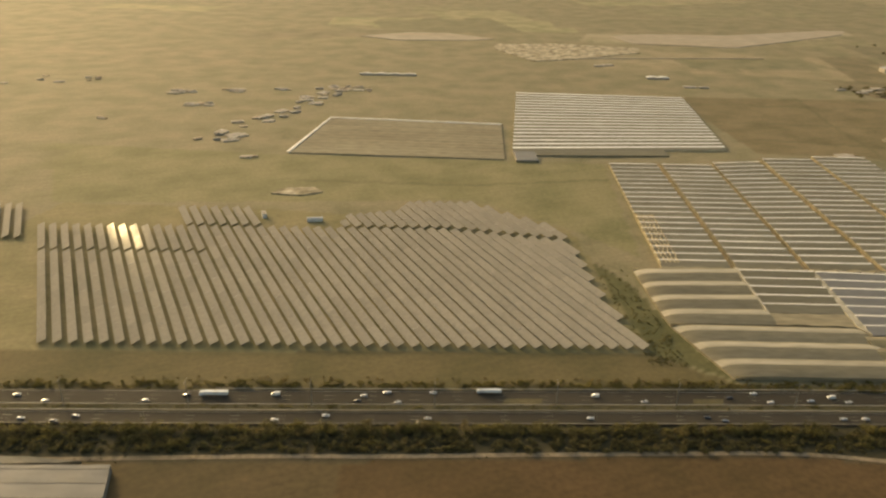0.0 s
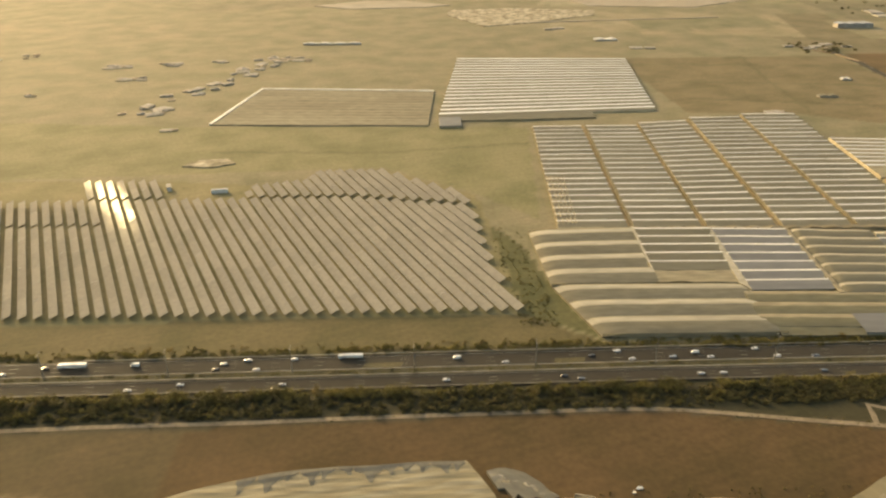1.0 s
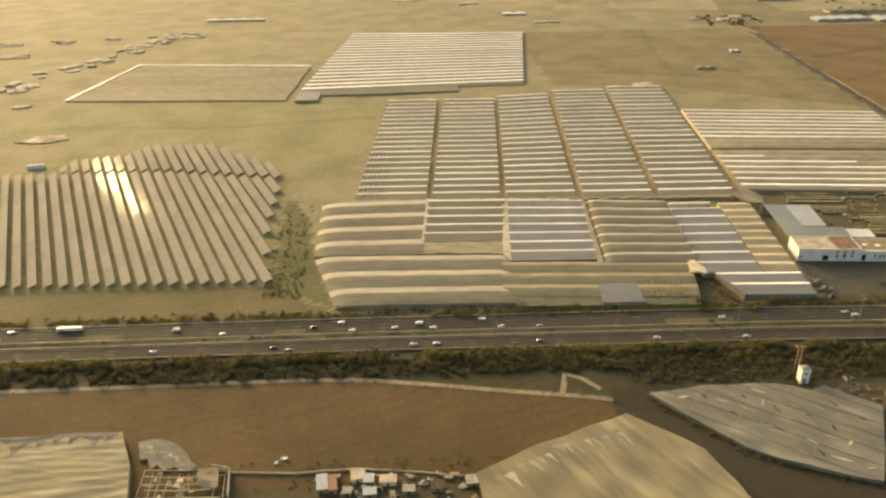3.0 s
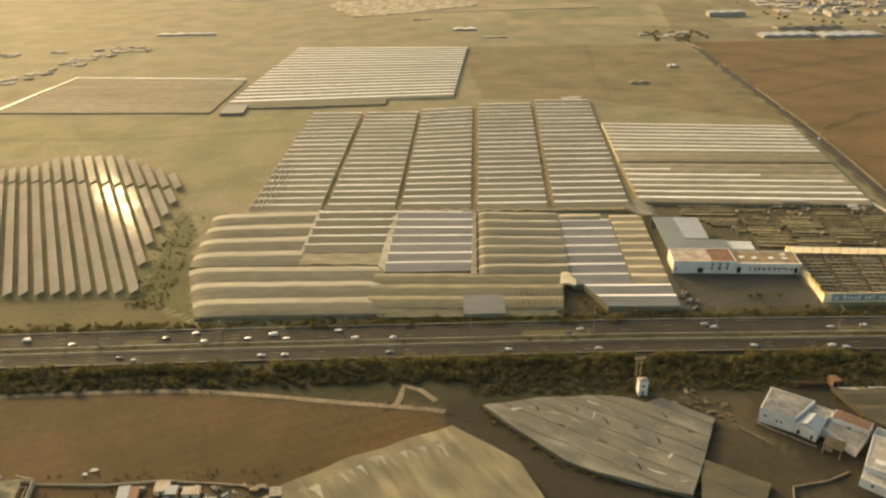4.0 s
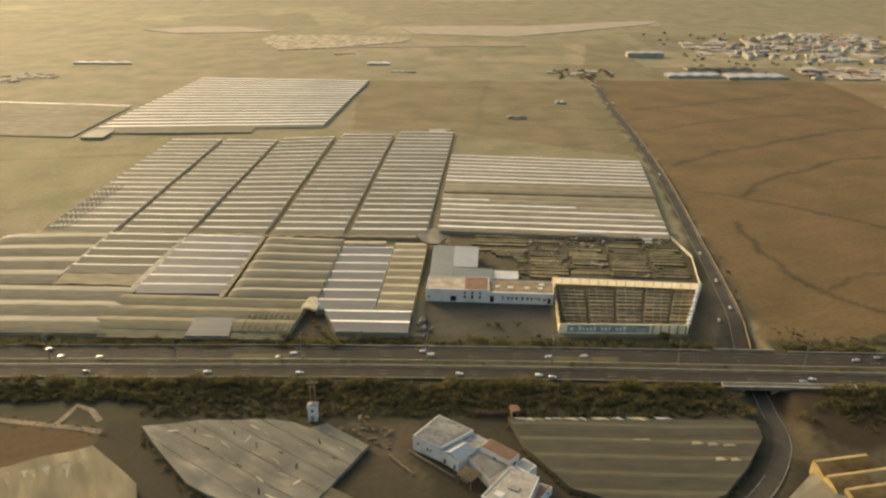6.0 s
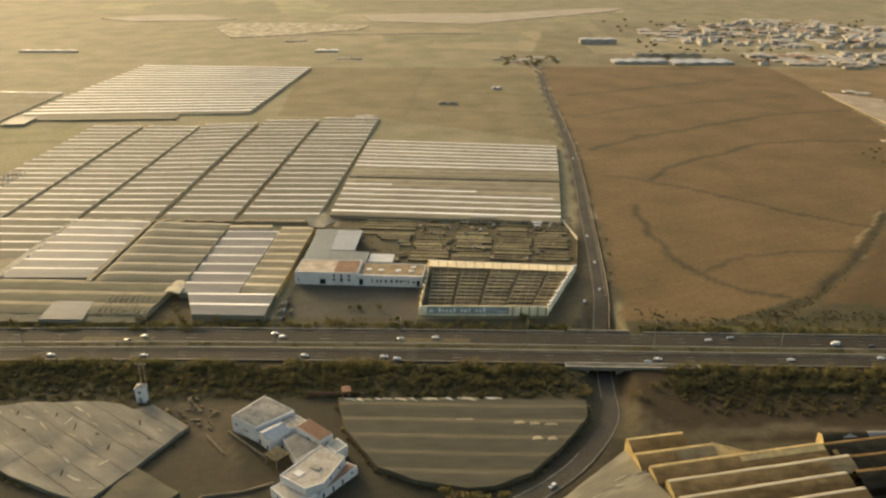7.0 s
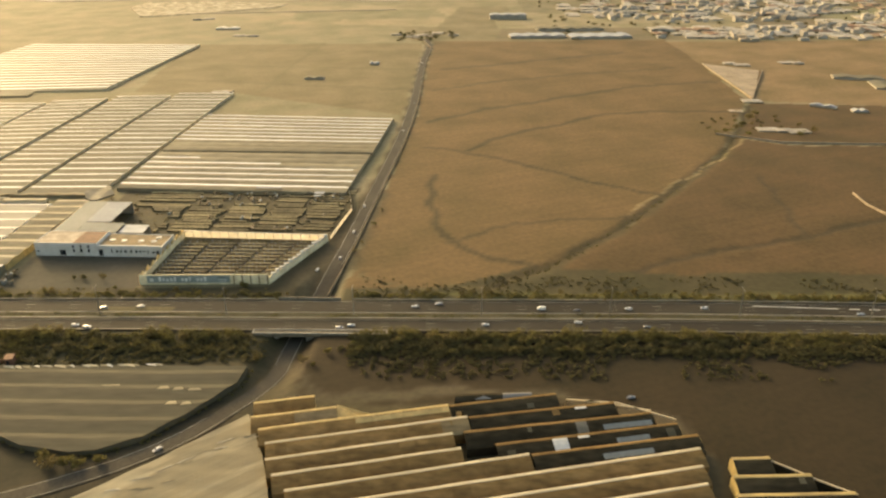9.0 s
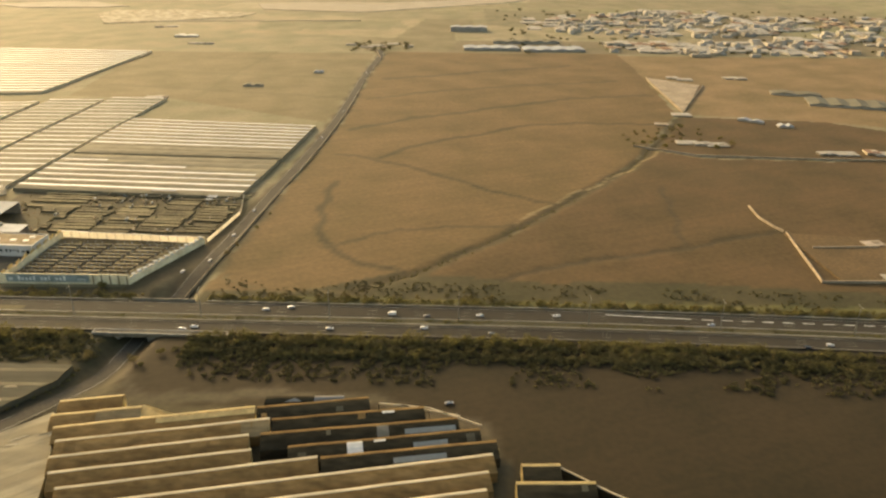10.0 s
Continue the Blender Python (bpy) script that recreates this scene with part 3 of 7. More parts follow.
part("deck", *prism(ccw([(293.5, 154.8), (313, 154.2), (313.5, 171.0), (296, 171.5)]), -0.95, -0.46), CONCRETE, bridge)


def road_z(x, y):
    return float(-0.16 - cutting(np.float64(y)))


line = along(SIDE_ROAD, 4)
v, f = ribbon(line, 1.9, 1.9, road_z)
whole("road", v, f, SIDE_ASPHALT, "grey asphalt side road with worn edges", "road", kind="structure")
for d in (1.65, -1.65):
    v, f = ribbon(offset(line, d), 0.05, 0.05, lambda x, y: road_z(x, y) + 0.008)
    whole("edge_line", v, f, PAINT, "thin white edge line of the side road", "road marking", kind="structure")
low = [p for p in SIDE_ROAD if 176 < p[1] < 420]
v, f = ribbon(offset(low, 2.4), 0.12, 0.12, lambda x, y: 0.18 + road_z(x, y) * 0.6, 1.2)
whole("kerb_wall", v, f, TRACK_DIRT, "low pale concrete wall beside the side road", "wall", kind="structure")
v, f = ribbon(along(TRACK, 4), 0.75, 0.75, lambda x, y: float(ground_z(np.float64(x), np.float64(y))) + 0.07)
whole("dirt_track", v, f, TRACK_DIRT, "pale beaten dirt track across the field", "track", kind="structure")
v, f = ribbon([(141, 139.5), (142, 143), (142.6, 146.7), (146.6, 144.8), (150, 140.8)], 0.7, 0.7, lambda x, y: float(ground_z(np.float64(x), np.float64(y))) + 0.09)
whole("dirt_track", v, f, TRACK_DIRT, "pale dirt turning place at the track's end", "track", kind="structure")
for x0, x1 in ((20, 30), (70, 78), (252, 270), (172, 190)):
    v, f = prism(ccw([(x0, median_y(x0) + 1.4), (x1, median_y(x1) + 1.4), (x1 + 1, median_y(x1) + 4.2), (x0 + 1, median_y(x0) + 4.2)]), -0.2, 0.012)
    whole("worn_patch", v, f, VERGE, "dusty worn patch beside the median", "road patch", kind="structure")


# ---- solar field: slanting rows of tilted tables on posts ----
SOLAR_EDGE = [(-155, 190), (65.4, 192.6), (61.6, 208), (59.2, 222.5), (57.3, 240), (56.4, 259), (55.2, 271), (52.5, 287), (43, 294), (30, 304), (19.5, 315), (-8, 315), (-13, 303), (-33, 298),
              (-36, 284.6), (-66, 284.6), (-73, 304.6), (-104, 304.6), (-94, 283.6), (-160, 283.6)]
SLOPE = 0.462
DOWN = Vector((-0.907, -0.42, 0)).normalized()
AXIS = Vector((-SLOPE, 1, 0)).normalized()
TILT = radians(19.4)


def row_spans(k):
    """Stretches of y in which the row's middle line lies inside the field."""
    ys = np.arange(190, 318, 0.5)
    xs = -110.6 + 4.5 * k - SLOPE * (ys - 193)
    ok = inside(xs, ys, SOLAR_EDGE) & (ys > 193)
    gap = 284.4 - 0.22 * np.maximum(0, xs - 8)
    ok &= abs(ys - gap) > 1.1
    if k < 14:
        ok &= (abs(ys - 259) > 0.8)
    spans, start = [], None
    for y, good in zip(list(ys) + [400], list(ok) + [False]):
        if good and start is None:
            start = y
        if not good and start is not None:
            if y - start > 3:
                spans.append((start, y - 0.5))
            start = None
    return spans


def table_mesh(length, variant):
    """A tilted table of panels: its middle line lies along y; two columns of modules, each a little out of true, in a thin frame."""
    half, t = 1.42, 0.05
    tilt = random.Random(round(length * 10) * 7 + variant)
    count = max(1, round(length / 1.05))
    v, f = [], []
    for i in range(count + 1):
        y = length * (i / count - 0.5)
        v += [(x, y, tilt.gauss(0, 0.0042)) for x in (-half, 0.0, half)] + [(-half, y, -t), (half, y, -t)]
    for i in range(count):
        a, b = 5 * i, 5 * i + 5
        f += [(a, a + 1, b + 1, b), (a + 1, a + 2, b + 2, b + 1), (a + 2, a + 4, b + 4, b + 2), (a + 4, a + 3, b + 3, b + 4), (a + 3, a, b, b + 3)]
    e = 5 * count
    f += [(0, 3, 4, 2, 1), (e, e + 1, e + 2, e + 4, e + 3)]
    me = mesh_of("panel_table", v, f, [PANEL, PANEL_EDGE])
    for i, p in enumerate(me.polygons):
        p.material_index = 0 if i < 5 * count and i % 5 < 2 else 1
    return me


TABLES = {}
POST = mesh_of("post", *box((0, 0, -1.5), (0.12, 0.12, 1.5)), STEEL)
BEAM = {}
TURN = Matrix((( -DOWN.x, AXIS.x, 0), (-DOWN.y, AXIS.y, 0), (0, 0, 1))).to_3x3()
LEANING = TURN.to_4x4() @ Matrix.Rotation(-TILT, 4, "Y")
rows_of_panels = [(k, s) for k in range(0, 48) for s in row_spans(k)] + [(k, (270, 305)) for k in (-4, -3, -2)]
for k, (y0, y1) in rows_of_panels:
    mid_y = (y0 + y1) / 2
    mid = Vector((-110.6 + 4.5 * k - SLOPE * (mid_y - 193), mid_y, 0))
    row = thing("solar_row", mid, "long tilted row of solar panels coloured grey for sky sheen on steel posts", "solar panels", "solar field rows")
    full = (y1 - y0) / AXIS.y
    n = max(1, round(full / 11))
    length = round(full / n, 1)
    if length not in BEAM:
        BEAM[length] = mesh_of("beam", *box((0, 0, -0.17), (0.1, length, 0.1)), STEEL)
    for i in range(n):
        d = AXIS * ((i + 0.5) * full / n - full / 2)
        wob = noise.noise(Vector((k * 1.7, i * 2.3, 0.5)))
        key = (length, (k * 5 + i * 3) % 4)
        if key not in TABLES:
            TABLES[key] = table_mesh(*key)
        tab = new("panel_table", TABLES[key])
        tab.parent = row
        tab.matrix_local = Matrix.Translation(d + Vector((0, 0, 0.95 + 0.03 * wob))) @ LEANING @ Matrix.Rotation(radians(0.7 * wob), 4, "Y") @ Matrix.Rotation(radians(0.5 * wob), 4, "X")
        beam = new("beam", BEAM[length])
        beam.parent = row
        beam.matrix_local = Matrix.Translation(d + Vector((0, 0, 0.95))) @ LEANING
        post = new("post", POST)
        post.parent = row
        post.location = d + Vector((0, 0, 0.85))
hut = thing("inverter_hut", (-67.5, 297, 0), "small pale inverter cabin beside the solar rows", "cabin")
part("body", *box((-67.5, 297, -0.5), (1.6, 4.2, 2.0), 20), WHITEWASH, hut)
part("roof", *box((-67.5, 297, 1.5), (1.9, 4.5, 0.12), 20), CONCRETE, hut)
van = thing("container", (-46, 293, 0), "low white container standing behind the solar rows", "container")
part("body", *box((-46, 293, -0.5), (6.4, 1.6, 1.6), 8), WHITEWASH, van)
part("roof", *box((-46, 293, 1.1), (6.5, 1.7, 0.08), 8), SHEET_PALE, van)


# ---- greenhouses ----
def arch(n=9, lean=0.5, h=1.0):
    """Profile of a rounded bay: (share of the bay, height)."""
    out = []
    for i in range(n + 1):
        s = i / n
        k = s / lean * 0.5 if s < lean else 0.5 + (s - lean) / (1 - lean) * 0.5
        out.append((s, h * math.sin(math.pi * k) ** 0.75))
    return out


def saw(rise, flat0=0.75, flat1=0.97):
    """Profile of a film bay: a long gentle slope, a ridge and a nearly flat strip behind it that drops into the gutter."""
    return [(0, 0), (0.03, 0.16 * rise), (flat0, rise), (flat1, 0.74 * rise), (0.992, 0.62 * rise), (1, 0)]


def height_at(prof, s):
    for (a, h0), (b, h1) in zip(prof, prof[1:]):
        if s <= b:
            return h0 + (h1 - h0) * (s - a) / max(1e-6, b - a)
    return prof[-1][1]


def bay_mesh(fl, fr, bl, br, k0, k1, prof, z0, sag, seed, segs=10, over=0.0, drop=0.0, dive=0.0):
    """The skin of one bay; with a drop its left end curves down to the ground over that length, with a dive its right end."""
    v, f = [], []
    for s, h in prof:
        k = k0 + (k1 - k0) * s
        a, b = Vector(lerp(fl, bl, k)), Vector(lerp(fr, br, k))
        for i in range(segs + 1):
            p = a + (b - a) * i / segs
            dip = 0.45 * sag * noise.noise(Vector((p.x * 0.16, p.y * 0.2, seed))) * (0.3 + abs(h))
            k = min(min(1.0, (p - a).length / drop) if drop else 1.0, min(1.0, (p - b).length / dive) if dive else 1.0)
            v.append((p.x, p.y, (z0 + h + dip) * (0.12 + 0.88 * math.sqrt(1 - (1 - k) ** 2)) + over))
    for r in range(len(prof) - 1):
        for i in range(segs):
            q = r * (segs + 1) + i
            f.append((q, q + 1, q + segs + 2, q + segs + 1))
    return v, f


def greenhouse(label, fl, fr, bl, br, n, eave, prof, roof, strip=None, wall=NET, sag=0.12, side=None, group="", segs=10, category="greenhouse", strip_mat=WHITE_FILM, right=None, strips=None, drop=0.0, reach=None, dive=0.0):
    """A block of n bays that run from the left to the right edge; strip: the shares between which a bay's top strip lies;
    strips: the bays that have one; reach: how far along its bay a shorter strip goes."""
    mid = lerp(lerp(fl, fr, 0.5), lerp(bl, br, 0.5), 0.5)
    g = thing("greenhouse", (*mid, 0), label, category, group)
    seed = fl[0] * 0.13 + fl[1] * 0.07
    for k in range(n):
        bay = part("roof_bay", *bay_mesh(fl, fr, bl, br, k / n, (k + 1) / n, prof, eave, sag, seed + k, segs, 0.0, drop, dive), roof, g, smooth=len(prof) > 6)
        # pale strip: the sunlit back slope's brightness is put into its colour
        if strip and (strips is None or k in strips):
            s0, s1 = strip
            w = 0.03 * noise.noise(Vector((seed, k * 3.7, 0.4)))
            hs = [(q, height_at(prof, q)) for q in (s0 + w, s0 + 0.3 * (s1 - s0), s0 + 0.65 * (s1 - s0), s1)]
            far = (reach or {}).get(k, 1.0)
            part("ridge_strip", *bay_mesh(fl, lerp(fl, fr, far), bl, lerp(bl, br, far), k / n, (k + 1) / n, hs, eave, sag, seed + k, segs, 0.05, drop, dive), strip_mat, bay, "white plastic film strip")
    # right: own colour of the right wall, paler where it makes up for shade
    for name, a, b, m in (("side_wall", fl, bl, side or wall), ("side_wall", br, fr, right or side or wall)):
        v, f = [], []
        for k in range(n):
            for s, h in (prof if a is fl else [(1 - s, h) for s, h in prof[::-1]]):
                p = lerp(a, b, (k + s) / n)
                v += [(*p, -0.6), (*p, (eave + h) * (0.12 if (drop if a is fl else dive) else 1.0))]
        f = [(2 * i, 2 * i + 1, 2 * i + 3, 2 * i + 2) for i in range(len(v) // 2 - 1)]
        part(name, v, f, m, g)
    for a, b in ((fl, fr), (br, bl)):
        part("end_wall", [(*a, -0.6), (*b, -0.6), (*b, eave), (*a, eave)], [(0, 1, 2, 3)], wall, g)
    return g


# five long blocks of film bays, side by side
FIVE = [((85.0, 251.2), (110.4, 250.8), (92.4, 376), (116.8, 376)), ((112.7, 250.8), (136.9, 250.2), (119.6, 376), (145.0, 375.6)),
        ((139.2, 250), (164.0, 249.4), (147.2, 379.5), (172.6, 383)), ((166.7, 249.2), (191.3, 248.8), (176.1, 388), (202.7, 388.5)),
        ((193.9, 248.8), (220.6, 248.6), (205.4, 393.6), (233.6, 393))]
for i, (fl, fr, bl, br) in enumerate(FIVE):
    # right walls coloured paler to lift their shade, sunward left walls duller
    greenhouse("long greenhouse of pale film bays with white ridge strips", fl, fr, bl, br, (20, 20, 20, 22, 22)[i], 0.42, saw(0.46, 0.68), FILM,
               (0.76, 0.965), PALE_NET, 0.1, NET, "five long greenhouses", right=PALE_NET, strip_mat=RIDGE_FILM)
# service lanes between the blocks: low folded film along each side
for a, b in (((111.4, 250.5), (118.2, 376)), ((138.2, 249.8), (146.2, 378)), ((165.6, 249), (174.8, 386)), ((192.6, 248.8), (204.2, 391))):
    roll = thing("film_roll", (*a, 0), "crumpled roll of yellowed film along a greenhouse wall", "film roll", "film rolls")
    pts = along([a, b], 3)
    pts = [(x + 0.95 + 0.14 * math.sin(i * 1.9), y) for i, (x, y) in enumerate(pts)]
    part("roll", *ribbon(pts, 0.16, 0.16, lambda x, y: 0.45 + 0.12 * math.sin(y * 0.8), 1.0), NET, roll)
front = thing("net_strip", (150, 247.5, 0), "long strip of dusty net along the greenhouse fronts", "net")
part("net", *ribbon(along([(84.5, 249.6), (150, 248.4), (220, 247.2)], 2), 1.0, 1.1, lambda x, y: 0.85 + 0.2 * math.sin(x * 0.9) + 0.12 * math.sin(x * 2.3), 2.0), NET, front)
# bare hoops at the torn corner of the first block
for k in range(8):
    y = 254 + 6.25 * k
    hoop = thing("frame_hoops", (86, y, 0), "bare pale steel frame of a torn greenhouse bay", "greenhouse frame", "torn bay frames")
    for j in range(5):
        x = 85.7 + 0.06 * (y - 254) + 1.7 * j + 0.3 * math.sin(k * 3 + j)
        part("hoop", *box((x, y + 2.2, 0.4), (0.12, 4.8, 0.72)), PALE_NET, hoop)

# the far block of bright bays, and the net house beside it
greenhouse("far greenhouse of bright film bays", (45.0, 395), (163.4, 404.5), (61.5, 541), (178, 534), 19, 0.4, saw(0.5, 0.52, 0.97), FILM, (0.55, 0.985), PALE_NET, 0.15, WHITE_FILM, segs=16, strip_mat=RIDGE_FILM, right=PALE_NET)
low = thing("low_lean_to", (100, 391, 0), "low film lean-to along the greenhouse front", "lean-to")
part("roof", [(46, 388, 0.5), (128, 391.5, 0.5), (128, 401.2, 0.62), (46, 394.6, 0.62)], [(0, 1, 2, 3)], FILM, low)
part("front", [(46, 388, -0.5), (128, 391.5, -0.5), (128, 391.5, 0.5), (46, 388, 0.5)], [(0, 1, 2, 3)], NET, low)
pale = thing("film_house", (51, 386, 0), "small square film house at the corner of a greenhouse", "film house")
part("body", *box((51, 386, -0.5), (11.5, 16, 1.1)), NET, pale)
part("roof", *box((51, 386, 0.6), (11.6, 16.2, 0.3), 0, 0.25), FILM_BLUE, pale)
greenhouse("flat dusty net house with a pale rim", (-73, 388), (39.5, 381.5), (-59.5, 462), (43.8, 452), 13, 0.2, [(0, 0), (0.5, 0.2), (1, 0)], NET, None, NET, 0.1, PALE_NET, segs=16)
rim = thing("net_border", (-10, 455, 0), "pale folded rim of a net house", "net rim")
part("rim", *ribbon([(-73, 388), (-59.5, 462), (43.8, 452)], 0.9, 0.9, 0.6, 0.5), WHITE_FILM, rim)

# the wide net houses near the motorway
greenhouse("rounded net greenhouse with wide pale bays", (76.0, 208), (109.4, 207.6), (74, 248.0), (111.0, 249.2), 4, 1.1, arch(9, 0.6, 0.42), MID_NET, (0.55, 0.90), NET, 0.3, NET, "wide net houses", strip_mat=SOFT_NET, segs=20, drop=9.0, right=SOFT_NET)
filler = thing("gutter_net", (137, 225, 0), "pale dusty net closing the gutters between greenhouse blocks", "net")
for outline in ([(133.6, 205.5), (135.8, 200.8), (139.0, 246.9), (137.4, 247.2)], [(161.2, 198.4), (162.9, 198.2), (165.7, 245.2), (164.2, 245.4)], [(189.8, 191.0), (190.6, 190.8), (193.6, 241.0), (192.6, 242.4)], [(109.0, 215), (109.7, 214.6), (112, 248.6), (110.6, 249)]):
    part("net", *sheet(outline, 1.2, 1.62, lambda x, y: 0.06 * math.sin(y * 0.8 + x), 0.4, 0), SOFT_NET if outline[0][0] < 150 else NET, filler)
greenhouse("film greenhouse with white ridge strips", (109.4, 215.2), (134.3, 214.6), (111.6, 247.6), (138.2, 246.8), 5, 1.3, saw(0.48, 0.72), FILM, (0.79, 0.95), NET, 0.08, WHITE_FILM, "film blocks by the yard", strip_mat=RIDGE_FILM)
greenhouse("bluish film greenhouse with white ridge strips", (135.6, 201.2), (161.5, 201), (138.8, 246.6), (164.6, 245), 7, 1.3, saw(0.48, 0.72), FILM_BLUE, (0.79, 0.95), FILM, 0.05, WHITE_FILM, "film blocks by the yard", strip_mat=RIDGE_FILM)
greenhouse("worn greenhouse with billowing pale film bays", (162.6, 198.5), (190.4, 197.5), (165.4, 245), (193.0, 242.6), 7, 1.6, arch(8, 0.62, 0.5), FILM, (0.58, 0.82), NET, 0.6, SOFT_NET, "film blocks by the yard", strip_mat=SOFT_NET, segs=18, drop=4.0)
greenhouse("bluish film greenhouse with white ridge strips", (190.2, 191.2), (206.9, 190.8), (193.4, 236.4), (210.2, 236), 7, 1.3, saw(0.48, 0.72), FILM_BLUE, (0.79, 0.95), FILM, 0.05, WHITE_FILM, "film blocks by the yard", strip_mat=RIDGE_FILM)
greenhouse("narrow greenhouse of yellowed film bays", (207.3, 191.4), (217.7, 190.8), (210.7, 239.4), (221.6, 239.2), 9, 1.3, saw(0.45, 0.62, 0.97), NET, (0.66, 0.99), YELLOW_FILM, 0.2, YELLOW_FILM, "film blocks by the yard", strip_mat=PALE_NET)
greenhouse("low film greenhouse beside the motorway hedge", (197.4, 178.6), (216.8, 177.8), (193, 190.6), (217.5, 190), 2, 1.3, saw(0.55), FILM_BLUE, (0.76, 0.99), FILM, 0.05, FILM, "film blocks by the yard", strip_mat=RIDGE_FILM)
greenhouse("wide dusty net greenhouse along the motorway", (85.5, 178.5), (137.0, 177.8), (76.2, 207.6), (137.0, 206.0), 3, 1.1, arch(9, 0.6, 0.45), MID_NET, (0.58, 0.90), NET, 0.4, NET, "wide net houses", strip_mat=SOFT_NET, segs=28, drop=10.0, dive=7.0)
greenhouse("patched net greenhouse with stripes coloured as sunlit along the motorway", (131.5, 180.8), (185.2, 178.6), (133.0, 201.2), (188.4, 198.6), 3, 1.1, arch(9, 0.6, 0.4), NET_OLIVE, (0.58, 0.93), NET, 0.35, NET, "wide net houses", strip_mat=NET, segs=26)
skirt = thing("net_apron", (160, 178.6, 0), "dusty net apron sloping from a greenhouse's front", "net apron")
part("net", *sheet([(134.2, 180.6), (134.8, 176.6), (184.6, 175.4), (185.2, 178.6)], 1.3, 0.75, lambda x, y: 0.16 * (y - 177.5) * 0.6 + 0.07 * math.sin(x * 0.9), 0.5, 0), NET_OLIVE, skirt)
mend = thing("film_patch", (165, 181, 0), "square of clear film mending a net roof", "film patch")
part("film", [(158.0, 176.6, 1.2), (169.6, 176.4, 1.2), (169.2, 185.6, 1.72), (158.4, 185.8, 1.72)], [(0, 1, 2, 3)], FILM_BLUE, mend)
part("edge", *ribbon([(158.0, 176.6), (169.6, 176.4)], 0.1, 0.1, 1.2, 1.9), FILM_BLUE, mend)
frame_rng = random.Random(12)
for k in range(9):  # bare frame at the end of the wide house, where its net is torn
    x = 172.4 + 1.5 * k
    fr_ = thing("frame_hoops", (x, 185, 0), "bare pale frame strips of a torn net roof", "greenhouse frame", "torn bay frames")
    y0, y1 = 178.0 + frame_rng.uniform(0, 2.5), 190.5 - frame_rng.uniform(0, 2.5)
    part("hoop", *ribbon([(x - 0.1, y0), (x + 0.1, y1)], 0.05, 0.05, lambda a, b: 1.55 + 0.08 * math.sin(b), 0.2), NET, fr_)
    part("hoop", *ribbon([(x + 1.0, 195.0 + frame_rng.uniform(0, 1.5)), (x + 1.3, 199.6)], 0.06, 0.06, 1.6, 0.3), NET, fr_)
    part("post", *box((x - 0.3, y0, -0.5), (0.12, 0.12, 2.2)), WOOD, fr_)
tarp = thing("tarpaulin", (188, 195, 0), "rumpled pale tarpaulin thrown over a greenhouse corner", "tarpaulin")
part("sheet", *sheet([(186.2, 191.2), (190.8, 190.4), (191.4, 195.2), (189.4, 198.6), (187.4, 197)], 0.6, 2.0, lambda x, y: 0.22 * math.sin(x * 1.7 + y) - 0.1 * abs(x - 189), 0.5, 0), PALE_NET, tarp)
pitched = thing("net_canopy", (222, 243, 0), "sagging grey net canopy on posts", "canopy")
part("sheet", *sheet([(217.3, 244.8), (223.3, 251.4), (228, 243.2), (224.9, 236.5), (220, 239)], 1.0, 2.3, lambda x, y: 0.25 * math.sin(x * 0.9), 0.5, 0), GREY_NET, pitched)
for x, y in ((218.5, 244.6), (223.2, 250), (227, 243), (224.6, 238)):
    part("post", *box((x, y, -0.5), (0.14, 0.14, 2.8)), WOOD, pitched)
roller = thing("rolled_film", (201, 239.5, 0), "row of pale film hanging over a dark doorway", "film")
part("film", *box((200.5, 238.3, 1.2), (14, 1.6, 1.2)), PALE_NET, roller)
part("base", *box((200.5, 238.3, -0.5), (14, 1.3, 1.8)), DARK_NET, roller)

# two net houses beside the side road
greenhouse("net greenhouse with fine ridges beside the side road", (227.6, 296), (312.2, 290), (231.6, 350), (318.2, 340.2), 10, 0.9, arch(6, 0.55, 0.32), NET, (0.52, 0.95), NET, 0.12, PALE_NET, "net houses by the side road", strip_mat=RIDGE_FILM, right=NET, segs=20, strips=range(2, 10))
greenhouse("dusty net greenhouse with sagging grey bays", (225, 252.6), (305.8, 245.6), (227.4, 294), (311.6, 288), 7, 0.8, arch(8, 0.6, 0.42), NET, (0.56, 0.90), NET, 0.4, NET, "net houses by the side road", strip_mat=RIDGE_FILM, segs=24, strips=range(6), reach={3: 0.97, 4: 0.62, 5: 0.22})
sagging = thing("sagging_net", (122, 209, 0), "wide sagging net between two greenhouse blocks", "net")
part("net", *sheet([(109.2, 207.4), (109.6, 214.9), (134.2, 214.4), (135.4, 201.2), (134.4, 206.2), (118, 207.2)], 1.4, 1.35, lambda x, y: 0.12 * math.sin(x * 0.6 + y * 0.4), 0.3, 0), NET, sagging)


# ---- nets and sheds on the near side of the motorway ----
def ragged(x, y, w, h, turn, rng, n=9):
    """A torn outline of about w by h metres."""
    c, q = math.cos(radians(turn)), math.sin(radians(turn))
    out = []
    for i in range(n):
        a, r = 2 * math.pi * (i + rng.uniform(-0.3, 0.3)) / n, rng.uniform(0.45, 1.1)
        u, t = r * w / 2 * math.cos(a), r * h / 2 * math.sin(a)
        out.append((x + c * u - q * t, y + q * u + c * t))
    return out


def folds(a, b, c):
    return lambda x, y: a * math.sin(x * b + 1.7 * math.sin(y * c)) + 0.5 * a * math.sin(y * b * 1.7 + x * c)


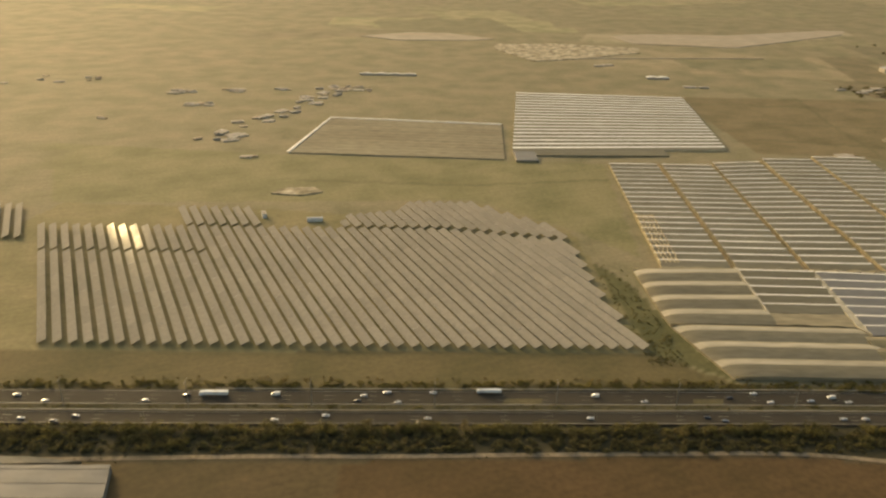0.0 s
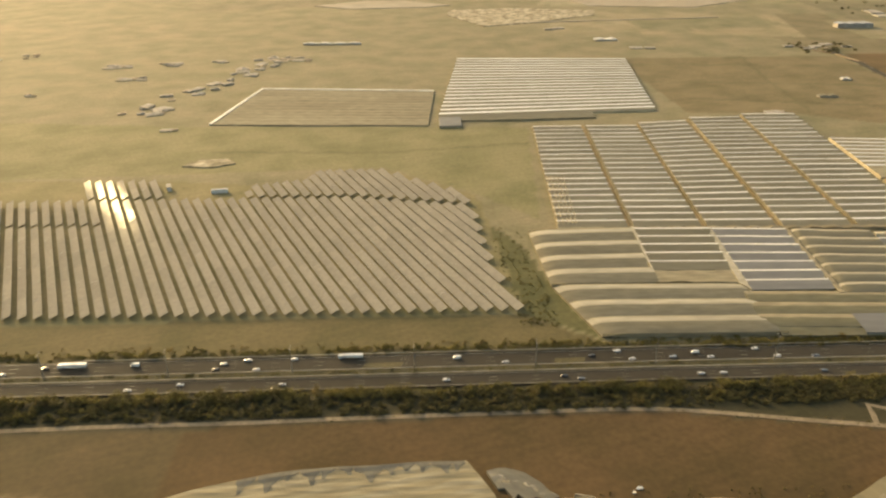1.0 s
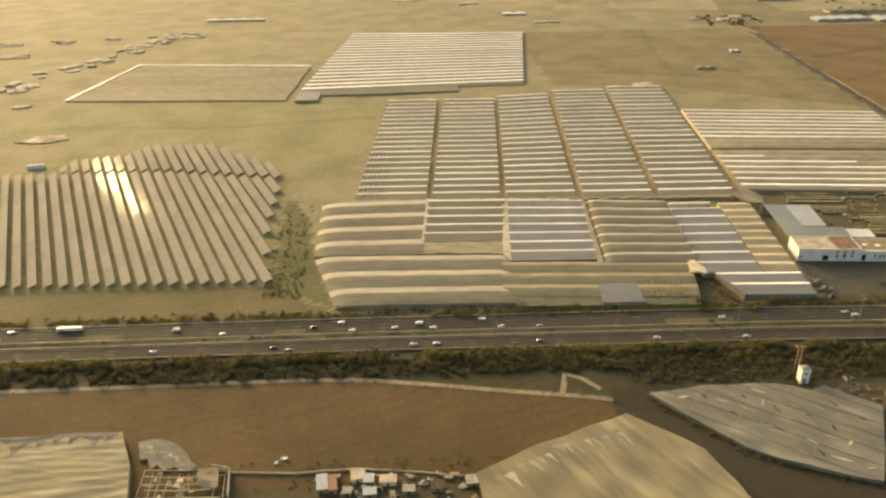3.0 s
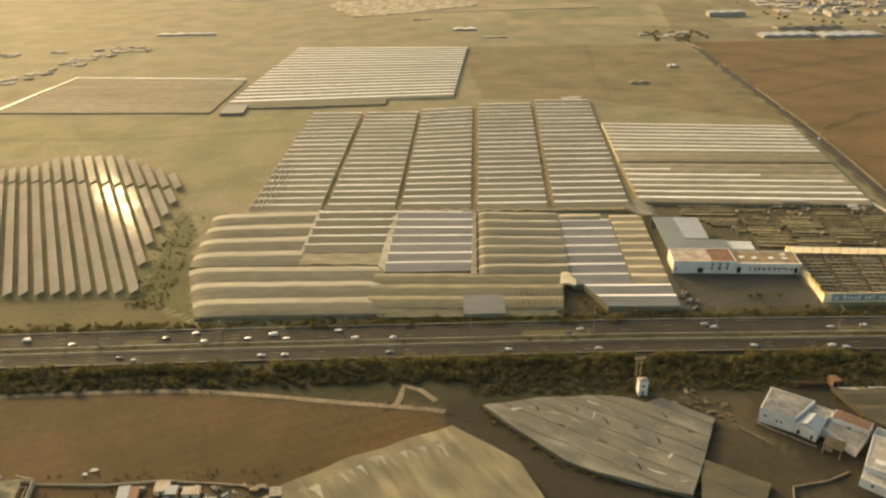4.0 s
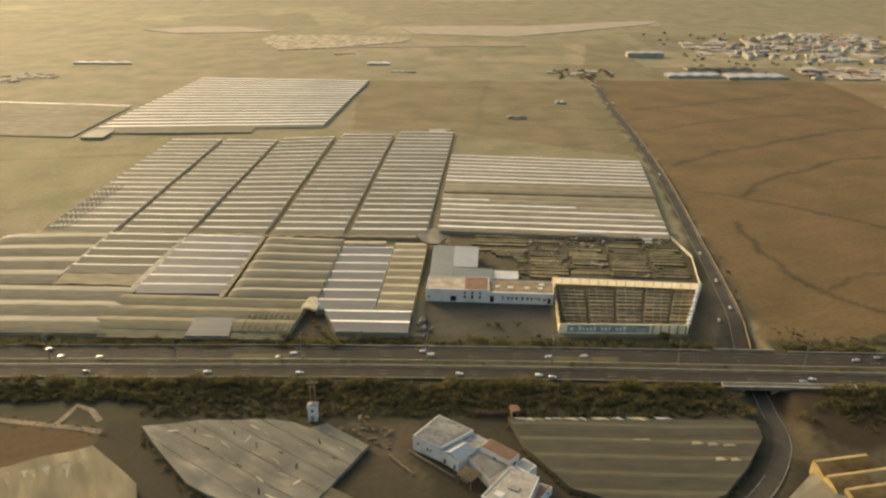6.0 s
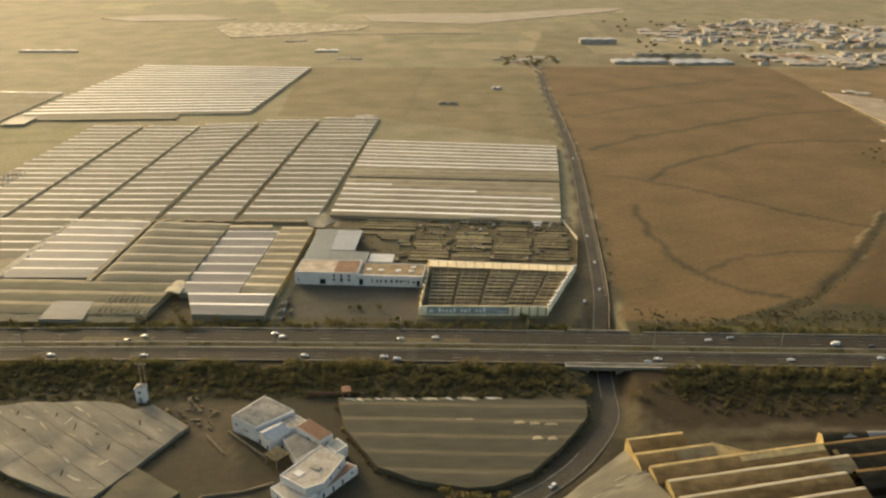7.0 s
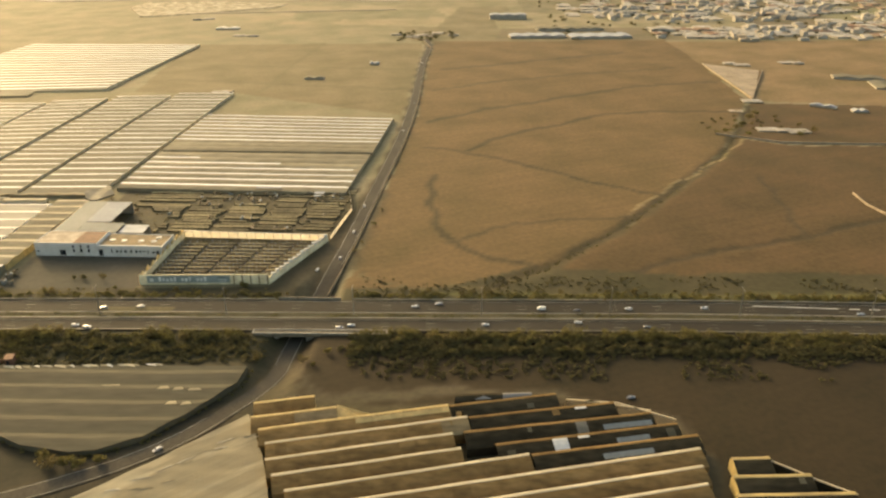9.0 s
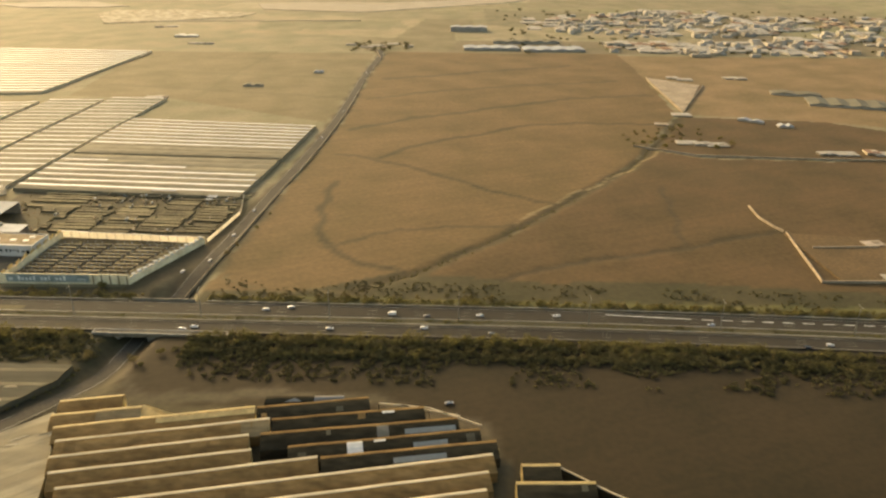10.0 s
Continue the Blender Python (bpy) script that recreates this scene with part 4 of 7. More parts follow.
def half(poly, p, nrm):
    """The part of a polygon that lies on the side of p to which nrm points."""
    out = []
    for a, b in zip(poly, poly[1:] + poly[:1]):
        da, db = [(q[0] - p[0]) * nrm[0] + (q[1] - p[1]) * nrm[1] for q in (a, b)]
        if da >= 0:
            out.append(a)
        if da * db < 0:
            out.append(lerp(a, b, da / (da - db)))
    return out


def net_house(label, poly, mat, height, wave, step, seed, turn=-38.0, width=6.5, cables=True, group="slack net houses"):
    """A slack net on posts, sewn from parallel panels, with a skirt all round."""
    mid = lerp(poly[0], poly[len(poly) // 2], 0.5)
    g = thing("net_house", (*mid, 0), label, "net house", group)
    nrm = (-math.sin(radians(turn)), math.cos(radians(turn)))
    ds = [q[0] * nrm[0] + q[1] * nrm[1] for q in poly]
    k, top = min(ds), lambda x, y: height + wave(x + seed, y)
    while k < max(ds):
        strip = half(half(poly, (nrm[0] * k, nrm[1] * k), nrm), (nrm[0] * (k + width), nrm[1] * (k + width)), (-nrm[0], -nrm[1]))
        if len(strip) > 2:
            part("net_panel", *sheet(strip, step, height, wave, 0.12, seed), mat, g)
            low = sorted((q for q in strip if abs(q[0] * nrm[0] + q[1] * nrm[1] - k) < 0.01), key=lambda q: q[0])
            if cables and len(low) > 1 and k > min(ds):
                part("seam", *ribbon(along([low[0], low[-1]], 1.5), 0.04, 0.04, lambda x, y: top(x, y) + 0.05, 0.06), DARK_NET, g, "dark seam between net panels")
        k += width
    ring = along(list(poly) + [poly[0]], 2.0)
    v = [(x, y, z) for x, y in ring for z in (top(x, y) - 0.02, -0.6)]
    part("skirt", v, [(2 * i, 2 * i + 1, 2 * i + 3, 2 * i + 2) for i in range(len(ring) - 1)], mat, g)
    return g


grey_poly = [(160.4, 137.8), (173, 140), (184, 140.4), (189.5, 140.2), (193.2, 139.4), (196.8, 137.4), (200.5, 138.8), (210.2, 131.4), (203.2, 117.7), (198.2, 108.8), (190, 111.8), (180.7, 116.1), (175.6, 119.3), (166, 130.5)]
grey_wave = folds(0.10, 0.5, 0.23)
grey_house = net_house("slack grey net house with torn seams", grey_poly, GREY_NET, 0.6, grey_wave, 1.6, 3.0, -36, 4.6)
cross = (math.cos(radians(-36)), math.sin(radians(-36)))
reach = [q[0] * cross[0] + q[1] * cross[1] for q in grey_poly]
for i in range(1, int((max(reach) - min(reach)) / 8.4) + 1):
    at = min(reach) + 8.4 * i + 1.1 * (i % 3)
    band_ = half(half(grey_poly, (cross[0] * at, cross[1] * at), cross), (cross[0] * (at + 0.06), cross[1] * (at + 0.06)), (-cross[0], -cross[1]))
    if len(band_) > 2:
        part("seam", *sheet(band_, 1.6, 0.64, grey_wave, 0.02, 3.0), NET, grey_house, "cross seam of a slack net")
rng = random.Random(8)
for k, (x, y, w, h, a) in enumerate([(167.5, 136.2, 2.0, 1.2, 20), (171, 136.8, 1.6, 0.7, 60), (176, 134.2, 3.2, 0.8, -35), (180, 131.5, 2.8, 0.7, -40), (184.5, 133.6, 2.2, 0.8, 70), (187, 128.6, 3.6, 0.9, -38),
                                     (191.5, 126.2, 2.6, 0.7, -35), (194, 122, 2.6, 0.9, -45), (197, 119.6, 1.8, 0.9, 50), (199.2, 128.8, 1.6, 0.6, 70), (188, 135, 2.0, 0.6, -30), (182, 126, 3.0, 0.6, -38), (193, 115.4, 2.2, 0.9, -30), (170, 132.5, 1.4, 0.5, -30), (173.5, 129.4, 1.8, 0.5, 10), (178.5, 136.4, 1.5, 0.6, 40), (185, 137.4, 2.4, 0.5, -38), (190.6, 132, 1.4, 0.5, -60), (195.6, 131.4, 1.8, 0.6, -30), (201.6, 124.6, 1.6, 0.5, 65), (189.5, 120.5, 1.5, 0.6, -38), (186, 117.5, 2.0, 0.5, -40), (179, 121.6, 1.5, 0.5, 30), (204.8, 129.8, 1.3, 0.5, -30), (197.6, 112.4, 1.2, 0.5, 0)]):
    tear = thing("torn_film", (x, y, 2), "crumpled pale scrap of torn film lying on a net roof", "torn film", "scraps on the grey net")
    poly = ragged(x, y, w * rng.uniform(1.2, 2.4), h * rng.uniform(0.6, 1.0), -36 + rng.uniform(-14, 14) if k % 4 else a, rng, 11)
    part("scrap", *sheet(poly, 0.5, 0.67, lambda u, t: grey_wave(u + 3.0, t) + 0.04 * math.sin(u * 5) * math.sin(t * 4), 0.02, 0), (SOFT_NET, NET, CREASE, NET)[k % 4], tear)
# tears: the net stays whole, black sheets on it give the dark inside
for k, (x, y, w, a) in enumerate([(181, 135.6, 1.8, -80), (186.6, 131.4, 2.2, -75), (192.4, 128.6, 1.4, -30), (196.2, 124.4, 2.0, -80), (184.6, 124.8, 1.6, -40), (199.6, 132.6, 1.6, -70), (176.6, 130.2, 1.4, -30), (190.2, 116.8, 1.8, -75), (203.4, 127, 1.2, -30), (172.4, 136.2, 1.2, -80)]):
    cut = thing("net_tear", (x, y, 1), "black sheet for the dark inside a tear in a slack grey net", "tear", "tears in the grey net")
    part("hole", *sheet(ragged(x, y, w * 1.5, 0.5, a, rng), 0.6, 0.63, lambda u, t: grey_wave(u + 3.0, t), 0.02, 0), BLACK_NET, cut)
net_house("low dark net beside the grey net house", [(203.2, 119.0), (214.3, 111.3), (211, 106), (199.4, 107)], DARK_NET, 0.5, folds(0.08, 0.6, 0.3), 2.0, 5)
beige_poly = [(119.8, 113.4), (130.2, 119.6), (141.5, 124.8), (153.2, 130), (160, 124), (166.4, 118.2), (169.6, 109), (172, 98), (122, 98)]
net_house("slack beige net house with streaks of pale film", beige_poly, STRAW_NET, 1.5, folds(0.14, 0.42, 0.2), 1.5, 9.0, -60, 9.0, False)
beige_wave = folds(0.14, 0.42, 0.2)
edge_rng = random.Random(41)
for k in range(15):
    k0 = (k + 0.5 + edge_rng.uniform(-0.3, 0.3)) / 15
    x, y = lerp((122.5, 113.2), (153.0, 127.6), k0)
    y += 2.2 * math.sin(math.pi * k0) ** 2 - 0.4
    x, y = x + edge_rng.uniform(0, 1.2), y - edge_rng.uniform(1.0, 2.4)
    lap = thing("film_flap", (x, y, 1.6), "faded flap of film along the edge of a beige net", "film flap", "flaps along the beige net")
    a, w, far = radians(-58 + edge_rng.uniform(-10, 10)), edge_rng.uniform(0.6, 1.3), edge_rng.uniform(2.0, 5.0)
    tip = (x + far * math.cos(a), y + far * math.sin(a))
    part("flap", *sheet([(x - w, y - 0.2 * w), (x + w * 0.3, y + 0.75 * w), (x + w, y + 0.5 * w), (tip[0] * 0.5 + x * 0.5 + 0.5 * w, tip[1] * 0.5 + y * 0.5 + 0.3 * w), (tip[0] + 0.15, tip[1]), (tip[0] - 0.25, tip[1] + 0.2), (tip[0] * 0.4 + x * 0.6 - 0.3 * w, tip[1] * 0.4 + y * 0.6)], 0.6, 1.56, lambda a, b: beige_wave(a + 9.0, b), 0.03, 0), (NET, SOFT_NET, NET, CREASE)[k % 4], lap)
tan_wave = lambda x, y: folds(0.14, 0.35, 0.2)(x, y) + 0.07 * math.sin((y - 0.14 * x) * 2.4 + 0.6 * math.sin(x * 0.3))
tan_poly = [(-60, 100), (-40, 110), (-14, 120.5), (-4, 124), (9.6, 127), (30, 128), (45.3, 128.8), (50.4, 118.6), (54, 106), (58, 94), (-20, 94)]
net_house("slack straw-coloured net house with pale patches", tan_poly, TAN_NET, 1.4, tan_wave, 1.1, 2.0, 8, 8.0, False)
def tan_edge(x):
    """The far edge of the straw-coloured net."""
    for (x0, y0), (x1, y1) in zip(tan_poly[2:7], tan_poly[3:7]):
        if x <= x1:
            return y0 + (y1 - y0) * (x - x0) / (x1 - x0) - 0.1
    return tan_poly[6][1] - 0.1


flap_rng = random.Random(71)
x = -3.0
while x < 43.5:
    w = min(flap_rng.uniform(3.2, 6.4), 44.9 - x)
    deep, lean = flap_rng.uniform(2.4, 5.6), flap_rng.uniform(0.25, 0.8)
    tip, low = x + lean * w, tan_edge(x + lean * w) - deep
    fl_ = thing("film_flap", (x, tan_edge(x), 1.5), "grey triangular flap of film at the net's edge", "film flap", "flaps along the straw net")
    part("flap", *sheet([(x, tan_edge(x)), (x + 0.5 * w, tan_edge(x + 0.5 * w)), (x + w, tan_edge(x + w)), (x + w - 0.2, tan_edge(x + w) - 0.25 * deep), (tip + 0.28 * w * (1 - lean), low + 0.45 * deep), (tip + 0.4, low + 0.1), (tip - 0.3, low), (tip - 0.4 * w * lean, low + 0.5 * deep), (x + 0.15, tan_edge(x) - 0.3 * deep)],
                        0.55, 1.43, lambda a, b: tan_wave(a + 2.0, b) + 0.08, 0.015, 0), FLAP_FILM, fl_)
    x += w * flap_rng.uniform(0.86, 1.05)
blue_poly = [(-118, 138.4), (-70.3, 139.1), (-66, 120), (-66, 110), (-118, 110)]
net_house("flat film house with a bluish glossy roof", blue_poly, FILM_BLUE, 1.6, folds(0.05, 0.5, 0.3), 2.0, 1.0, 0.5, 4.6)
pond = thing("net_house", (-100, 142, 0), "long pale net heap beside the dirt track", "net house")
part("net", *sheet([(-104, 143.5), (-92, 143.2), (-78, 141.4), (-92, 140.6), (-106, 141)], 1.5, 0.5, folds(0.12, 0.6, 0.3), None, 0), GREY_NET, pond)

field_poly = [(240.3, 141.0), (294.9, 139.6), (294.2, 133.7), (287.4, 124), (280, 115.9), (273, 112.4), (267.9, 111.9), (258, 114), (250.5, 117.9), (243, 130)]
def band(x, y):
    """Long low folds of a net: each rises towards a cable and drops behind it."""
    k = ((y + 0.026 * x + 0.25 * math.sin(x * 0.12)) / 5.4) % 1.0
    return 0.30 * min(k / 0.72, (1 - k) / 0.28) + 0.02 * math.sin(x * 0.7 + y)


net_house("wide dark net house with long low folds", field_poly, DARK_NET, 0.75, band, 0.75, 0.0, -1.5, 5.4, False)
for k in range(17):
    x = 241.5 + 2.0 * k + rng.uniform(0, 1.2)
    sc = thing("torn_film", (x, 140, 1.0), "pale strip of torn film along the net's edge", "torn film", "scraps along the dark net")
    w, q = rng.uniform(0.8, 2.4), rng.uniform(0.1, 0.8)
    part("scrap", *sheet([(x, 140.75), (x + w, 140.7), (x + w + 0.9, 140.2 - q), (x + w * 0.6 + 0.4, 140.35 - 0.6 * q), (x + 0.5, 140.4 - 0.3 * q)], 0.5, 0.82, lambda a, b: band(a, b) + 0.03 * math.sin(a * 3), 0.02, 0), (SOFT_NET, PALE_NET, NET, WHITE_FILM)[k % 4], sc)
for x, y, w, h in ((279.4, 131.6, 2.6, 1.3), (282.6, 131.2, 2.4, 1.2), (286, 130.9, 3.0, 0.8), (282.6, 126.4, 2.4, 1.5), (285.6, 126.2, 2.2, 1.3), (268, 133.0, 4.0, 0.5)):
    sc = thing("film_patch", (x, y, 1.6), "faded pale patch of film on a dark net roof", "film patch", "patches on the dark net")
    part("patch", *sheet([(x - w / 2, y - h / 2), (x + w / 2, y - h / 3), (x + w / 2 - 0.6, y + h / 2), (x - w / 2 + 0.4, y + h / 2.4)], 0.6, 0.80, band, 0.02, 0), NET, sc)
slope_wave = lambda x, y: folds(0.07, 0.6, 0.24)(x, y) + 0.03 * math.sin((x * 0.6 - y) * 1.6 + 1.2 * math.sin(x * 0.8)) * math.sin(x * 0.5 + y * 0.7)
slope_poly = [(299.2, 121.5), (302, 114.6), (304, 110), (305.6, 105), (307, 100), (309, 90), (262, 82), (272, 97), (286, 109)]
net_house("slack beige net sloping beside the bent road", slope_poly, SLOPE_NET, 1.7, slope_wave, 0.7, 4.0, 40, 3.4, False)
crumbs = random.Random(52)
for k in range(16):
    u = (k + 0.5) / 16
    x, y = lerp((299.4, 117.6), (276, 96.5), u)
    x, y = x + crumbs.uniform(-0.5, 4.2), y + crumbs.uniform(-2.4, 0.2)
    lap = thing("film_flap", (x, y, 1.8), "pale wrinkled flap of film on a sloping net", "film flap", "flaps on the sloping net")
    part("flap", *sheet(ragged(x, y, crumbs.uniform(2.4, 6.0), crumbs.uniform(0.3, 0.6), 20 + crumbs.uniform(-16, 16), crumbs, 10), 0.5, 1.78, lambda a, b: slope_wave(a + 4.0, b) + 0.04 * math.sin(a * 3 + b * 4), 0.03, 0), (SOFT_NET, NET, SOFT_NET, NET)[k % 4], lap)

# ---- ridged greenhouse with brown and black net bays ----
RIDGE = [(0, 0), (0.2, 0.45), (0.45, 0.86), (0.64, 1.08), (0.72, 1.15), (0.90, 1.12), (0.96, 0.6), (1, 0.05)]


def ridge_bay(group_ob, a, b, roof, strip, zr=3.0, width=4.25, patches=(), left_end=True, right_end=False):
    """One bay with its ridge from a to b."""
    u = (Vector(b) - Vector(a)).normalized()
    nrm = Vector((-u.y, u.x))
    f0, b0 = Vector(a) - nrm * width * 0.80, Vector(a) + nrm * width * 0.20
    f1, b1 = Vector(b) - nrm * width * 0.80, Vector(b) + nrm * width * 0.20
    args = (tuple(f0), tuple(f1), tuple(b0), tuple(b1))
    segs = max(4, round((Vector(b) - Vector(a)).length / 2.2))
    bay = part("roof_bay", *bay_mesh(*args, 0, 1, RIDGE, zr - 1.15, 0.14, a[0] + a[1], segs), roof, group_ob, smooth=True)
    part("ridge_strip", *bay_mesh(*args, 0, 1, [(0.75, 1.17), (0.82, 1.22), (0.92, 1.16), (0.95, 0.8)], zr - 1.15, 0.14, a[0] + a[1], segs, 0.04), strip, bay, "pale film strip along the ridge")
    for on, p, q in ((left_end, f0, b0), (right_end, f1, b1)):
        if on:
            v, f = [], []
            for s, h in RIDGE:
                w = p + (q - p) * s
                v += [(w.x, w.y, -0.6), (w.x, w.y, zr - 1.15 + h)]
            f = [(2 * i, 2 * i + 1, 2 * i + 3, 2 * i + 2) for i in range(len(RIDGE) - 1)]
            part("end_wall", v, f, YELLOW_FILM, bay, "sunlit yellowed film end wall")
    part("end_wall", [(f0.x, f0.y, -0.6), (f1.x, f1.y, -0.6), (f1.x, f1.y, zr - 1.13), (f0.x, f0.y, zr - 1.13)], [(0, 1, 2, 3)], roof, bay)
    mender = random.Random(round(a[0] * 7 + a[1] * 13))
    other = [BROWN_NET] if roof is BROWN_NET else [DARK_NET, BROWN_NET, BLACK_NET, DARK_NET]
    extra = []
    for _ in range(round((Vector(b) - Vector(a)).length / 14)):
        k0, row = mender.uniform(0, 0.93), mender.randrange(4)
        extra.append((k0, min(1.0, k0 + mender.uniform(0.02, 0.10)), (0, 0.2, 0.45, 0.2)[row], (0.2, 0.45, 0.72, 0.64)[row], mender.choice(other)))
    for k0, k1, s0, s1, m in extra + list(patches):
        g0, g1 = lerp(args[0], args[1], k0), lerp(args[0], args[1], k1)
        h0, h1 = lerp(args[2], args[3], k0), lerp(args[2], args[3], k1)
        prof = [(s, h) for s, h in RIDGE if s0 - 0.01 <= s <= s1 + 0.01]
        part("patch", *bay_mesh(g0, g1, h0, h1, 0, 1, prof, zr - 1.15, 0.14, a[0] + a[1], 3, 0.06 + 0.03 * (m in (WHITE_FILM, SHEET))), m, bay, "patch of newer film or net")
    return bay


def ridged(label, at):
    return thing("greenhouse", (*at, 0), label, "greenhouse", "ridged net greenhouse bays")


brown = ridged("brown net greenhouse bays with pale ridge strips", (325, 110))
for a, b, pt in (((300.0, 122.9), (311.7, 125.0), ()), ((300.4, 118.3), (316.5, 121.3), ((0.5, 1, 0.2, 0.72, PALE_BROWN),)),
                 ((302.5, 114.7), (338.3, 121.4), ((0.5, 1.0, 0.45, 0.72, YELLOW_FILM),)), ((304.6, 110.7), (341.9, 117.7), ((0.86, 1.0, 0.0, 0.72, PALE_BROWN), (0.42, 0.54, 0.2, 0.64, BROWN_NET))),
                 ((305.5, 106.2), (339.0, 112.8), ((0.3, 0.45, 0.2, 0.45, BROWN_NET),)), ((307.3, 102.1), (340.4, 108.6), ((0.5, 0.7, 0.2, 0.45, BROWN_NET),)),
                 ((310.2, 98.2), (352.5, 106.7), ()), ((313.0, 94.2), (383.5, 107.6), ((0.0, 0.3, 0.2, 0.45, BROWN_NET),)), ((314, 89.8), (382.5, 102.9), ()), ((316, 85.6), (381.9, 98.5), ()), ((318, 81.5), (381, 94.2), ())):
    ridge_bay(brown, a, b, BROWN_NET, PALE_NET if a[0] > 304 else YELLOW_FILM, patches=pt, right_end=True)
flank = thing("film_flank", (319, 120, 0), "sloping yellowed film flank closing a greenhouse corner", "film wall")
part("film", [(316.5, 122.2, 3.0), (324, 119.4, 2.6), (330, 119.8, 2.2), (323, 118.6, 2.0), (316.6, 118.6, 2.2), (330, 119.8, -0.5), (316.5, 122.2, -0.5)], [(0, 4, 3, 1), (1, 3, 2), (0, 1, 2, 5, 6)], YELLOW_FILM, flank)
black = ridged("black net greenhouse bays with grey ridges and white patches", (362, 114))
for a, b, pt in (((338.6, 121.4), (360.0, 125.0), ()), ((342.2, 117.7), (371.0, 121.9), ((0.72, 0.8, 0.64, 0.92, WHITE_FILM),)),
                 ((341.0, 113.3), (377.5, 118.4), ((0.58, 0.64, 0.0, 0.92, GREY_NET), (0.72, 0.98, 0.2, 0.45, SHEET))), ((346.7, 109.6), (381.5, 115.0), ((0.30, 0.38, 0.0, 0.92, WHITE_FILM), (0.44, 0.5, 0.64, 0.92, WHITE_FILM), (0.64, 0.82, 0.2, 0.45, SHEET))),
                 ((353.0, 106.7), (384.4, 111.6), ((0.4, 0.7, 0.2, 0.45, SHEET),))):
    ridge_bay(black, a, b, BLACK_NET, BROWN_NET, zr=2.8, patches=pt, left_end=False, right_end=True)
for a, b in (((362, 124.4), (372, 123.0)), ((372, 123.0), (382, 117.5)), ((362.4, 121), (368, 122.4)), ((366, 124), (378, 120.4))):
    pole = thing("loose_pole", (*a, 0.5), "pale loose roof pole of a torn greenhouse", "pole", "loose roof poles")
    part("pole", *ribbon([a, b], 0.14, 0.14, 2.1, 0.2), PALE_NET, pole)
    part("prop", *box((*a, -0.6), (0.14, 0.14, 2.6)), WOOD, pole)
tun = thing("film_tunnel", (348, 124.6, 0), "small rounded film tunnel with a torn black roof", "film tunnel")
for k0, k1, m in ((0, 0.5, BLACK_NET), (0.5, 0.62, BLACK_NET), (0.62, 1.0, FILM_BLUE)):
    fl, fr = lerp((339.6, 122.9), (355.2, 124.4), k0), lerp((339.6, 122.9), (355.2, 124.4), k1)
    bl, br = lerp((340, 126.4), (355, 126.4), k0), lerp((340, 126.4), (355, 126.4), k1)
    part("roof", *bay_mesh(fl, fr, bl, br, 0, 1, arch(8, 0.5, 1.0), 2.0, 0.05, 2, 5), m, tun, smooth=True)
part("roof", [(343.5, 123.6, 2.75), (347, 123.9, 2.7), (345.5, 124.6, 3.08)], [(0, 1, 2)], FILM_BLUE, tun)
part("end_wall", [(339.6, 122.9, -0.6), (340, 126.4, -0.6), (340, 126.4, 2.0), (339.8, 124.6, 3.0), (339.6, 122.9, 2.0)], [(0, 1, 2, 3, 4)], YELLOW_FILM, tun)
part("side_wall", [(339.6, 122.9, -0.6), (355.2, 124.4, -0.6), (355.2, 124.4, 2.0), (339.6, 122.9, 2.0)], [(0, 1, 2, 3)], BLACK_NET, tun)
small = ridged("small black net greenhouse with yellowed edges", (396, 100))
for a, b in (((388.4, 105.2), (395.2, 105.3)), ((387.0, 100.6), (400.6, 100.7)), ((386, 96.0), (406, 96.2)), ((385, 91.5), (410, 91.8))):
    ridge_bay(small, a, b, BLACK_NET, YELLOW_FILM, zr=2.6, width=4.6)
for a, b in (((395.2, 105.3), (400.6, 101)), ((400.6, 100.7), (406.5, 96.4))):
    pole = thing("film_edge", (*a, 0.5), "pale slanting film edge at a greenhouse's end", "film edge", "slanting film edges")
    part("edge", *ribbon([a, b], 0.14, 0.14, 2.3, 0.2), PALE_NET, pole)
    part("net_wall", *ribbon([a, b], 0.08, 0.08, 2.12, 2.8), BLACK_NET, pole, "black net hanging below the edge")


# ---- white farmhouse with several roofs ----
def block(parent, poly, z1, wall=WHITEWASH, roof=ROOF_GREY, parapet=0.18, z0=-0.7, label="", tilt=None):
    """A block of wall over a polygon, with its roof slab set inside a parapet."""
    poly = ccw(poly)
    body = part("wall", *prism(poly, z0, z1), wall, parent, label)
    inner = inset(poly, 0.22)
    part("roof", *prism(inner, z1 - 0.05, z1 + 0.07), roof, parent)
    if parapet:
        n = len(poly)
        v = [(x, y, z1) for x, y in poly] + [(x, y, z1 + parapet) for x, y in poly] + [(x, y, z1 + parapet) for x, y in inner] + [(x, y, z1) for x, y in inner]
        f = [(r * n + i, r * n + (i + 1) % n, (r + 1) * n + (i + 1) % n, (r + 1) * n + i) for r in range(3) for i in range(n)]
        part("parapet", v, f, wall, parent)
    return body


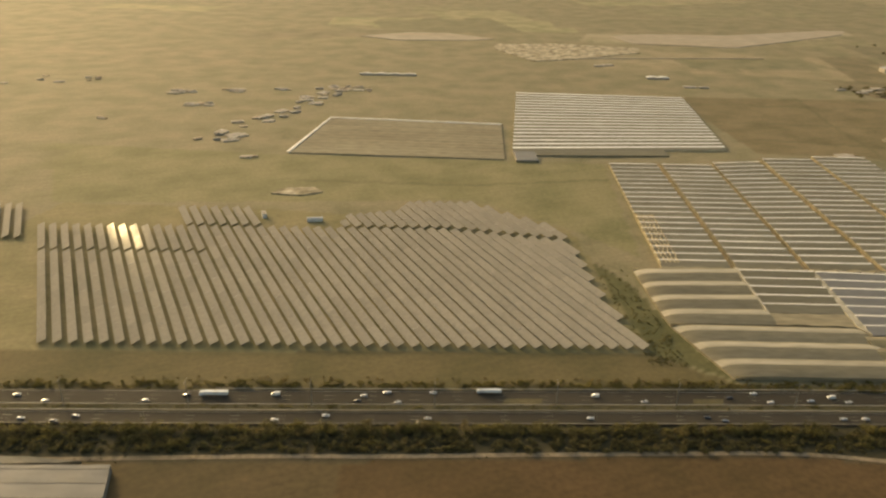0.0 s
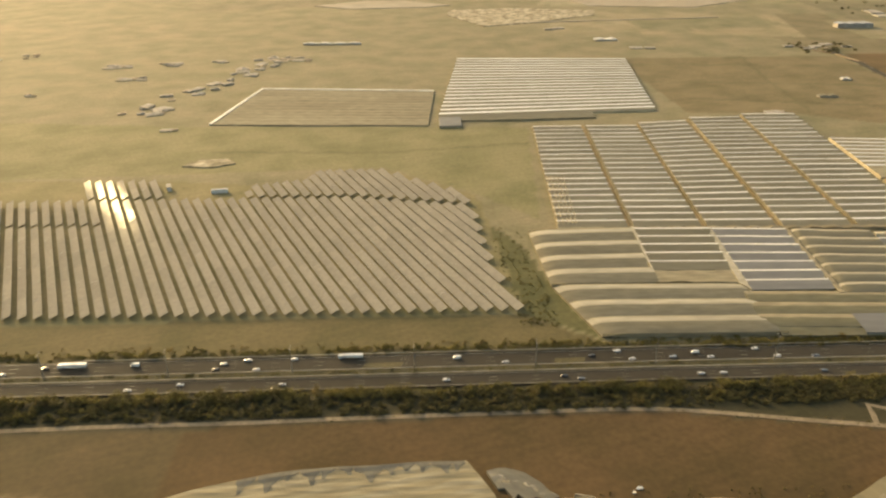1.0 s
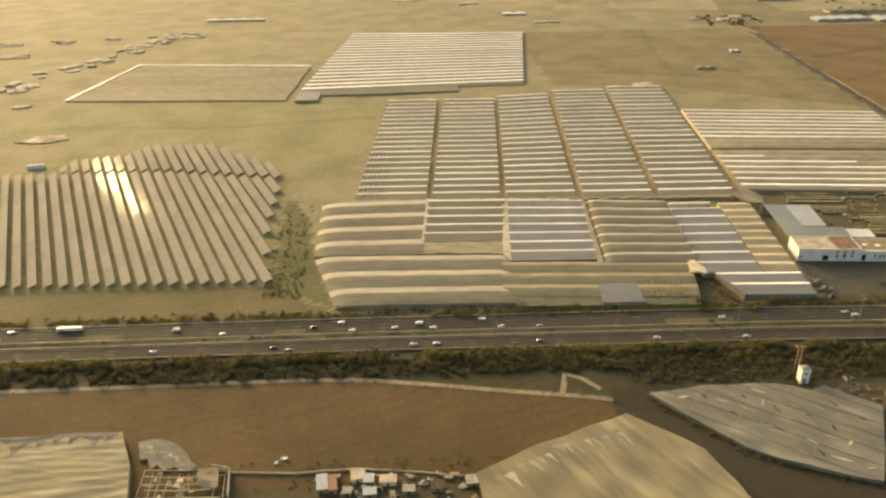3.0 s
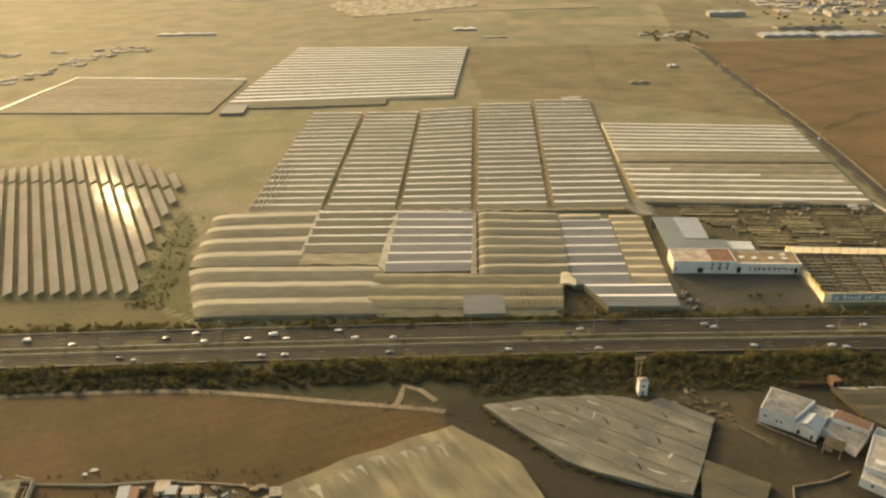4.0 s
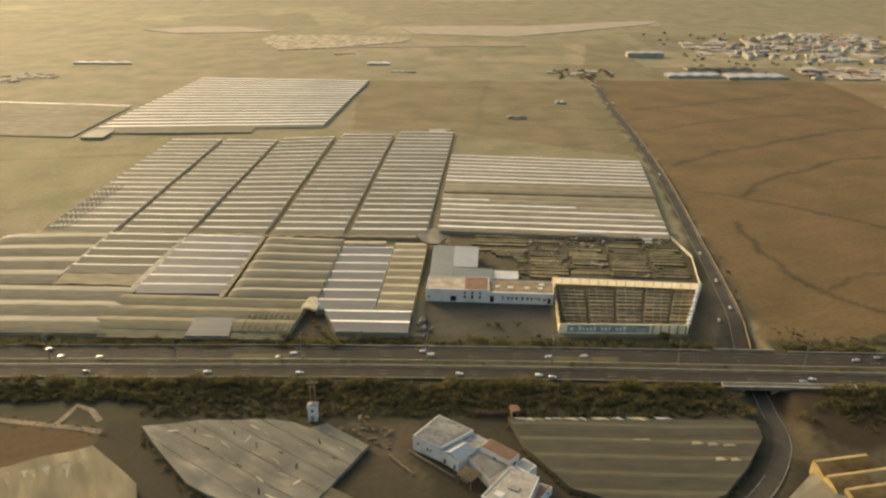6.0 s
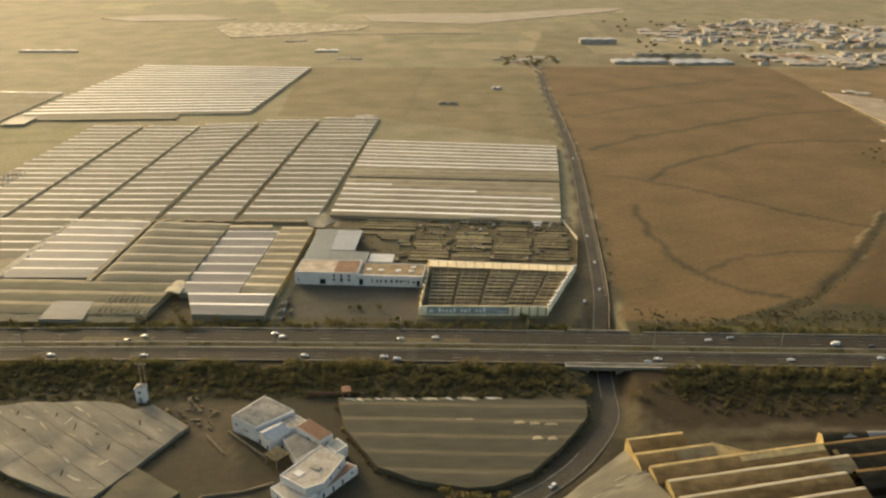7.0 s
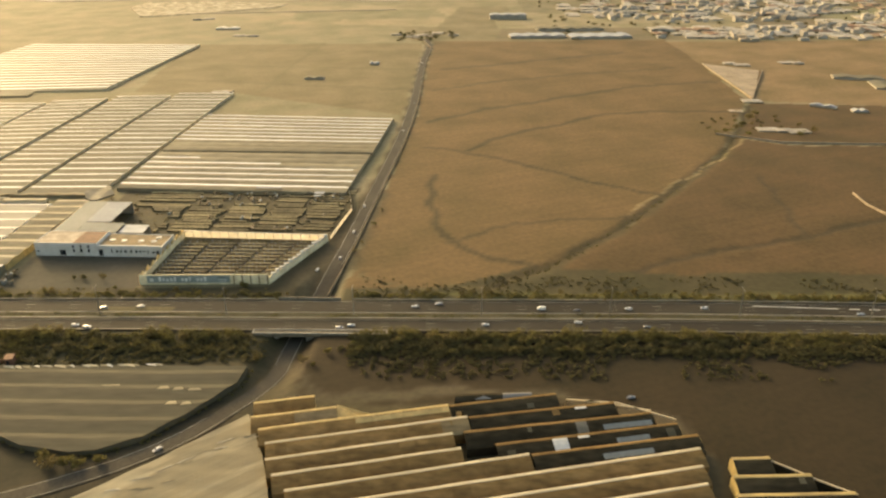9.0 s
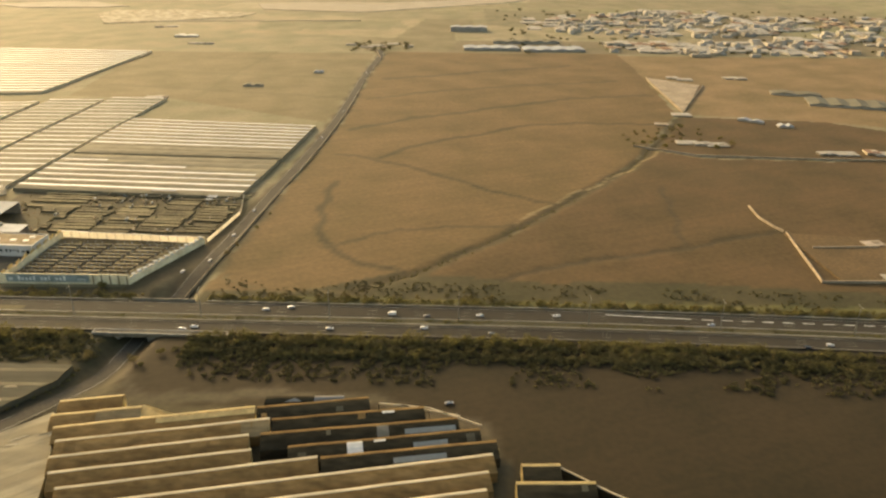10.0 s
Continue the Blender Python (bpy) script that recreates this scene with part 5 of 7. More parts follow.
def openings(parent, a, b, items, mat=GLASS_DARK, sill_mat=WHITEWASH):
    """Windows and doors along the wall line from a to b (outside to its right): share along it, sill, width, height."""
    a, b = Vector(a), Vector(b)
    u = (b - a).normalized()
    out = Vector((u.y, -u.x))
    for k, z, w, h in items:
        m = a + (b - a) * k
        name = "door" if z < 0.1 else "window"
        c = m + out * 0.02
        hole = part(name, [(*(c - u * w / 2 + out * d), z + q * h) for d in (0, 0.05) for q in (0, 1)] + [(*(c + u * w / 2 + out * d), z + q * h) for d in (0, 0.05) for q in (0, 1)],
                    [(0, 2, 3, 1), (4, 5, 7, 6), (2, 6, 7, 3), (1, 3, 7, 5), (0, 4, 6, 2)], mat, parent)
        if z >= 0.1:
            c2 = m + out * 0.07
            part("sill", *join(box((c2.x, c2.y, z - 0.09), (w + 0.16, 0.14, 0.07), math.degrees(math.atan2(u.y, u.x)))), sill_mat, hole)


house = thing("farmhouse", (231, 121, 0), "whitewashed farmhouse with grey and terracotta roofs", "house")
hall = [(219.5, 131.0), (225.3, 127.0), (232.2, 132.8), (224.9, 138.3)]
block(house, hall, 3.3, roof=ROOF_GREY, parapet=0.06)
part("roof_ribs", *join(*[ribbon([lerp(hall[0], hall[1], k / 14), lerp(hall[3], hall[2], k / 14)], 0.07, 0.07, 3.45, 0.1) for k in range(1, 14)]), ROOF_GREY, house, "ribs of a grey sheet roof")
openings(house, hall[0], hall[1], [(0.18, 1.5, 0.55, 0.5), (0.52, 1.1, 0.4, 0.5), (0.64, 1.1, 0.3, 0.5)])
part("roof_patch", *prism(ccw([(224.6, 134), (228.4, 131.2), (230.4, 132.9), (226.4, 135.7)]), 3.36, 3.41), CONCRETE, house, "paler patch of roofing")
gable = [(225.4, 127.0), (228.7, 123.7), (232.2, 127.2), (229.2, 130.2)]
part("wall", *prism(ccw(gable), -0.7, 2.5), WHITEWASH, house)
part("roof", [(*gable[0], 2.5), (*gable[1], 2.5), (*gable[2], 2.5), (*gable[3], 2.5), (*lerp(gable[0], gable[1], 0.5), 3.3), (*lerp(gable[3], gable[2], 0.5), 3.3)], [(0, 4, 5, 3), (4, 1, 2, 5), (0, 1, 4), (2, 3, 5)], SHEET_PALE, house, "pale pitched sheet roof")
openings(house, gable[0], gable[1], [(0.22, 0.0, 0.6, 1.0), (0.8, 0.0, 0.5, 1.0)], DARK)
block(house, [(229.4, 130.4), (231.9, 127.6), (233.6, 128.2), (235.2, 130.3), (232.2, 132.7)], 2.6, roof=ROOF_GREY, parapet=0)
terr = [(233.3, 127.7), (239.0, 122.8), (241.1, 125.2), (235.6, 130.2)]
block(house, terr, 3.1, roof=TERRACOTTA, parapet=0)
part("roof_tiles", *join(*[ribbon([lerp(terr[0], terr[1], k / 22), lerp(terr[3], terr[2], k / 22)], 0.1, 0.1, 3.24, 0.1) for k in range(1, 22)]), TERRACOTTA, house, "ribs of terracotta roof tiles")
openings(house, terr[0], terr[1], [(0.5, 1.3, 0.8, 0.9), (0.8, 1.3, 0.5, 0.7)])
openings(house, terr[1], terr[2], [(0.5, 1.2, 0.6, 0.8)])
slat = [(230.6, 126.0), (234.6, 118.8), (238.8, 122.8), (233.2, 127.4)]
part("wall", *prism(ccw(slat), -0.7, 1.9), WHITEWASH, house)
part("roof", *prism(ccw(inset(ccw(slat), 0.15)), 1.9, 2.0), ROOF_GREY, house)
part("roof_ribs", *join(*[ribbon([lerp(slat[0], slat[1], k / 16), lerp(slat[3], slat[2], k / 16)], 0.09, 0.09, 2.12, 0.12) for k in range(4, 16)]), CONCRETE, house, "pale ribs of a slatted roof")
block(house, [(239.9, 122.9), (242.2, 120.4), (244.3, 122.6), (242.0, 125.0)], 2.2, roof=SHEET, parapet=0.1)
flat2 = [(232.7, 112.9), (238.0, 109.2), (241.2, 110.8), (244.3, 118.2), (239.0, 121.6)]
block(house, flat2, 2.9, roof=CONCRETE, parapet=0.2)
part("roof_patch", *prism(ccw([(238, 115), (239.6, 114), (240.3, 115), (238.6, 116)]), 2.98, 3.2), ROOF_GREY, house)
part("roof_patch", *prism(ccw([(235, 113.5), (236.4, 112.4), (237.3, 113.6), (235.8, 114.6)]), 2.98, 3.1), WHITEWASH, house)
low_f = [(231.2, 111.0), (236.6, 105.7), (240.2, 109.2), (238.2, 109.2), (233.0, 112.6)]
block(house, low_f, 1.7, roof=CONCRETE, parapet=0.16)
openings(house, low_f[0], low_f[1], [(0.3, 0.7, 0.5, 0.5), (0.7, 0.7, 0.5, 0.5)])
wing = [(240.3, 109.4), (246.7, 117.2), (244.5, 118.4), (241.4, 111.2)]
block(house, wing, 1.6, roof=TERRACOTTA, parapet=0)
openings(house, wing[0], wing[1], [(0.12, 0.0, 0.5, 1.0), (0.36, 0.0, 0.45, 1.0), (0.6, 0.0, 0.45, 1.0), (0.85, 0.7, 0.4, 0.5)], DARK)
openings(house, flat2[2], flat2[3], [(0.3, 2.0, 0.5, 0.6), (0.7, 2.0, 0.5, 0.6)], DARK)
porch = thing("porch", (230.7, 120.5, 0), "flat-roofed open porch on posts beside the farmhouse", "porch")
pp = [(228.2, 120.3), (231.0, 117.9), (233.4, 120.7), (230.3, 122.9)]
part("roof", *prism(ccw(pp), 1.95, 2.1), BEDS, porch)
for p in inset(ccw(pp), 0.25):
    part("post", *box((*p, -0.7), (0.14, 0.14, 2.66)), WOOD, porch)
part("back_wall", *ribbon([(229.2, 121.6), (230.6, 120.4)], 0.1, 0.1, 1.96, 2.5), RUBBLE, porch)
yard = thing("garden_wall", (220, 124, 0), "low pale garden wall around the farmhouse", "wall", "garden walls")
for a, b in (((218.7, 130.2), (228.1, 121.9)), ((214.6, 128.8), (219.5, 123.0)), ((218.4, 110.8), (226, 112.2)), ((226, 112.2), (231, 114.4)), ((218.4, 110.8), (217, 107))):
    part("wall", *ribbon([a, b], 0.10, 0.10, 0.2, 0.9), TRACK_DIRT, yard)
shed = thing("shed", (242, 143.2, 0), "small rusty red shed beside the net house", "shed")
part("body", *box((241.9, 143.2, -0.6), (1.7, 2.0, 2.2), 8), RUST, shed)
part("roof", *box((241.9, 143.2, 1.6), (2.0, 2.3, 0.12), 8), RUST, shed)
part("door", *box((241.8, 142.18, -0.3), (0.7, 0.06, 1.4), 8), DARK, shed)
fence = thing("board_fence", (237, 143.6, 0), "low rusty red board fence", "fence")
for k in range(9):
    part("board", *box((233.6 + 0.75 * k, 143.5 - 0.02 * k, -0.6), (0.7, 0.08, 1.35)), RUST, fence)

# ---- transformer tower with its poles and wires ----
tower = thing("transformer_tower", (197, 141.6, 0), "white transformer tower with a low grey cap", "tower")
part("body", *box((197, 141.8, -0.7), (2.0, 2.0, 4.0)), WHITEWASH, tower)
part("cap", *box((197, 141.8, 3.3), (2.3, 2.3, 0.22), 0, 0.1), WHITEWASH, tower)
part("roof", [(195.9, 140.7, 3.5), (198.1, 140.7, 3.5), (198.1, 142.9, 3.5), (195.9, 142.9, 3.5), (197, 141.8, 4.0)], [(0, 1, 4), (1, 2, 4), (2, 3, 4), (3, 0, 4)], ROOF_GREY, tower)
part("door", *box((197, 140.78, -0.4), (0.7, 0.06, 1.6)), STEEL, tower)
part("vent", *box((197, 140.78, 2.2), (0.6, 0.06, 0.5)), DARK, tower)
gantry = thing("power_pole", (196.6, 144.6, 0), "pale wooden double power pole with a crossarm", "power pole")
for dx in (-0.5, 0.5):
    part("pole", *box((196.6 + dx, 144.6, -0.7), (0.2, 0.2, 8.6)), WOOD, gantry)
part("crossarm", *box((196.6, 144.6, 7.2), (2.4, 0.16, 0.18)), WOOD, gantry)
part("crossarm", *box((196.6, 144.6, 6.2), (1.6, 0.14, 0.16)), WOOD, gantry)
for dx in (-1.0, 0, 1.0):
    part("insulator", *box((196.6 + dx, 144.6, 7.36), (0.12, 0.12, 0.3)), WHITEWASH, gantry)

# ---- torn net yard and sheds at the lower field's edge ----
torn = thing("net_house", (60, 118, 0), "collapsed net house with torn film and bare frame", "net house")
crumple = lambda x, y: 0.10 * noise.noise(Vector((x * 0.6, y * 0.6, 0.3))) + 0.05 * noise.noise(Vector((x * 1.9, y * 1.9, 1.7)))
part("net", *sheet([(49.4, 126.4), (51.2, 127.2), (53.6, 127.3), (56.2, 126.4), (57.8, 125.4), (60.6, 122.6), (62.0, 120.2), (63.8, 118.6), (61.4, 117.4), (59.2, 118.6), (57.2, 117.6), (55.4, 119.4), (54.4, 118.2), (52.8, 121.4), (51.4, 121.0), (50.2, 124.2)], 0.45, 0.2, crumple, None, 0), GREY_NET, torn)
litter = random.Random(93)
for k in range(22):
    x, y = lerp((51, 125.6), (61.5, 118.4), litter.random())
    x, y = x + litter.uniform(-1.5, 2.0), y + litter.uniform(-1.6, 1.2)
    part("torn_sheet", *sheet(ragged(x, y, litter.uniform(0.5, 2.0), litter.uniform(0.3, 0.8), litter.uniform(-70, 10), litter, 8), 0.4, 0.26, crumple, 0.04, 0), litter.choice([GREY_NET, SOFT_NET, CREASE, CREASE, NET]), torn)
shreds = random.Random(31)
for k in range(6):
    x0, x1 = 54.0 + shreds.uniform(0, 3), 70.6 - shreds.uniform(0, 5)
    part("beam", *ribbon([(x0, 117 - 1.9 * k), ((x0 + x1) / 2, 116.6 - 1.9 * k + shreds.uniform(-0.4, 0.4)), (x1, 116.8 - 1.9 * k)], 0.05, 0.05, 1.2 + shreds.uniform(-0.3, 0.2), 0.14), PALE_NET, torn)
for k in range(10):
    y0 = 117.2 - shreds.uniform(0, 2)
    part("beam", *ribbon([(54.0 + 1.8 * k, y0), (54.8 + 1.8 * k + shreds.uniform(-0.5, 0.5), y0 - shreds.uniform(3, 10))], 0.045, 0.045, 1.3, 0.1), SOFT_NET, torn)
for k in range(16):
    x, y, w, d = shreds.uniform(54.5, 68), shreds.uniform(106, 115.5), shreds.uniform(0.8, 2.2), shreds.uniform(0.7, 1.7)
    part("torn_sheet", *sheet([(x, y), (x + w, y + shreds.uniform(-0.4, 0.4)), (x + w * shreds.uniform(0.5, 1), y + d), (x + shreds.uniform(-0.3, 0.4), y + d * 0.8)], 0.5, shreds.uniform(0.7, 1.3), folds(0.08, 1.6, 0.9), 0.05, 0), shreds.choice([SOFT_NET, PALE_NET, GREY_NET, NET]), torn)
for k in range(5):
    part("post", *box((54.4 + 4 * k, 117, -0.6), (0.16, 0.16, 2.1)), WOOD, torn)
part("screen", *ribbon([(66.8, 118), (70.6, 117), (71.8, 110)], 0.12, 0.12, 1.3, 1.8), SOFT_NET, torn)
part("net", *sheet([(64.4, 116.8), (68.8, 116.4), (69.6, 111.5), (65.6, 112)], 0.9, 1.5, folds(0.25, 1.2, 0.6), 0.5, 0), NET, torn)
fence = thing("field_wall", (95, 116.4, 0), "low pale wall along the lower field's edge", "wall")
part("wall", *ribbon(along([(70.5, 116.9), (84, 116.2), (96, 117.0), (108, 115.6), (121.5, 113.6)], 4), 0.07, 0.07, 0.15, 0.9), SOFT_NET, fence)
for x, y, w, d, h, m, turn in ((89.6, 112.6, 2.0, 4.0, 1.5, SHEET_PALE, 8), (91.6, 112.4, 1.5, 4.0, 1.5, TERRACOTTA, 8), (96.4, 114.6, 2.6, 2.6, 1.2, PINK_ROOF, 6), (98.6, 113.4, 1.9, 2.2, 1.4, SHEET_PALE, 0),
                               (102.4, 113.2, 3.1, 1.9, 1.3, PINK_ROOF, 0), (119.2, 112.4, 3.0, 2.2, 1.3, ROOF_GREY, 4), (99, 110, 2.4, 1.8, 1.3, SHEET_PALE, 3), (94.6, 110.4, 1.6, 1.6, 1.2, ROOF_GREY, 0), (106.5, 110.5, 2.2, 1.5, 1.2, ROOF_GREY, 0), (112, 111, 2.4, 1.7, 1.1, BEDS, 0)):
    s = thing("shed", (x, y, 0), "small patched garden shed with a low sheet roof", "shed", "garden sheds")
    part("body", *box((x, y, -0.7), (w, d, 0.6 * h + 0.7), turn), CREAM if m is PINK_ROOF else WOOD, s)
    part("roof", *box((x, y, 0.6 * h), (w + 0.3, d + 0.3, 0.1), turn), m, s)
    part("door", *box((x, y - d / 2 - 0.03, -0.3), (0.4, 0.06, 0.8), 0), DARK, s)

junk = random.Random(77)
for k in range(46):
    x, y, w = junk.uniform(86, 121), junk.uniform(107.5, 115.2), junk.uniform(0.5, 1.9)
    j = thing("scrap_heap", (x, y, 0), "scattered boards and sheets among garden sheds", "scrap", "scrap among the sheds")
    part("board", *box((x, y, -0.6), (w, w * junk.uniform(0.15, 0.7), 0.62 + junk.uniform(0, 0.35)), junk.choice((0, 8, 94, 45))), junk.choice([WOOD, SHEET_PALE, ROOF_GREY, RUBBLE, SOFT_NET, BEDS]), j)
    part("board", *box((x + 0.6, y - 0.4, -0.6), (w * 0.8, 0.2, 0.6 + junk.uniform(0, 0.3)), junk.choice((0, 15, 100))), junk.choice([WOOD, RUBBLE, SOFT_NET]), j)
for x, y, w in ((80.8, 120.6, 1.5), (79.4, 119.4, 0.8)):
    lone = thing("torn_film", (x, y, 0), "crumpled white scrap of film on bare soil", "torn film", "scraps on the field")
    part("scrap", *sheet([(x - w / 2, y - 0.3), (x + w / 2, y - 0.2), (x + w / 2.4, y + 0.5), (x - w / 3, y + 0.3)], 0.3, 0.02, lambda a, b: 0.12 * math.sin(a * 4) * math.sin(b * 5), 0.3, 0), WHITE_FILM, lone)


# ---- long white building with sheds, planted yard and walled nursery ----
works = thing("farm_building", (240, 205, 0), "long whitewashed farm building with low mixed roofs", "building")
left = [(221.3, 199.9), (239.6, 198.8), (240.2, 207.6), (222.2, 208.6)]
block(works, left, 3.6, roof=PINK_ROOF, parapet=0.15)
part("roof_patch", *prism(ccw([(232.6, 199.6), (239.3, 199.2), (239.8, 207.2), (233.2, 207.6)]), 3.64, 3.72), RUST, works, "terracotta part of the roof")
openings(works, left[0], left[1], [(0.05, 0.9, 0.4, 0.6), (0.44, 0.0, 1.7, 1.6), (0.62, 1.0, 0.6, 0.9), (0.74, 0.9, 0.7, 1.1), (0.86, 1.0, 0.6, 0.9), (0.62, 2.4, 0.6, 0.7), (0.74, 2.4, 0.6, 0.7), (0.86, 2.4, 0.6, 0.7)])
right_ = [(239.6, 198.8), (258.4, 197.6), (259.4, 206.0), (240.2, 207.6)]
block(works, right_, 2.9, roof=WOOD, parapet=0.2)
openings(works, right_[0], right_[1], [(0.05, 0.0, 1.2, 1.9), (0.22, 0.9, 0.3, 1.2), (0.43, 1.0, 0.6, 0.8), (0.52, 1.0, 0.6, 0.8), (0.6, 1.0, 0.6, 0.8), (0.72, 1.4, 1.2, 0.25), (0.86, 1.0, 0.9, 0.5), (0.3, 1.0, 0.5, 0.8), (0.36, 1.0, 0.5, 0.8), (0.66, 1.0, 0.5, 0.8), (0.78, 0.9, 0.4, 0.9), (0.93, 0.0, 0.9, 1.7)])
part("roof_stripe", *ribbon([(239.9, 199.3), (258.3, 198.1)], 0.3, 0.3, 3.02, 0.08), WHITEWASH, works)
for x, y in ((242.6, 203), (246.2, 202.4), (251.2, 202), (255.0, 201.6), (255.6, 204.2)):
    part("skylight", *box((x, y, 2.95), (1.5, 1.2, 0.18), 12, 0.05), WHITE_FILM, works, "pale roof skylight")


def lean_shed(label, poly, z, mat):
    s = thing("open_shed", (*lerp(poly[0], poly[2], 0.5), 0), label, "shed", "sheds behind the long building")
    poly = ccw(poly)
    part("roof", [(x, y, z + 0.35 * (i > 1)) for i, (x, y) in enumerate(poly)] + [(x, y, z + 0.35 * (i > 1) - 0.12) for i, (x, y) in enumerate(poly)],
         [(0, 1, 2, 3), (7, 6, 5, 4), (0, 4, 5, 1), (1, 5, 6, 2), (2, 6, 7, 3), (3, 7, 4, 0)], mat, s)
    for k in range(1, 12):
        part("rib", [(*lerp(poly[0], poly[1], k / 12 - 0.006), z + 0.06), (*lerp(poly[0], poly[1], k / 12 + 0.006), z + 0.06), (*lerp(poly[3], poly[2], k / 12 + 0.006), z + 0.41), (*lerp(poly[3], poly[2], k / 12 - 0.006), z + 0.41)], [(0, 1, 2, 3)], mat, s)
    for p in inset(poly, 0.3):
        part("post", *box((*p, -0.6), (0.2, 0.2, z + 0.5)), STEEL, s)
    part("back_wall", *ribbon([poly[2], poly[3]], 0.08, 0.08, z - 0.05, z + 0.5), CONCRETE, s)
    return s


lean_shed("grey-green corrugated open shed", [(222.3, 209.2), (229.4, 208.8), (230.6, 232.4), (223.6, 233)], 3.2, SHEET)
lean_shed("pale corrugated open shed", [(229.7, 216.4), (237.2, 216), (238.4, 231.4), (230.5, 232)], 3.3, SHEET_PALE)
lean_shed("grey-green corrugated shed roof", [(229.6, 209.0), (241.4, 208.2), (241.9, 214.6), (229.7, 215.8)], 3.0, SHEET)
lean_shed("white sheet-metal canopy on posts", [(241.7, 209.4), (249.2, 208.8), (249.6, 213.8), (242.2, 214.4)], 2.6, WHITEWASH)

# walled nursery beside the motorway
W = dict(bl=(260.3, 212.3), br=(304.2, 208.0), fr=(292.0, 180.4), fl=(257.6, 180.9))
nursery = thing("nursery_wall", (278, 196, 0), "cream wall with a faded banner around a plant nursery", "wall")
for k in range(16):
    a, b = lerp(W["bl"], W["br"], (k + 0.04) / 16), lerp(W["bl"], W["br"], (k + 0.98) / 16)
    h = 1.6 - 0.12 * (k % 5 == 3)
    part("sheet_panel", [(*a, -0.6), (*b, -0.6), (*b, h), (*a, h)], [(0, 1, 2, 3)], FENCE_FILM, nursery, "sunlit translucent fence sheet")
    part("post", *box((*a, -0.6), (0.1, 0.1, 2.15)), PALE_NET, nursery)
part("back_coping", *ribbon([W["bl"], W["br"]], 0.14, 0.14, 1.68, 0.09), WHITE_FILM, nursery)
part("right_wall", *ribbon([W["br"], W["fr"]], 0.15, 0.15, 1.8, 2.5), CREAM, nursery)
part("left_wall", *ribbon([W["bl"], W["fl"]], 0.15, 0.15, 1.6, 2.3), CREAM, nursery)
part("front_wall", [(*W["fl"], -0.6), (*W["fr"], -0.6), (*W["fr"], 2.5), (*W["fl"], 2.5)], [(0, 1, 2, 3)], CREAM, nursery, "yellowed translucent sheet wall")
part("front_coping", *ribbon([W["fl"], W["fr"]], 0.12, 0.12, 2.58, 0.1), CREAM, nursery)
for k in range(14):
    p = lerp(W["br"], W["fr"], 0.05 + 0.068 * k)
    part("crown", *box((*p, 1.8), (0.9, 1.1, 0.45 + 0.25 * (k % 3 == 0)), -66, 0.12), WHITEWASH, nursery)
for k in range(9):
    p = lerp(W["bl"], W["fl"], 0.06 + 0.11 * k)
    part("crown", *box((*p, 1.6), (0.24, 2.3, 0.75 + 0.2 * (k % 2)), 5, 0.11), YELLOW_FILM, nursery)
for k in range(5):
    p = lerp(W["fl"], W["fr"], 0.73 + 0.065 * k)
    part("pilaster", *box((p[0], p[1] - 0.22, -0.5), (0.3, 0.12, 2.9)), WOOD, nursery)
a, b = lerp(W["fl"], W["fr"], 0.06), lerp(W["fl"], W["fr"], 0.70)
banner = part("banner", [(a[0], a[1] - 0.2, 0.25), (b[0], b[1] - 0.2, 0.25), (b[0], b[1] - 0.2, 2.35), (a[0], a[1] - 0.2, 2.35)], [(0, 1, 2, 3)], BANNER, nursery, "faded blue-green advertising banner")
bars = [box((a[0] + 3.4 + 1.0 * k, lerp(a, b, (3.4 + k) / (b[0] - a[0]))[1] - 0.24, 0.75), (0.62, 0.03, 0.85 + 0.4 * (k % 4 == 0))) for k in range(13) if k not in (5, 9)]
bars += [box((a[0] + 1.2, a[1] - 0.24, 0.7), (1.0, 0.03, 0.9)), box((b[0] - 2.0, b[1] - 0.24, 1.1), (2.4, 0.03, 0.22)), box((b[0] - 2.0, b[1] - 0.24, 0.6), (2.0, 0.03, 0.16))]
part("banner_bars", *join(*bars), BANNER_MARK, banner, "pale bars printed on the banner")
rngy = random.Random(5)
for r in range(11):
    y0 = 183.4 + 2.25 * r
    for c in range(5):
        x0 = 259.5 + 0.06 * (y0 - 181) + c * (6.9 + 0.018 * (y0 - 181) * 4.2)
        x1 = x0 + 5.9 + 0.07 * (y0 - 181)
        lim = 292 + (y0 - 180.4) * 12.2 / 27.6 - 0.9
        if x1 > lim:
            x1 = lim
        if x1 - x0 < 1.5:
            continue
        bed = thing("plant_bed", ((x0 + x1) / 2, y0, 0), "long raised bed with dry potted plants", "plant bed", "nursery beds")
        part("bed", *box(((x0 + x1) / 2, y0, -0.6), (x1 - x0, 1.2, 0.85), -3, 0.06), BEDS, bed)
        part("rail", *box(((x0 + x1) / 2, y0 - 0.72, -0.4), (x1 - x0, 0.07, 0.75), -3), RUBBLE, bed)
        for j in range(0, int((x1 - x0) / 1.1), 2):
            part("post", *box((x0 + 0.5 + 1.1 * j, y0 + 0.5 - 0.05 * j, 0.2), (0.1, 0.1, 0.9)), SHEET_PALE, bed)
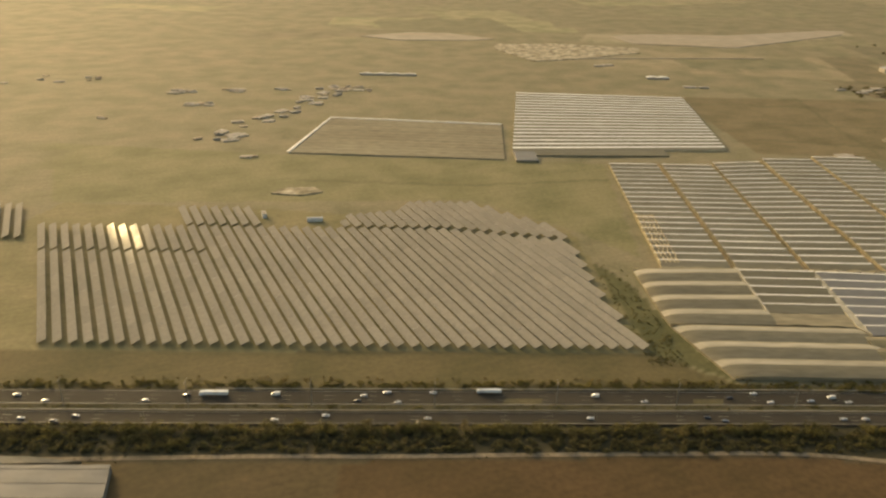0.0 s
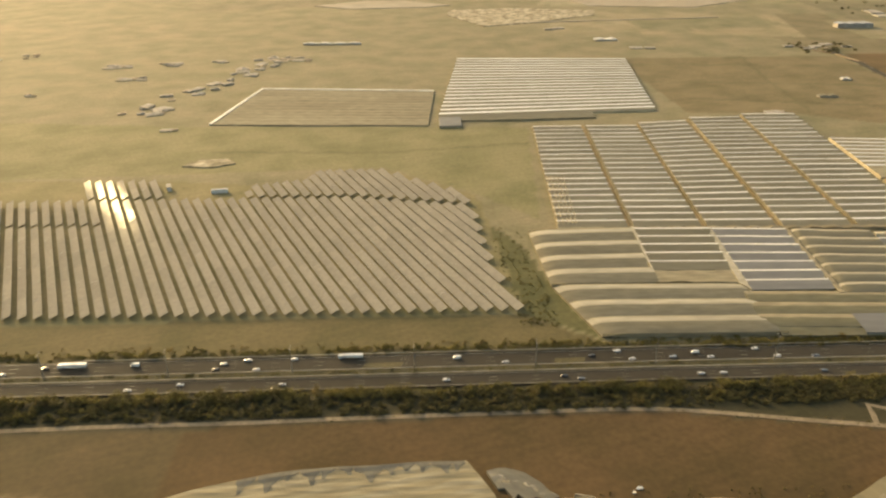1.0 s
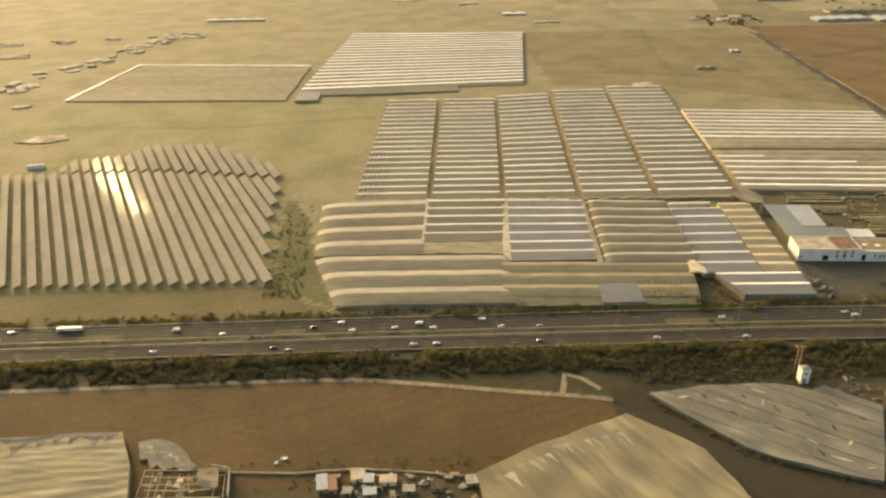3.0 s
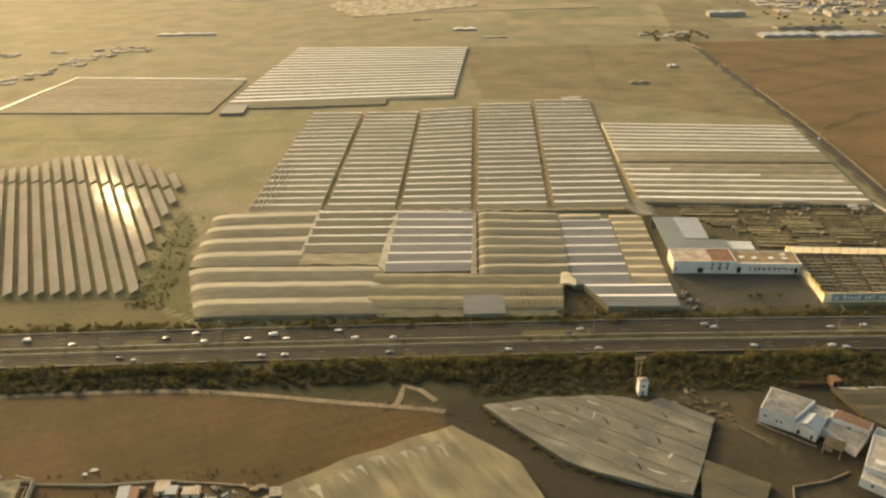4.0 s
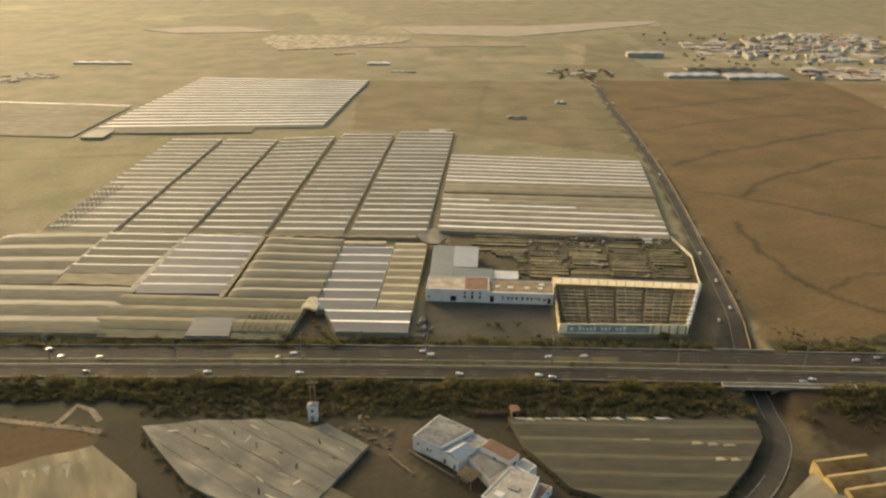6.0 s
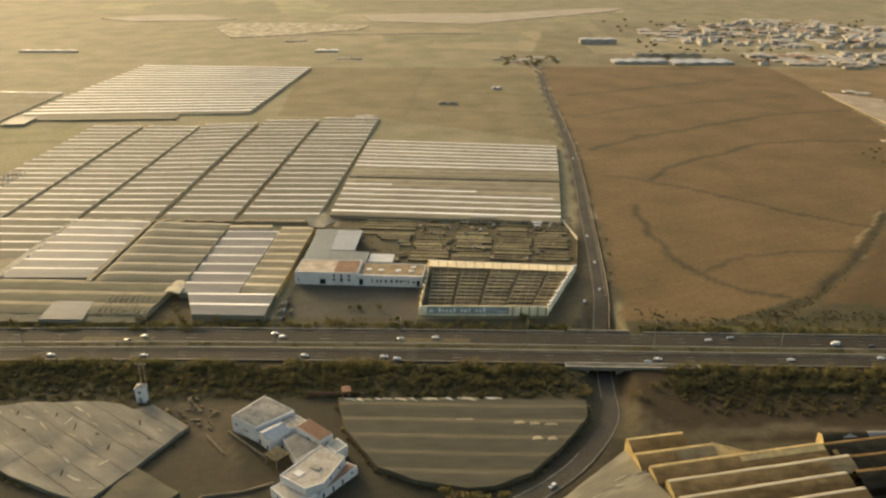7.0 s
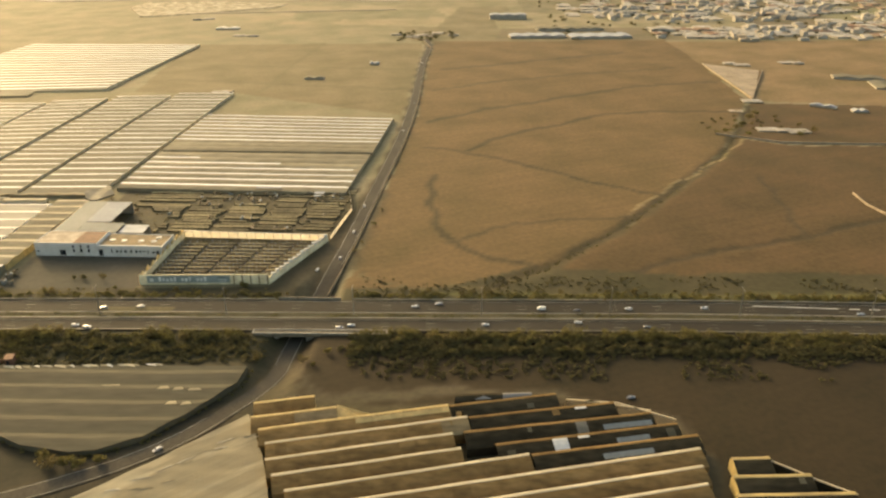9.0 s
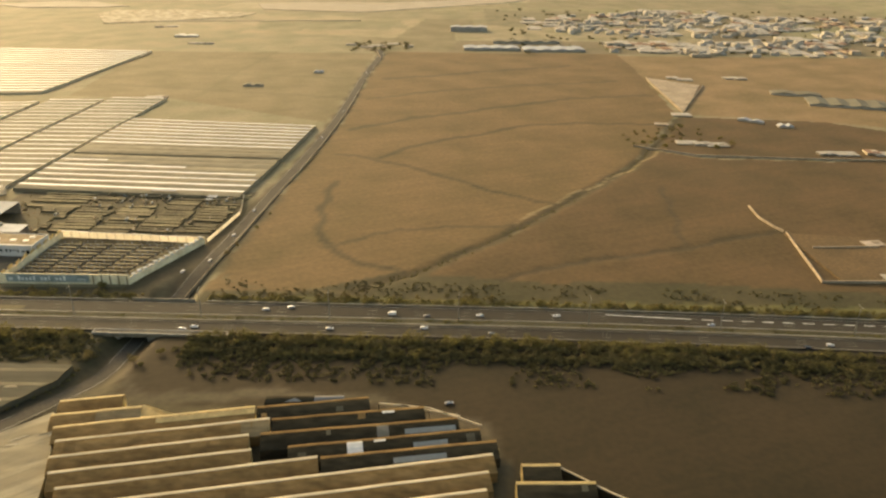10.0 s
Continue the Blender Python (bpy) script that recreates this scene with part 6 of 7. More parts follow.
for r in range(15):
    y0 = 216.6 + 2.35 * r
    for c in range(5):
        x0 = 240.5 + 13.2 * c + 0.12 * (y0 - 216)
        x1 = x0 + 12.0
        if c == 0 and y0 < 233:
            x0 = 250.5
        if x1 - x0 < 2 or (y0 > 236 and c in (1, 2)) and rngy.random() < 0.55:
            continue
        if y0 > 236 and c == 0:
            x0 -= 7
        x1 -= rngy.choice((0, 0, 0.8, 1.5, 3.0))
        x0 += rngy.choice((0, 0, 0, 0.7, 1.6))
        if rngy.random() < 0.06:
            continue
        bed = thing("plant_bed", ((x0 + x1) / 2, y0, 0), "long low nursery bed of dry soil and plants", "plant bed", "yard beds")
        wide, lean = rngy.uniform(1.5, 2.15), -4 + rngy.uniform(-1.2, 1.2)
        part("bed", *box(((x0 + x1) / 2, y0, -0.6), (x1 - x0, wide, 0.6 + rngy.uniform(0, 0.25)), lean, 0.05), BEDS, bed)
        part("edging", *box(((x0 + x1) / 2, y0 - wide / 2, -0.6), (x1 - x0, 0.1, 0.74), lean), BEDS, bed)
for k in range(84):
    x, y = (rngy.uniform(256, 306), rngy.uniform(236, 249.5)) if k % 3 else (rngy.uniform(236, 303), rngy.uniform(215, 250))
    if k > 70:
        x, y = rngy.uniform(219, 223), rngy.uniform(178, 193)
    w, d, h = rngy.uniform(0.5, 1.7), rngy.uniform(0.4, 1.0), rngy.uniform(0.2, 0.7)
    heap = thing("crate_heap", (x, y, 0), "heap of weathered crates and rubbish in the yard", "crate heap", "yard rubbish")
    tu = rngy.uniform(0, 180)
    part("crate", *box((x, y, -0.5), (w, d, h + 0.5), tu, 0.06), rngy.choice([RUBBLE, WOOD, WOOD, SHEET, BEDS]), heap)
    part("crate", *box((x + 0.4, y + 0.3, h - 0.02), (w * 0.6, d * 0.6, 0.35), tu + 30, 0.05), rngy.choice([RUBBLE, SHEET_PALE, WOOD, BEDS]), heap)
for x, y, w, d in ((279, 249.2, 9, 1.4), (297.2, 243.6, 3.4, 2.2), (296.8, 240.8, 2.4, 1.2)):
    can = thing("canopy", (x, y, 0), "white sheet-metal canopy on posts in the yard", "canopy", "yard canopies")
    part("roof", *box((x, y, 1.6), (w, d, 0.12), -4), SHEET_PALE, can)
    for sx in (-0.45, 0.45):
        part("post", *box((x + sx * w, y, -0.6), (0.12, 0.12, 2.2)), STEEL, can)

side = thing("yard_fence", (307, 230, 0), "pale sheet fence along the yard beside the road", "fence")
line_ = along([(304.8, 208.6), (309.2, 232), (306.6, 249)], 4.6)
for p, q in zip(line_, line_[1:]):
    part("sheet_panel", [(*p, -0.6), (*q, -0.6), (*q, 0.95), (*p, 0.95)], [(0, 1, 2, 3)], FENCE_FILM, side, "translucent pale fence sheet")
    part("post", *box((*p, -0.6), (0.12, 0.12, 1.65)), WOOD, side)


# ---- vehicles and street lamps ----
def tube(c, r, w, n=12):
    """A wheel's cylinder about the y axis, with a bevelled rim."""
    v, f = [], []
    for dy, k in ((-w / 2, 0.82), (-w / 2 + 0.03, 1), (w / 2 - 0.03, 1), (w / 2, 0.82)):
        v += [(c[0] + r * k * math.cos(2 * math.pi * i / n), c[1] + dy, c[2] + r * k * math.sin(2 * math.pi * i / n)) for i in range(n)]
    for q in range(3):
        f += [(q * n + i, q * n + n + i, q * n + n + (i + 1) % n, q * n + (i + 1) % n) for i in range(n)]
    return v, f + [tuple(range(n)), tuple(range(4 * n - 1, 3 * n - 1, -1))]


def loft(stations):
    """A body through stations (x, half width below, half width above, z below, z above), rounded at its shoulders."""
    v, f = [], []
    for x, w0, w1, z0, z1 in stations:
        zs = z1 - 0.25 * (z1 - z0)
        v += [(x, -w0, z0), (x, w0, z0), (x, w0, zs), (x, w1, z1), (x, -w1, z1), (x, -w0, zs)]
    n = len(stations)
    for k in range(n - 1):
        a = 6 * k
        f += [(a + i, a + (i + 1) % 6, a + 6 + (i + 1) % 6, a + 6 + i) for i in range(6)]
    return v, f + [(5, 4, 3, 2, 1, 0), tuple(range(6 * (n - 1), 6 * n))]


def add_wheels(ob, xs, r, half):
    for x in xs:
        for y in (-half, half):
            w = part("wheel", *tube((x, y, r), r, 0.14), RUBBER, ob)
            part("rim", *tube((x, y * 1.04, r), r * 0.6, 0.12, 8), STEEL, w)


def make_car(paint, word, kind):
    """A car, or a van, that heads along +x and stands on z = 0."""
    ob = thing("van" if kind == "van" else "car", (0, 0, 0), word + (" panel van" if kind == "van" else " passenger car") + " driving on the asphalt road", "van" if kind == "van" else "car", "motorway traffic")
    if kind == "van":
        part("body", *loft([(-1.32, 0.46, 0.42, 0.16, 1.02), (-1.28, 0.5, 0.45, 0.13, 1.08), (0.55, 0.5, 0.45, 0.13, 1.08), (0.92, 0.5, 0.42, 0.13, 0.72), (1.25, 0.48, 0.42, 0.14, 0.55), (1.32, 0.42, 0.38, 0.2, 0.45)]), paint, ob)
        part("windscreen", *loft([(0.60, 0.44, 0.40, 0.70, 1.02), (0.96, 0.44, 0.40, 0.66, 0.72)]), GLASS_DARK, ob)
        part("side_window", *box((0.35, 0, 0.68), (0.4, 1.02, 0.26)), GLASS_DARK, ob)
    else:
        part("body", *loft([(-1.18, 0.38, 0.34, 0.2, 0.48), (-1.12, 0.45, 0.4, 0.13, 0.53), (-0.5, 0.47, 0.42, 0.11, 0.52), (0.5, 0.47, 0.42, 0.11, 0.50), (1.05, 0.45, 0.4, 0.12, 0.43), (1.18, 0.38, 0.34, 0.17, 0.36)]), paint, ob)
        part("glazing", *loft([(-1.0, 0.40, 0.36, 0.44, 0.53), (-0.76, 0.41, 0.35, 0.44, 0.665), (0.2, 0.41, 0.35, 0.44, 0.67), (0.62, 0.41, 0.38, 0.44, 0.52)]), GLASS_DARK, ob)
        part("roof", *loft([(-0.80, 0.37, 0.34, 0.655, 0.685), (-0.6, 0.38, 0.35, 0.66, 0.70), (0.15, 0.38, 0.35, 0.66, 0.70), (0.27, 0.37, 0.34, 0.655, 0.68)]), paint, ob)
    for y in (-0.32, 0.32):
        part("headlight", *box((1.15 if kind == "car" else 1.28, y, 0.34), (0.1, 0.16, 0.08)), PAINT, ob)
        part("tail_light", *box((-1.15 if kind == "car" else -1.3, y, 0.38), (0.08, 0.12, 0.08)), RUST, ob)
    add_wheels(ob, (-0.72, 0.74), 0.17, 0.42)
    return ob


def make_truck(paint, word):
    ob = thing("truck", (0, 0, 0), word + " articulated lorry driving on the motorway", "truck", "motorway traffic")
    part("trailer", *box((-0.9, 0, 0.5), (7.0, 1.2, 1.1), 0, 0.06), paint, ob)
    part("chassis", *box((-0.4, 0, 0.34), (8.0, 0.8, 0.16)), RUBBER, ob)
    part("cab", *loft([(2.75, 0.56, 0.52, 0.3, 1.35), (2.85, 0.6, 0.56, 0.24, 1.45), (3.75, 0.6, 0.54, 0.24, 1.4), (4.0, 0.56, 0.5, 0.26, 1.0)]), paint, ob)
    part("windscreen", *loft([(3.80, 0.52, 0.48, 0.85, 1.32), (3.99, 0.52, 0.46, 0.85, 0.98)]), GLASS_DARK, ob)
    add_wheels(ob, (-3.6, -2.9, -2.2, 2.4, 3.4), 0.26, 0.52)
    return ob


WORDS = ("white", "silver", "grey", "black", "red", "blue")
PROTO = {}


def put(kind, colour, x, y, heading, z=0.0):
    m = pose(x, y, z, 0, 0, heading) @ Matrix.Diagonal((0.88, 0.88, 0.85, 1))
    key = (kind, colour)
    if key not in PROTO:
        PROTO[key] = make_truck(CAR_PAINTS[colour], WORDS[colour]) if kind == "truck" else make_car(CAR_PAINTS[colour], WORDS[colour], kind)
        PROTO[key].matrix_basis = m
    else:
        copy_thing(PROTO[key], m)


def road_heading(x):
    return math.degrees(math.atan2(median_y(x + 5) - median_y(x - 5), 10))


FAR_LANES = "-105.4c0 -97c0 -71.8c0 -62c3 -55.2t0 -39v0 -16c0 -17.5c3 -10c1 -7c0 2.2c0 16.8t0 45v0 57.6c0 80.7c3 87.9c0 91c0 102c1 108.3v0 125c0 112c0 129.6c0 139.6c2 188c0 184.5c3 223c0 253c1 262c0 221c1 337c1 362.4v0 371c3 331c0 384c0 403c0 440c1"
FAR_Y = (167.9, 165.4, 166, 168.4, 168.7, 169, 168.9, 166.5, 170.3, 166, 170.5, 170.8, 169.6, 167.2, 169.4, 171.4, 167.5, 168.2, 169.9, 171.2, 167.8, 167.6, 167.2, 169.3, 167.4, 168.9, 167.7, 168.2, 170.4, 167.6, 164.5, 163.4, 166.5, 164, 164, 160)
for word, y in zip(FAR_LANES.split(), FAR_Y):
    x = float(word[:-2])
    put({"c": "car", "v": "van", "t": "truck"}[word[-2]], int(word[-1]), x, y, 180 + road_heading(x))
NEAR_LANES = ((-99.6, 157.9, 0), (-91.2, 157.0, 2), (-86.6, 159, 1), (-37.3, 158.1, 0), (-24.8, 160, 0), (0.8, 159.2, 0), (-0.9, 157.4, 3), (41.9, 159.8, 0), (71.9, 160.5, 3), (76, 159.2, 2), (106.9, 160.4, 0), (112.7, 160.5, 0), (138.8, 160.6, 2),
              (168.4, 160.5, 0), (191, 160.1, 0), (249.4, 159.2, 0), (252.6, 158.3, 1), (230, 159.8, 0), (313.2, 156.5, 1), (315.8, 157.6, 0), (348, 157.1, 0), (370.4, 157.7, 0), (386.4, 155, 2), (464.7, 150.9, 0), (459, 149.8, 3))
for x, y, c in NEAR_LANES:
    put("car", c, x, y, road_heading(x))
for x, y, c in ((312.4, 235.2, 0), (310.8, 214, 0), (308.6, 195.4, 1), (322.6, 323.6, 0), (326.6, 372, 1), (329.6, 470, 0), (283.2, 113.2, 0)):
    put("car", c, x + 0.6, y, 84 if y > 140 else 225, road_z(x, y))
for x, y, c, h in ((376, 127.8, 2, 15), (303.6, 188.5, 0, 80), (208, 105.6, 4, 30)):
    put("car", c, x, y, h, float(ground_z(np.float64(x), np.float64(y))) + 0.02)


def street_lamp(x, y):
    ob = thing("street_lamp", (x, y, 0), "tall grey steel street lamp with two arms", "street lamp", "motorway lamps")
    part("pole", *join(tube_up((x, y, -0.4), 0.14, 0.07, 8.0)), STEEL, ob)
    for s in (-1, 1):
        arm = part("arm", *ribbon([(x, y), (x, y + s * 1.0)], 0.04, 0.04, lambda a, b: 7.55 + 0.06 * abs(b - y), 0.06), STEEL, ob)
        part("lamp_head", *box((x, y + s * 1.05, 7.6), (0.16, 0.36, 0.08), 0, 0.03), STEEL, arm)
    return ob


def tube_up(c, r0, r1, h, n=8):
    v = [(c[0] + r * math.cos(2 * math.pi * i / n), c[1] + r * math.sin(2 * math.pi * i / n), c[2] + z) for r, z in ((r0, 0), (r1, h)) for i in range(n)]
    return v, [(i, (i + 1) % n, n + (i + 1) % n, n + i) for i in range(n)] + [tuple(range(n, 2 * n))]


for k in range(-6, 14):
    x = 65.2 + 31.35 * k
    street_lamp(x, median_y(x) + 0.5)


# ---- shrubs and hedges: crowns of many small leaves ----
def leaves(rng, c, size, count, leaf):
    """Leaf quads on several lobes of a crown about c."""
    lobes = rng.normal(0, 0.42, (7, 3)) * (1, 1, 0.5)
    pick = lobes[rng.integers(0, 7, count)]
    d = rng.normal(0, 1, (count, 3))
    d /= np.linalg.norm(d, axis=1)[:, None]
    p = pick + d * rng.uniform(0.25, 0.62, count)[:, None]
    p[:, 2] = np.abs(p[:, 2] + 0.25)
    p = p * np.array(size) * 0.5 * (1, 1, 1.4) + np.array(c)
    a, b = rng.normal(0, 1, (count, 3)), rng.normal(0, 1, (count, 3))
    a /= np.linalg.norm(a, axis=1)[:, None]
    b -= (a * b).sum(1)[:, None] * a
    b /= np.linalg.norm(b, axis=1)[:, None]
    s = leaf * rng.uniform(0.6, 1.3, count)[:, None]
    return np.stack([p - a * s, p + b * s * 0.6, p + a * s, p - b * s * 0.6], 1).reshape(-1, 3)


def leaf_mesh(name, v, mat):
    n = len(v) // 4
    me = bpy.data.meshes.new(name)
    me.vertices.add(len(v))
    me.vertices.foreach_set("co", v.astype(np.float32).ravel())
    me.loops.add(4 * n)
    me.loops.foreach_set("vertex_index", np.arange(4 * n, dtype=np.int32))
    me.polygons.add(n)
    me.polygons.foreach_set("loop_start", np.arange(0, 4 * n, 4, dtype=np.int32))
    me.materials.append(mat)
    me.update(calc_edges=True)
    return me


plant_rng = np.random.default_rng(11)
SHRUBS = []
for k in range(5):
    h = (1.6, 2.0, 1.3, 2.4, 1.8)[k]
    SHRUBS.append((h, leaf_mesh("crown", leaves(plant_rng, (0, 0, 0.35 * h), (h * 1.15, h * 1.1, h * 0.9), 380, 0.15), LEAF if k % 2 == 0 else LEAF_DRY)))
TRUNK = mesh_of("trunk", *join(tube_up((0, 0, -0.5), 0.12, 0.06, 1.3), tube_up((0.1, 0.05, 0.2), 0.06, 0.03, 0.8)), BARK)


def shrub(x, y, kind, scale, group):
    z = float(ground_z(np.float64(x), np.float64(y)))
    ob = thing("shrub", (x, y, z), "bushy olive-green shrub with dry leaves" if kind % 2 == 0 else "brownish dry shrub with loose leaves", "shrub", group)
    ob.scale = (scale,) * 3
    ob.rotation_euler = (0, 0, kind * 1.3 + x)
    for name, me in (("trunk", TRUNK), ("crown", SHRUBS[kind % 5][1])):
        q = new(name, me)
        q.parent = ob


spots = random.Random(21)
for k in range(150):  # shrubs of the near verge, in front of the hedge
    x = -150 + 4.1 * k + spots.uniform(-2, 2)
    if 291 < x < 317 or x > 455:
        continue
    shrub(x, median_y(x) - spots.uniform(8.2, 12.0), spots.randrange(5), spots.uniform(0.6, 1.25), "near verge shrubs")
for k in range(95):
    x = -60 + 6.2 * k + spots.uniform(-3, 3)
    if 298 < x < 314 or x > 500:
        continue
    shrub(x, median_y(x) + spots.uniform(9.4, 12.5), spots.randrange(5), spots.uniform(0.45, 0.95), "far verge shrubs")
for x, y, s in ((135.4, 186.9, 0.9), (285.4, 178.6, 1.35), (241, 184.7, 1.0), (246.5, 184.1, 0.8), (238.6, 184.4, 0.7), (268, 109.4, 1.5), (271, 109.2, 1.3), (264, 110.6, 1.4), (274, 110.2, 1.2), (266, 108.4, 1.3), (306.5, 143, 0.9), (309, 141, 0.7), (296, 144, 0.9), (311.5, 146, 1.0),
                (313, 200, 0.6), (314.5, 206, 0.6), (317, 220, 0.7), (319, 232, 0.6), (252, 178.2, 0.7), (192, 182, 0.9), (190.6, 185.6, 0.8), (194.5, 178.6, 0.9), (462, 318, 1.3), (468, 322, 1.4), (474, 330, 1.5), (480, 338, 1.4), (486, 346, 1.3), (470, 312, 1.2), (492, 312, 1.3), (500, 316, 1.3)):
    shrub(x, y, spots.randrange(5), s, "scattered shrubs")


def thicket(name, label, count, where, size, leaf, per, mat):
    """Bushes that nobody could count, as one thicket."""
    vs = []
    for _ in range(count):
        x, y = where()
        z = float(ground_z(np.float64(x), np.float64(y)))
        s = size * plant_rng.uniform(0.55, 1.35)
        vs.append(leaves(plant_rng, (x, y, z + 0.2 * s), (s * 1.3, s, s * 0.8), per, leaf))
    tagged(new(name, leaf_mesh(name, np.concatenate(vs), mat)), label, "hedge" if "hedge" in name else "scrub", kind="stuff")


U = plant_rng.uniform


def verge(lo, hi, a, b, gaps=()):
    def pick():
        while True:
            x = U(lo, hi)
            if not any(g0 < x < g1 for g0, g1 in gaps):
                return x, median_y(x) + U(a, b)
    return pick


def clumped(pick, scale, limit):
    """Keeps the places that lie in the clumps of a slow noise."""
    def choose():
        while True:
            x, y = pick()
            if noise.noise(Vector((x * scale, y * scale * 2, 3.3))) > limit:
                return x, y
    return choose


BRIDGE_GAP = ((293, 316),)
thicket("hedge", "tall olive-green bushes along the motorway's verge", 760, clumped(verge(-230, 470, -10.8, -7.9, BRIDGE_GAP), 0.05, -0.3), 2.3, 0.19, 150, LEAF)
# the shaded front of the hedge is put into the dark leaf colour
thicket("hedge", "low thicket coloured dark for the shade of the verge bushes", 2300, verge(-230, 320, -17.5, -9.0, BRIDGE_GAP), 1.3, 0.23, 75, LEAF_DARK)
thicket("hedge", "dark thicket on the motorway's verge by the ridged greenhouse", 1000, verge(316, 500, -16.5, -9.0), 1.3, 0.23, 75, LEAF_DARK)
thicket("hedge", "olive bushes scattered in the verge thicket", 190, clumped(verge(-230, 470, -16.5, -10.0, BRIDGE_GAP), 0.06, 0.02), 1.9, 0.18, 130, LEAF)
thicket("hedge", "dry brown bushes mixed along the motorway verge", 200, clumped(verge(-230, 470, -16.5, -8.2, BRIDGE_GAP), 0.07, 0.0), 1.4, 0.16, 130, LEAF_DRY)
thicket("hedge", "low hedge along the motorway's far verge", 1150, verge(-200, 560, 8.8, 11.8, ((296, 315),)), 1.35, 0.15, 120, LEAF)
thicket("hedge", "dry grass tufts along the motorway's far verge", 420, verge(-200, 560, 8.8, 14.5, ((296, 315),)), 0.8, 0.13, 60, LEAF_DRY)
thicket("hedge", "sunlit bushes between the motorway and a net house", 150, lambda: (U(112, 200), U(172.6, 175.2)), 1.5, 0.15, 120, LEAF)
thicket("median_scrub", "small dry bushes on the median strip", 950, clumped(verge(-200, 540, -0.8, 1.0), 0.15, -0.2), 0.9, 0.13, 60, LEAF)
thicket("scrub", "olive scrub beside the solar field", 230, lambda: (lambda k: (lerp((66, 188), (62, 250), k)[0] + U(-2, 9), lerp((66, 188), (62, 250), k)[1] + U(-4, 4)))(U(0, 1) ** 2), 0.6, 0.13, 40, LEAF)
thicket("scrub", "dry scrub at the foot of the ploughed field", 620, clumped(lambda: (lambda x: (x, median_y(x) + U(10, 22)))(U(316, 500)), 0.08, -0.1), 0.6, 0.14, 36, LEAF_DARK)
def on_line(line, wide):
    def pick():
        k, u = int(U(0, len(line) - 1)), U(0, 1)
        x, y = lerp(line[k], line[k + 1], u)
        return x + U(-wide, wide), y + U(-wide, wide)
    return pick


thicket("scrub", "green scrub along the ditch", 150, on_line(DITCH, 1.5), 0.4, 0.11, 40, LEAF)
thicket("scrub", "dry tufts between the nursery beds", 420, lambda: (lambda u, w: lerp(lerp((258.5, 182), (291, 181.4), u), lerp((261, 211), (302.5, 207), u), w))(U(0, 1), U(0, 1)), 0.5, 0.09, 26, LEAF)
thicket("scrub", "dry plants on the beds of the yard", 1000, lambda: (U(233, 306), U(214, 250)), 0.5, 0.09, 26, LEAF_DRY)
thicket("scrub", "dark scrub around the grey net", 170, on_line(grey_poly + grey_poly[:1], 1.3), 0.8, 0.13, 70, LEAF)
thicket("scrub", "scrub along the dark net's edge", 130, on_line(field_poly + field_poly[:1], 1.0), 0.7, 0.13, 60, LEAF)
thicket("scrub", "low weeds along the field path", 150, on_line(TRACK, 1.8), 0.4, 0.09, 30, LEAF_DRY)
thicket("scrub", "low scrub and rubble around the farmhouse", 110, lambda: (U(203, 246), U(143, 152)), 1.0, 0.13, 80, LEAF)
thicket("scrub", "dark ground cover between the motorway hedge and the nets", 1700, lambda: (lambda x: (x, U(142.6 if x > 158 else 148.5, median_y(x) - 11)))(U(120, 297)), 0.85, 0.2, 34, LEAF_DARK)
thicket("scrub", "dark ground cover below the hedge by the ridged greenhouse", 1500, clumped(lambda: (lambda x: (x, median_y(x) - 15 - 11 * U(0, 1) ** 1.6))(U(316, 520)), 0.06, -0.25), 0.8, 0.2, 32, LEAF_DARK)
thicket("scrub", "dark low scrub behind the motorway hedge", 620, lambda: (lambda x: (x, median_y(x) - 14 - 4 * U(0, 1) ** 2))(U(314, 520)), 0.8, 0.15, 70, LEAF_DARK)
thicket("scrub", "dry weeds on the lower field", 110, lambda: (U(70, 150), U(112, 120)), 0.5, 0.1, 50, LEAF_DRY)
thicket("scrub", "trees around the country houses", 26, lambda: (U(455, 500), U(312, 345)), 1.3, 0.2, 90, LEAF)
thicket("scrub", "dark trees between the town's houses", 260, lambda: (U(430, 900), U(538, 800)), 2.6, 0.5, 60, LEAF_DARK)
thicket("scrub", "trees round the houses at the side road's end", 34, lambda: (U(312, 352), U(545, 585)), 2.2, 0.35, 80, LEAF_DARK)
stones = random.Random(3)
for k in range(44):
    x, y = (stones.uniform(203, 216), stones.uniform(131, 143)) if k < 44 else (stones.uniform(78, 84), stones.uniform(118, 123))
    if x + y > 352 and k < 44:
        continue
    s = stones.uniform(0.15, 0.5)
    r = thing("rubble_heap", (x, y, 0), "heap of broken stone and planks on bare soil", "rubble", "rubble beside the grey net")
    part("stone", *box((x, y, -0.6), (s * 1.6, s, 0.5 + s * 0.3), stones.uniform(0, 180), 0.1), RUBBLE, r)
    part("plank", *box((x + 0.4, y - 0.3, -0.2), (s * 2.2, 0.16, 0.35), stones.uniform(0, 180)), WOOD, r)


# ---- far plots, country houses and the town ----
def flat_patch(label, poly, mat, z=0.12, name="field_patch"):
    v, f = prism(ccw(poly), -1.5, z)
    whole(name, v, f, mat, label, "field patch", kind="structure")


flat_patch("pale sandy dry river bed", [(188, 828), (234, 849), (325, 852), (452, 905), (478, 906), (462, 876), (384, 822), (300, 766), (202, 783)], SAND)
flat_patch("pale sandy bank of the dry river", [(-70, 800), (-20, 832), (20, 830), (66, 797), (40, 784), (-33, 777)], SAND)
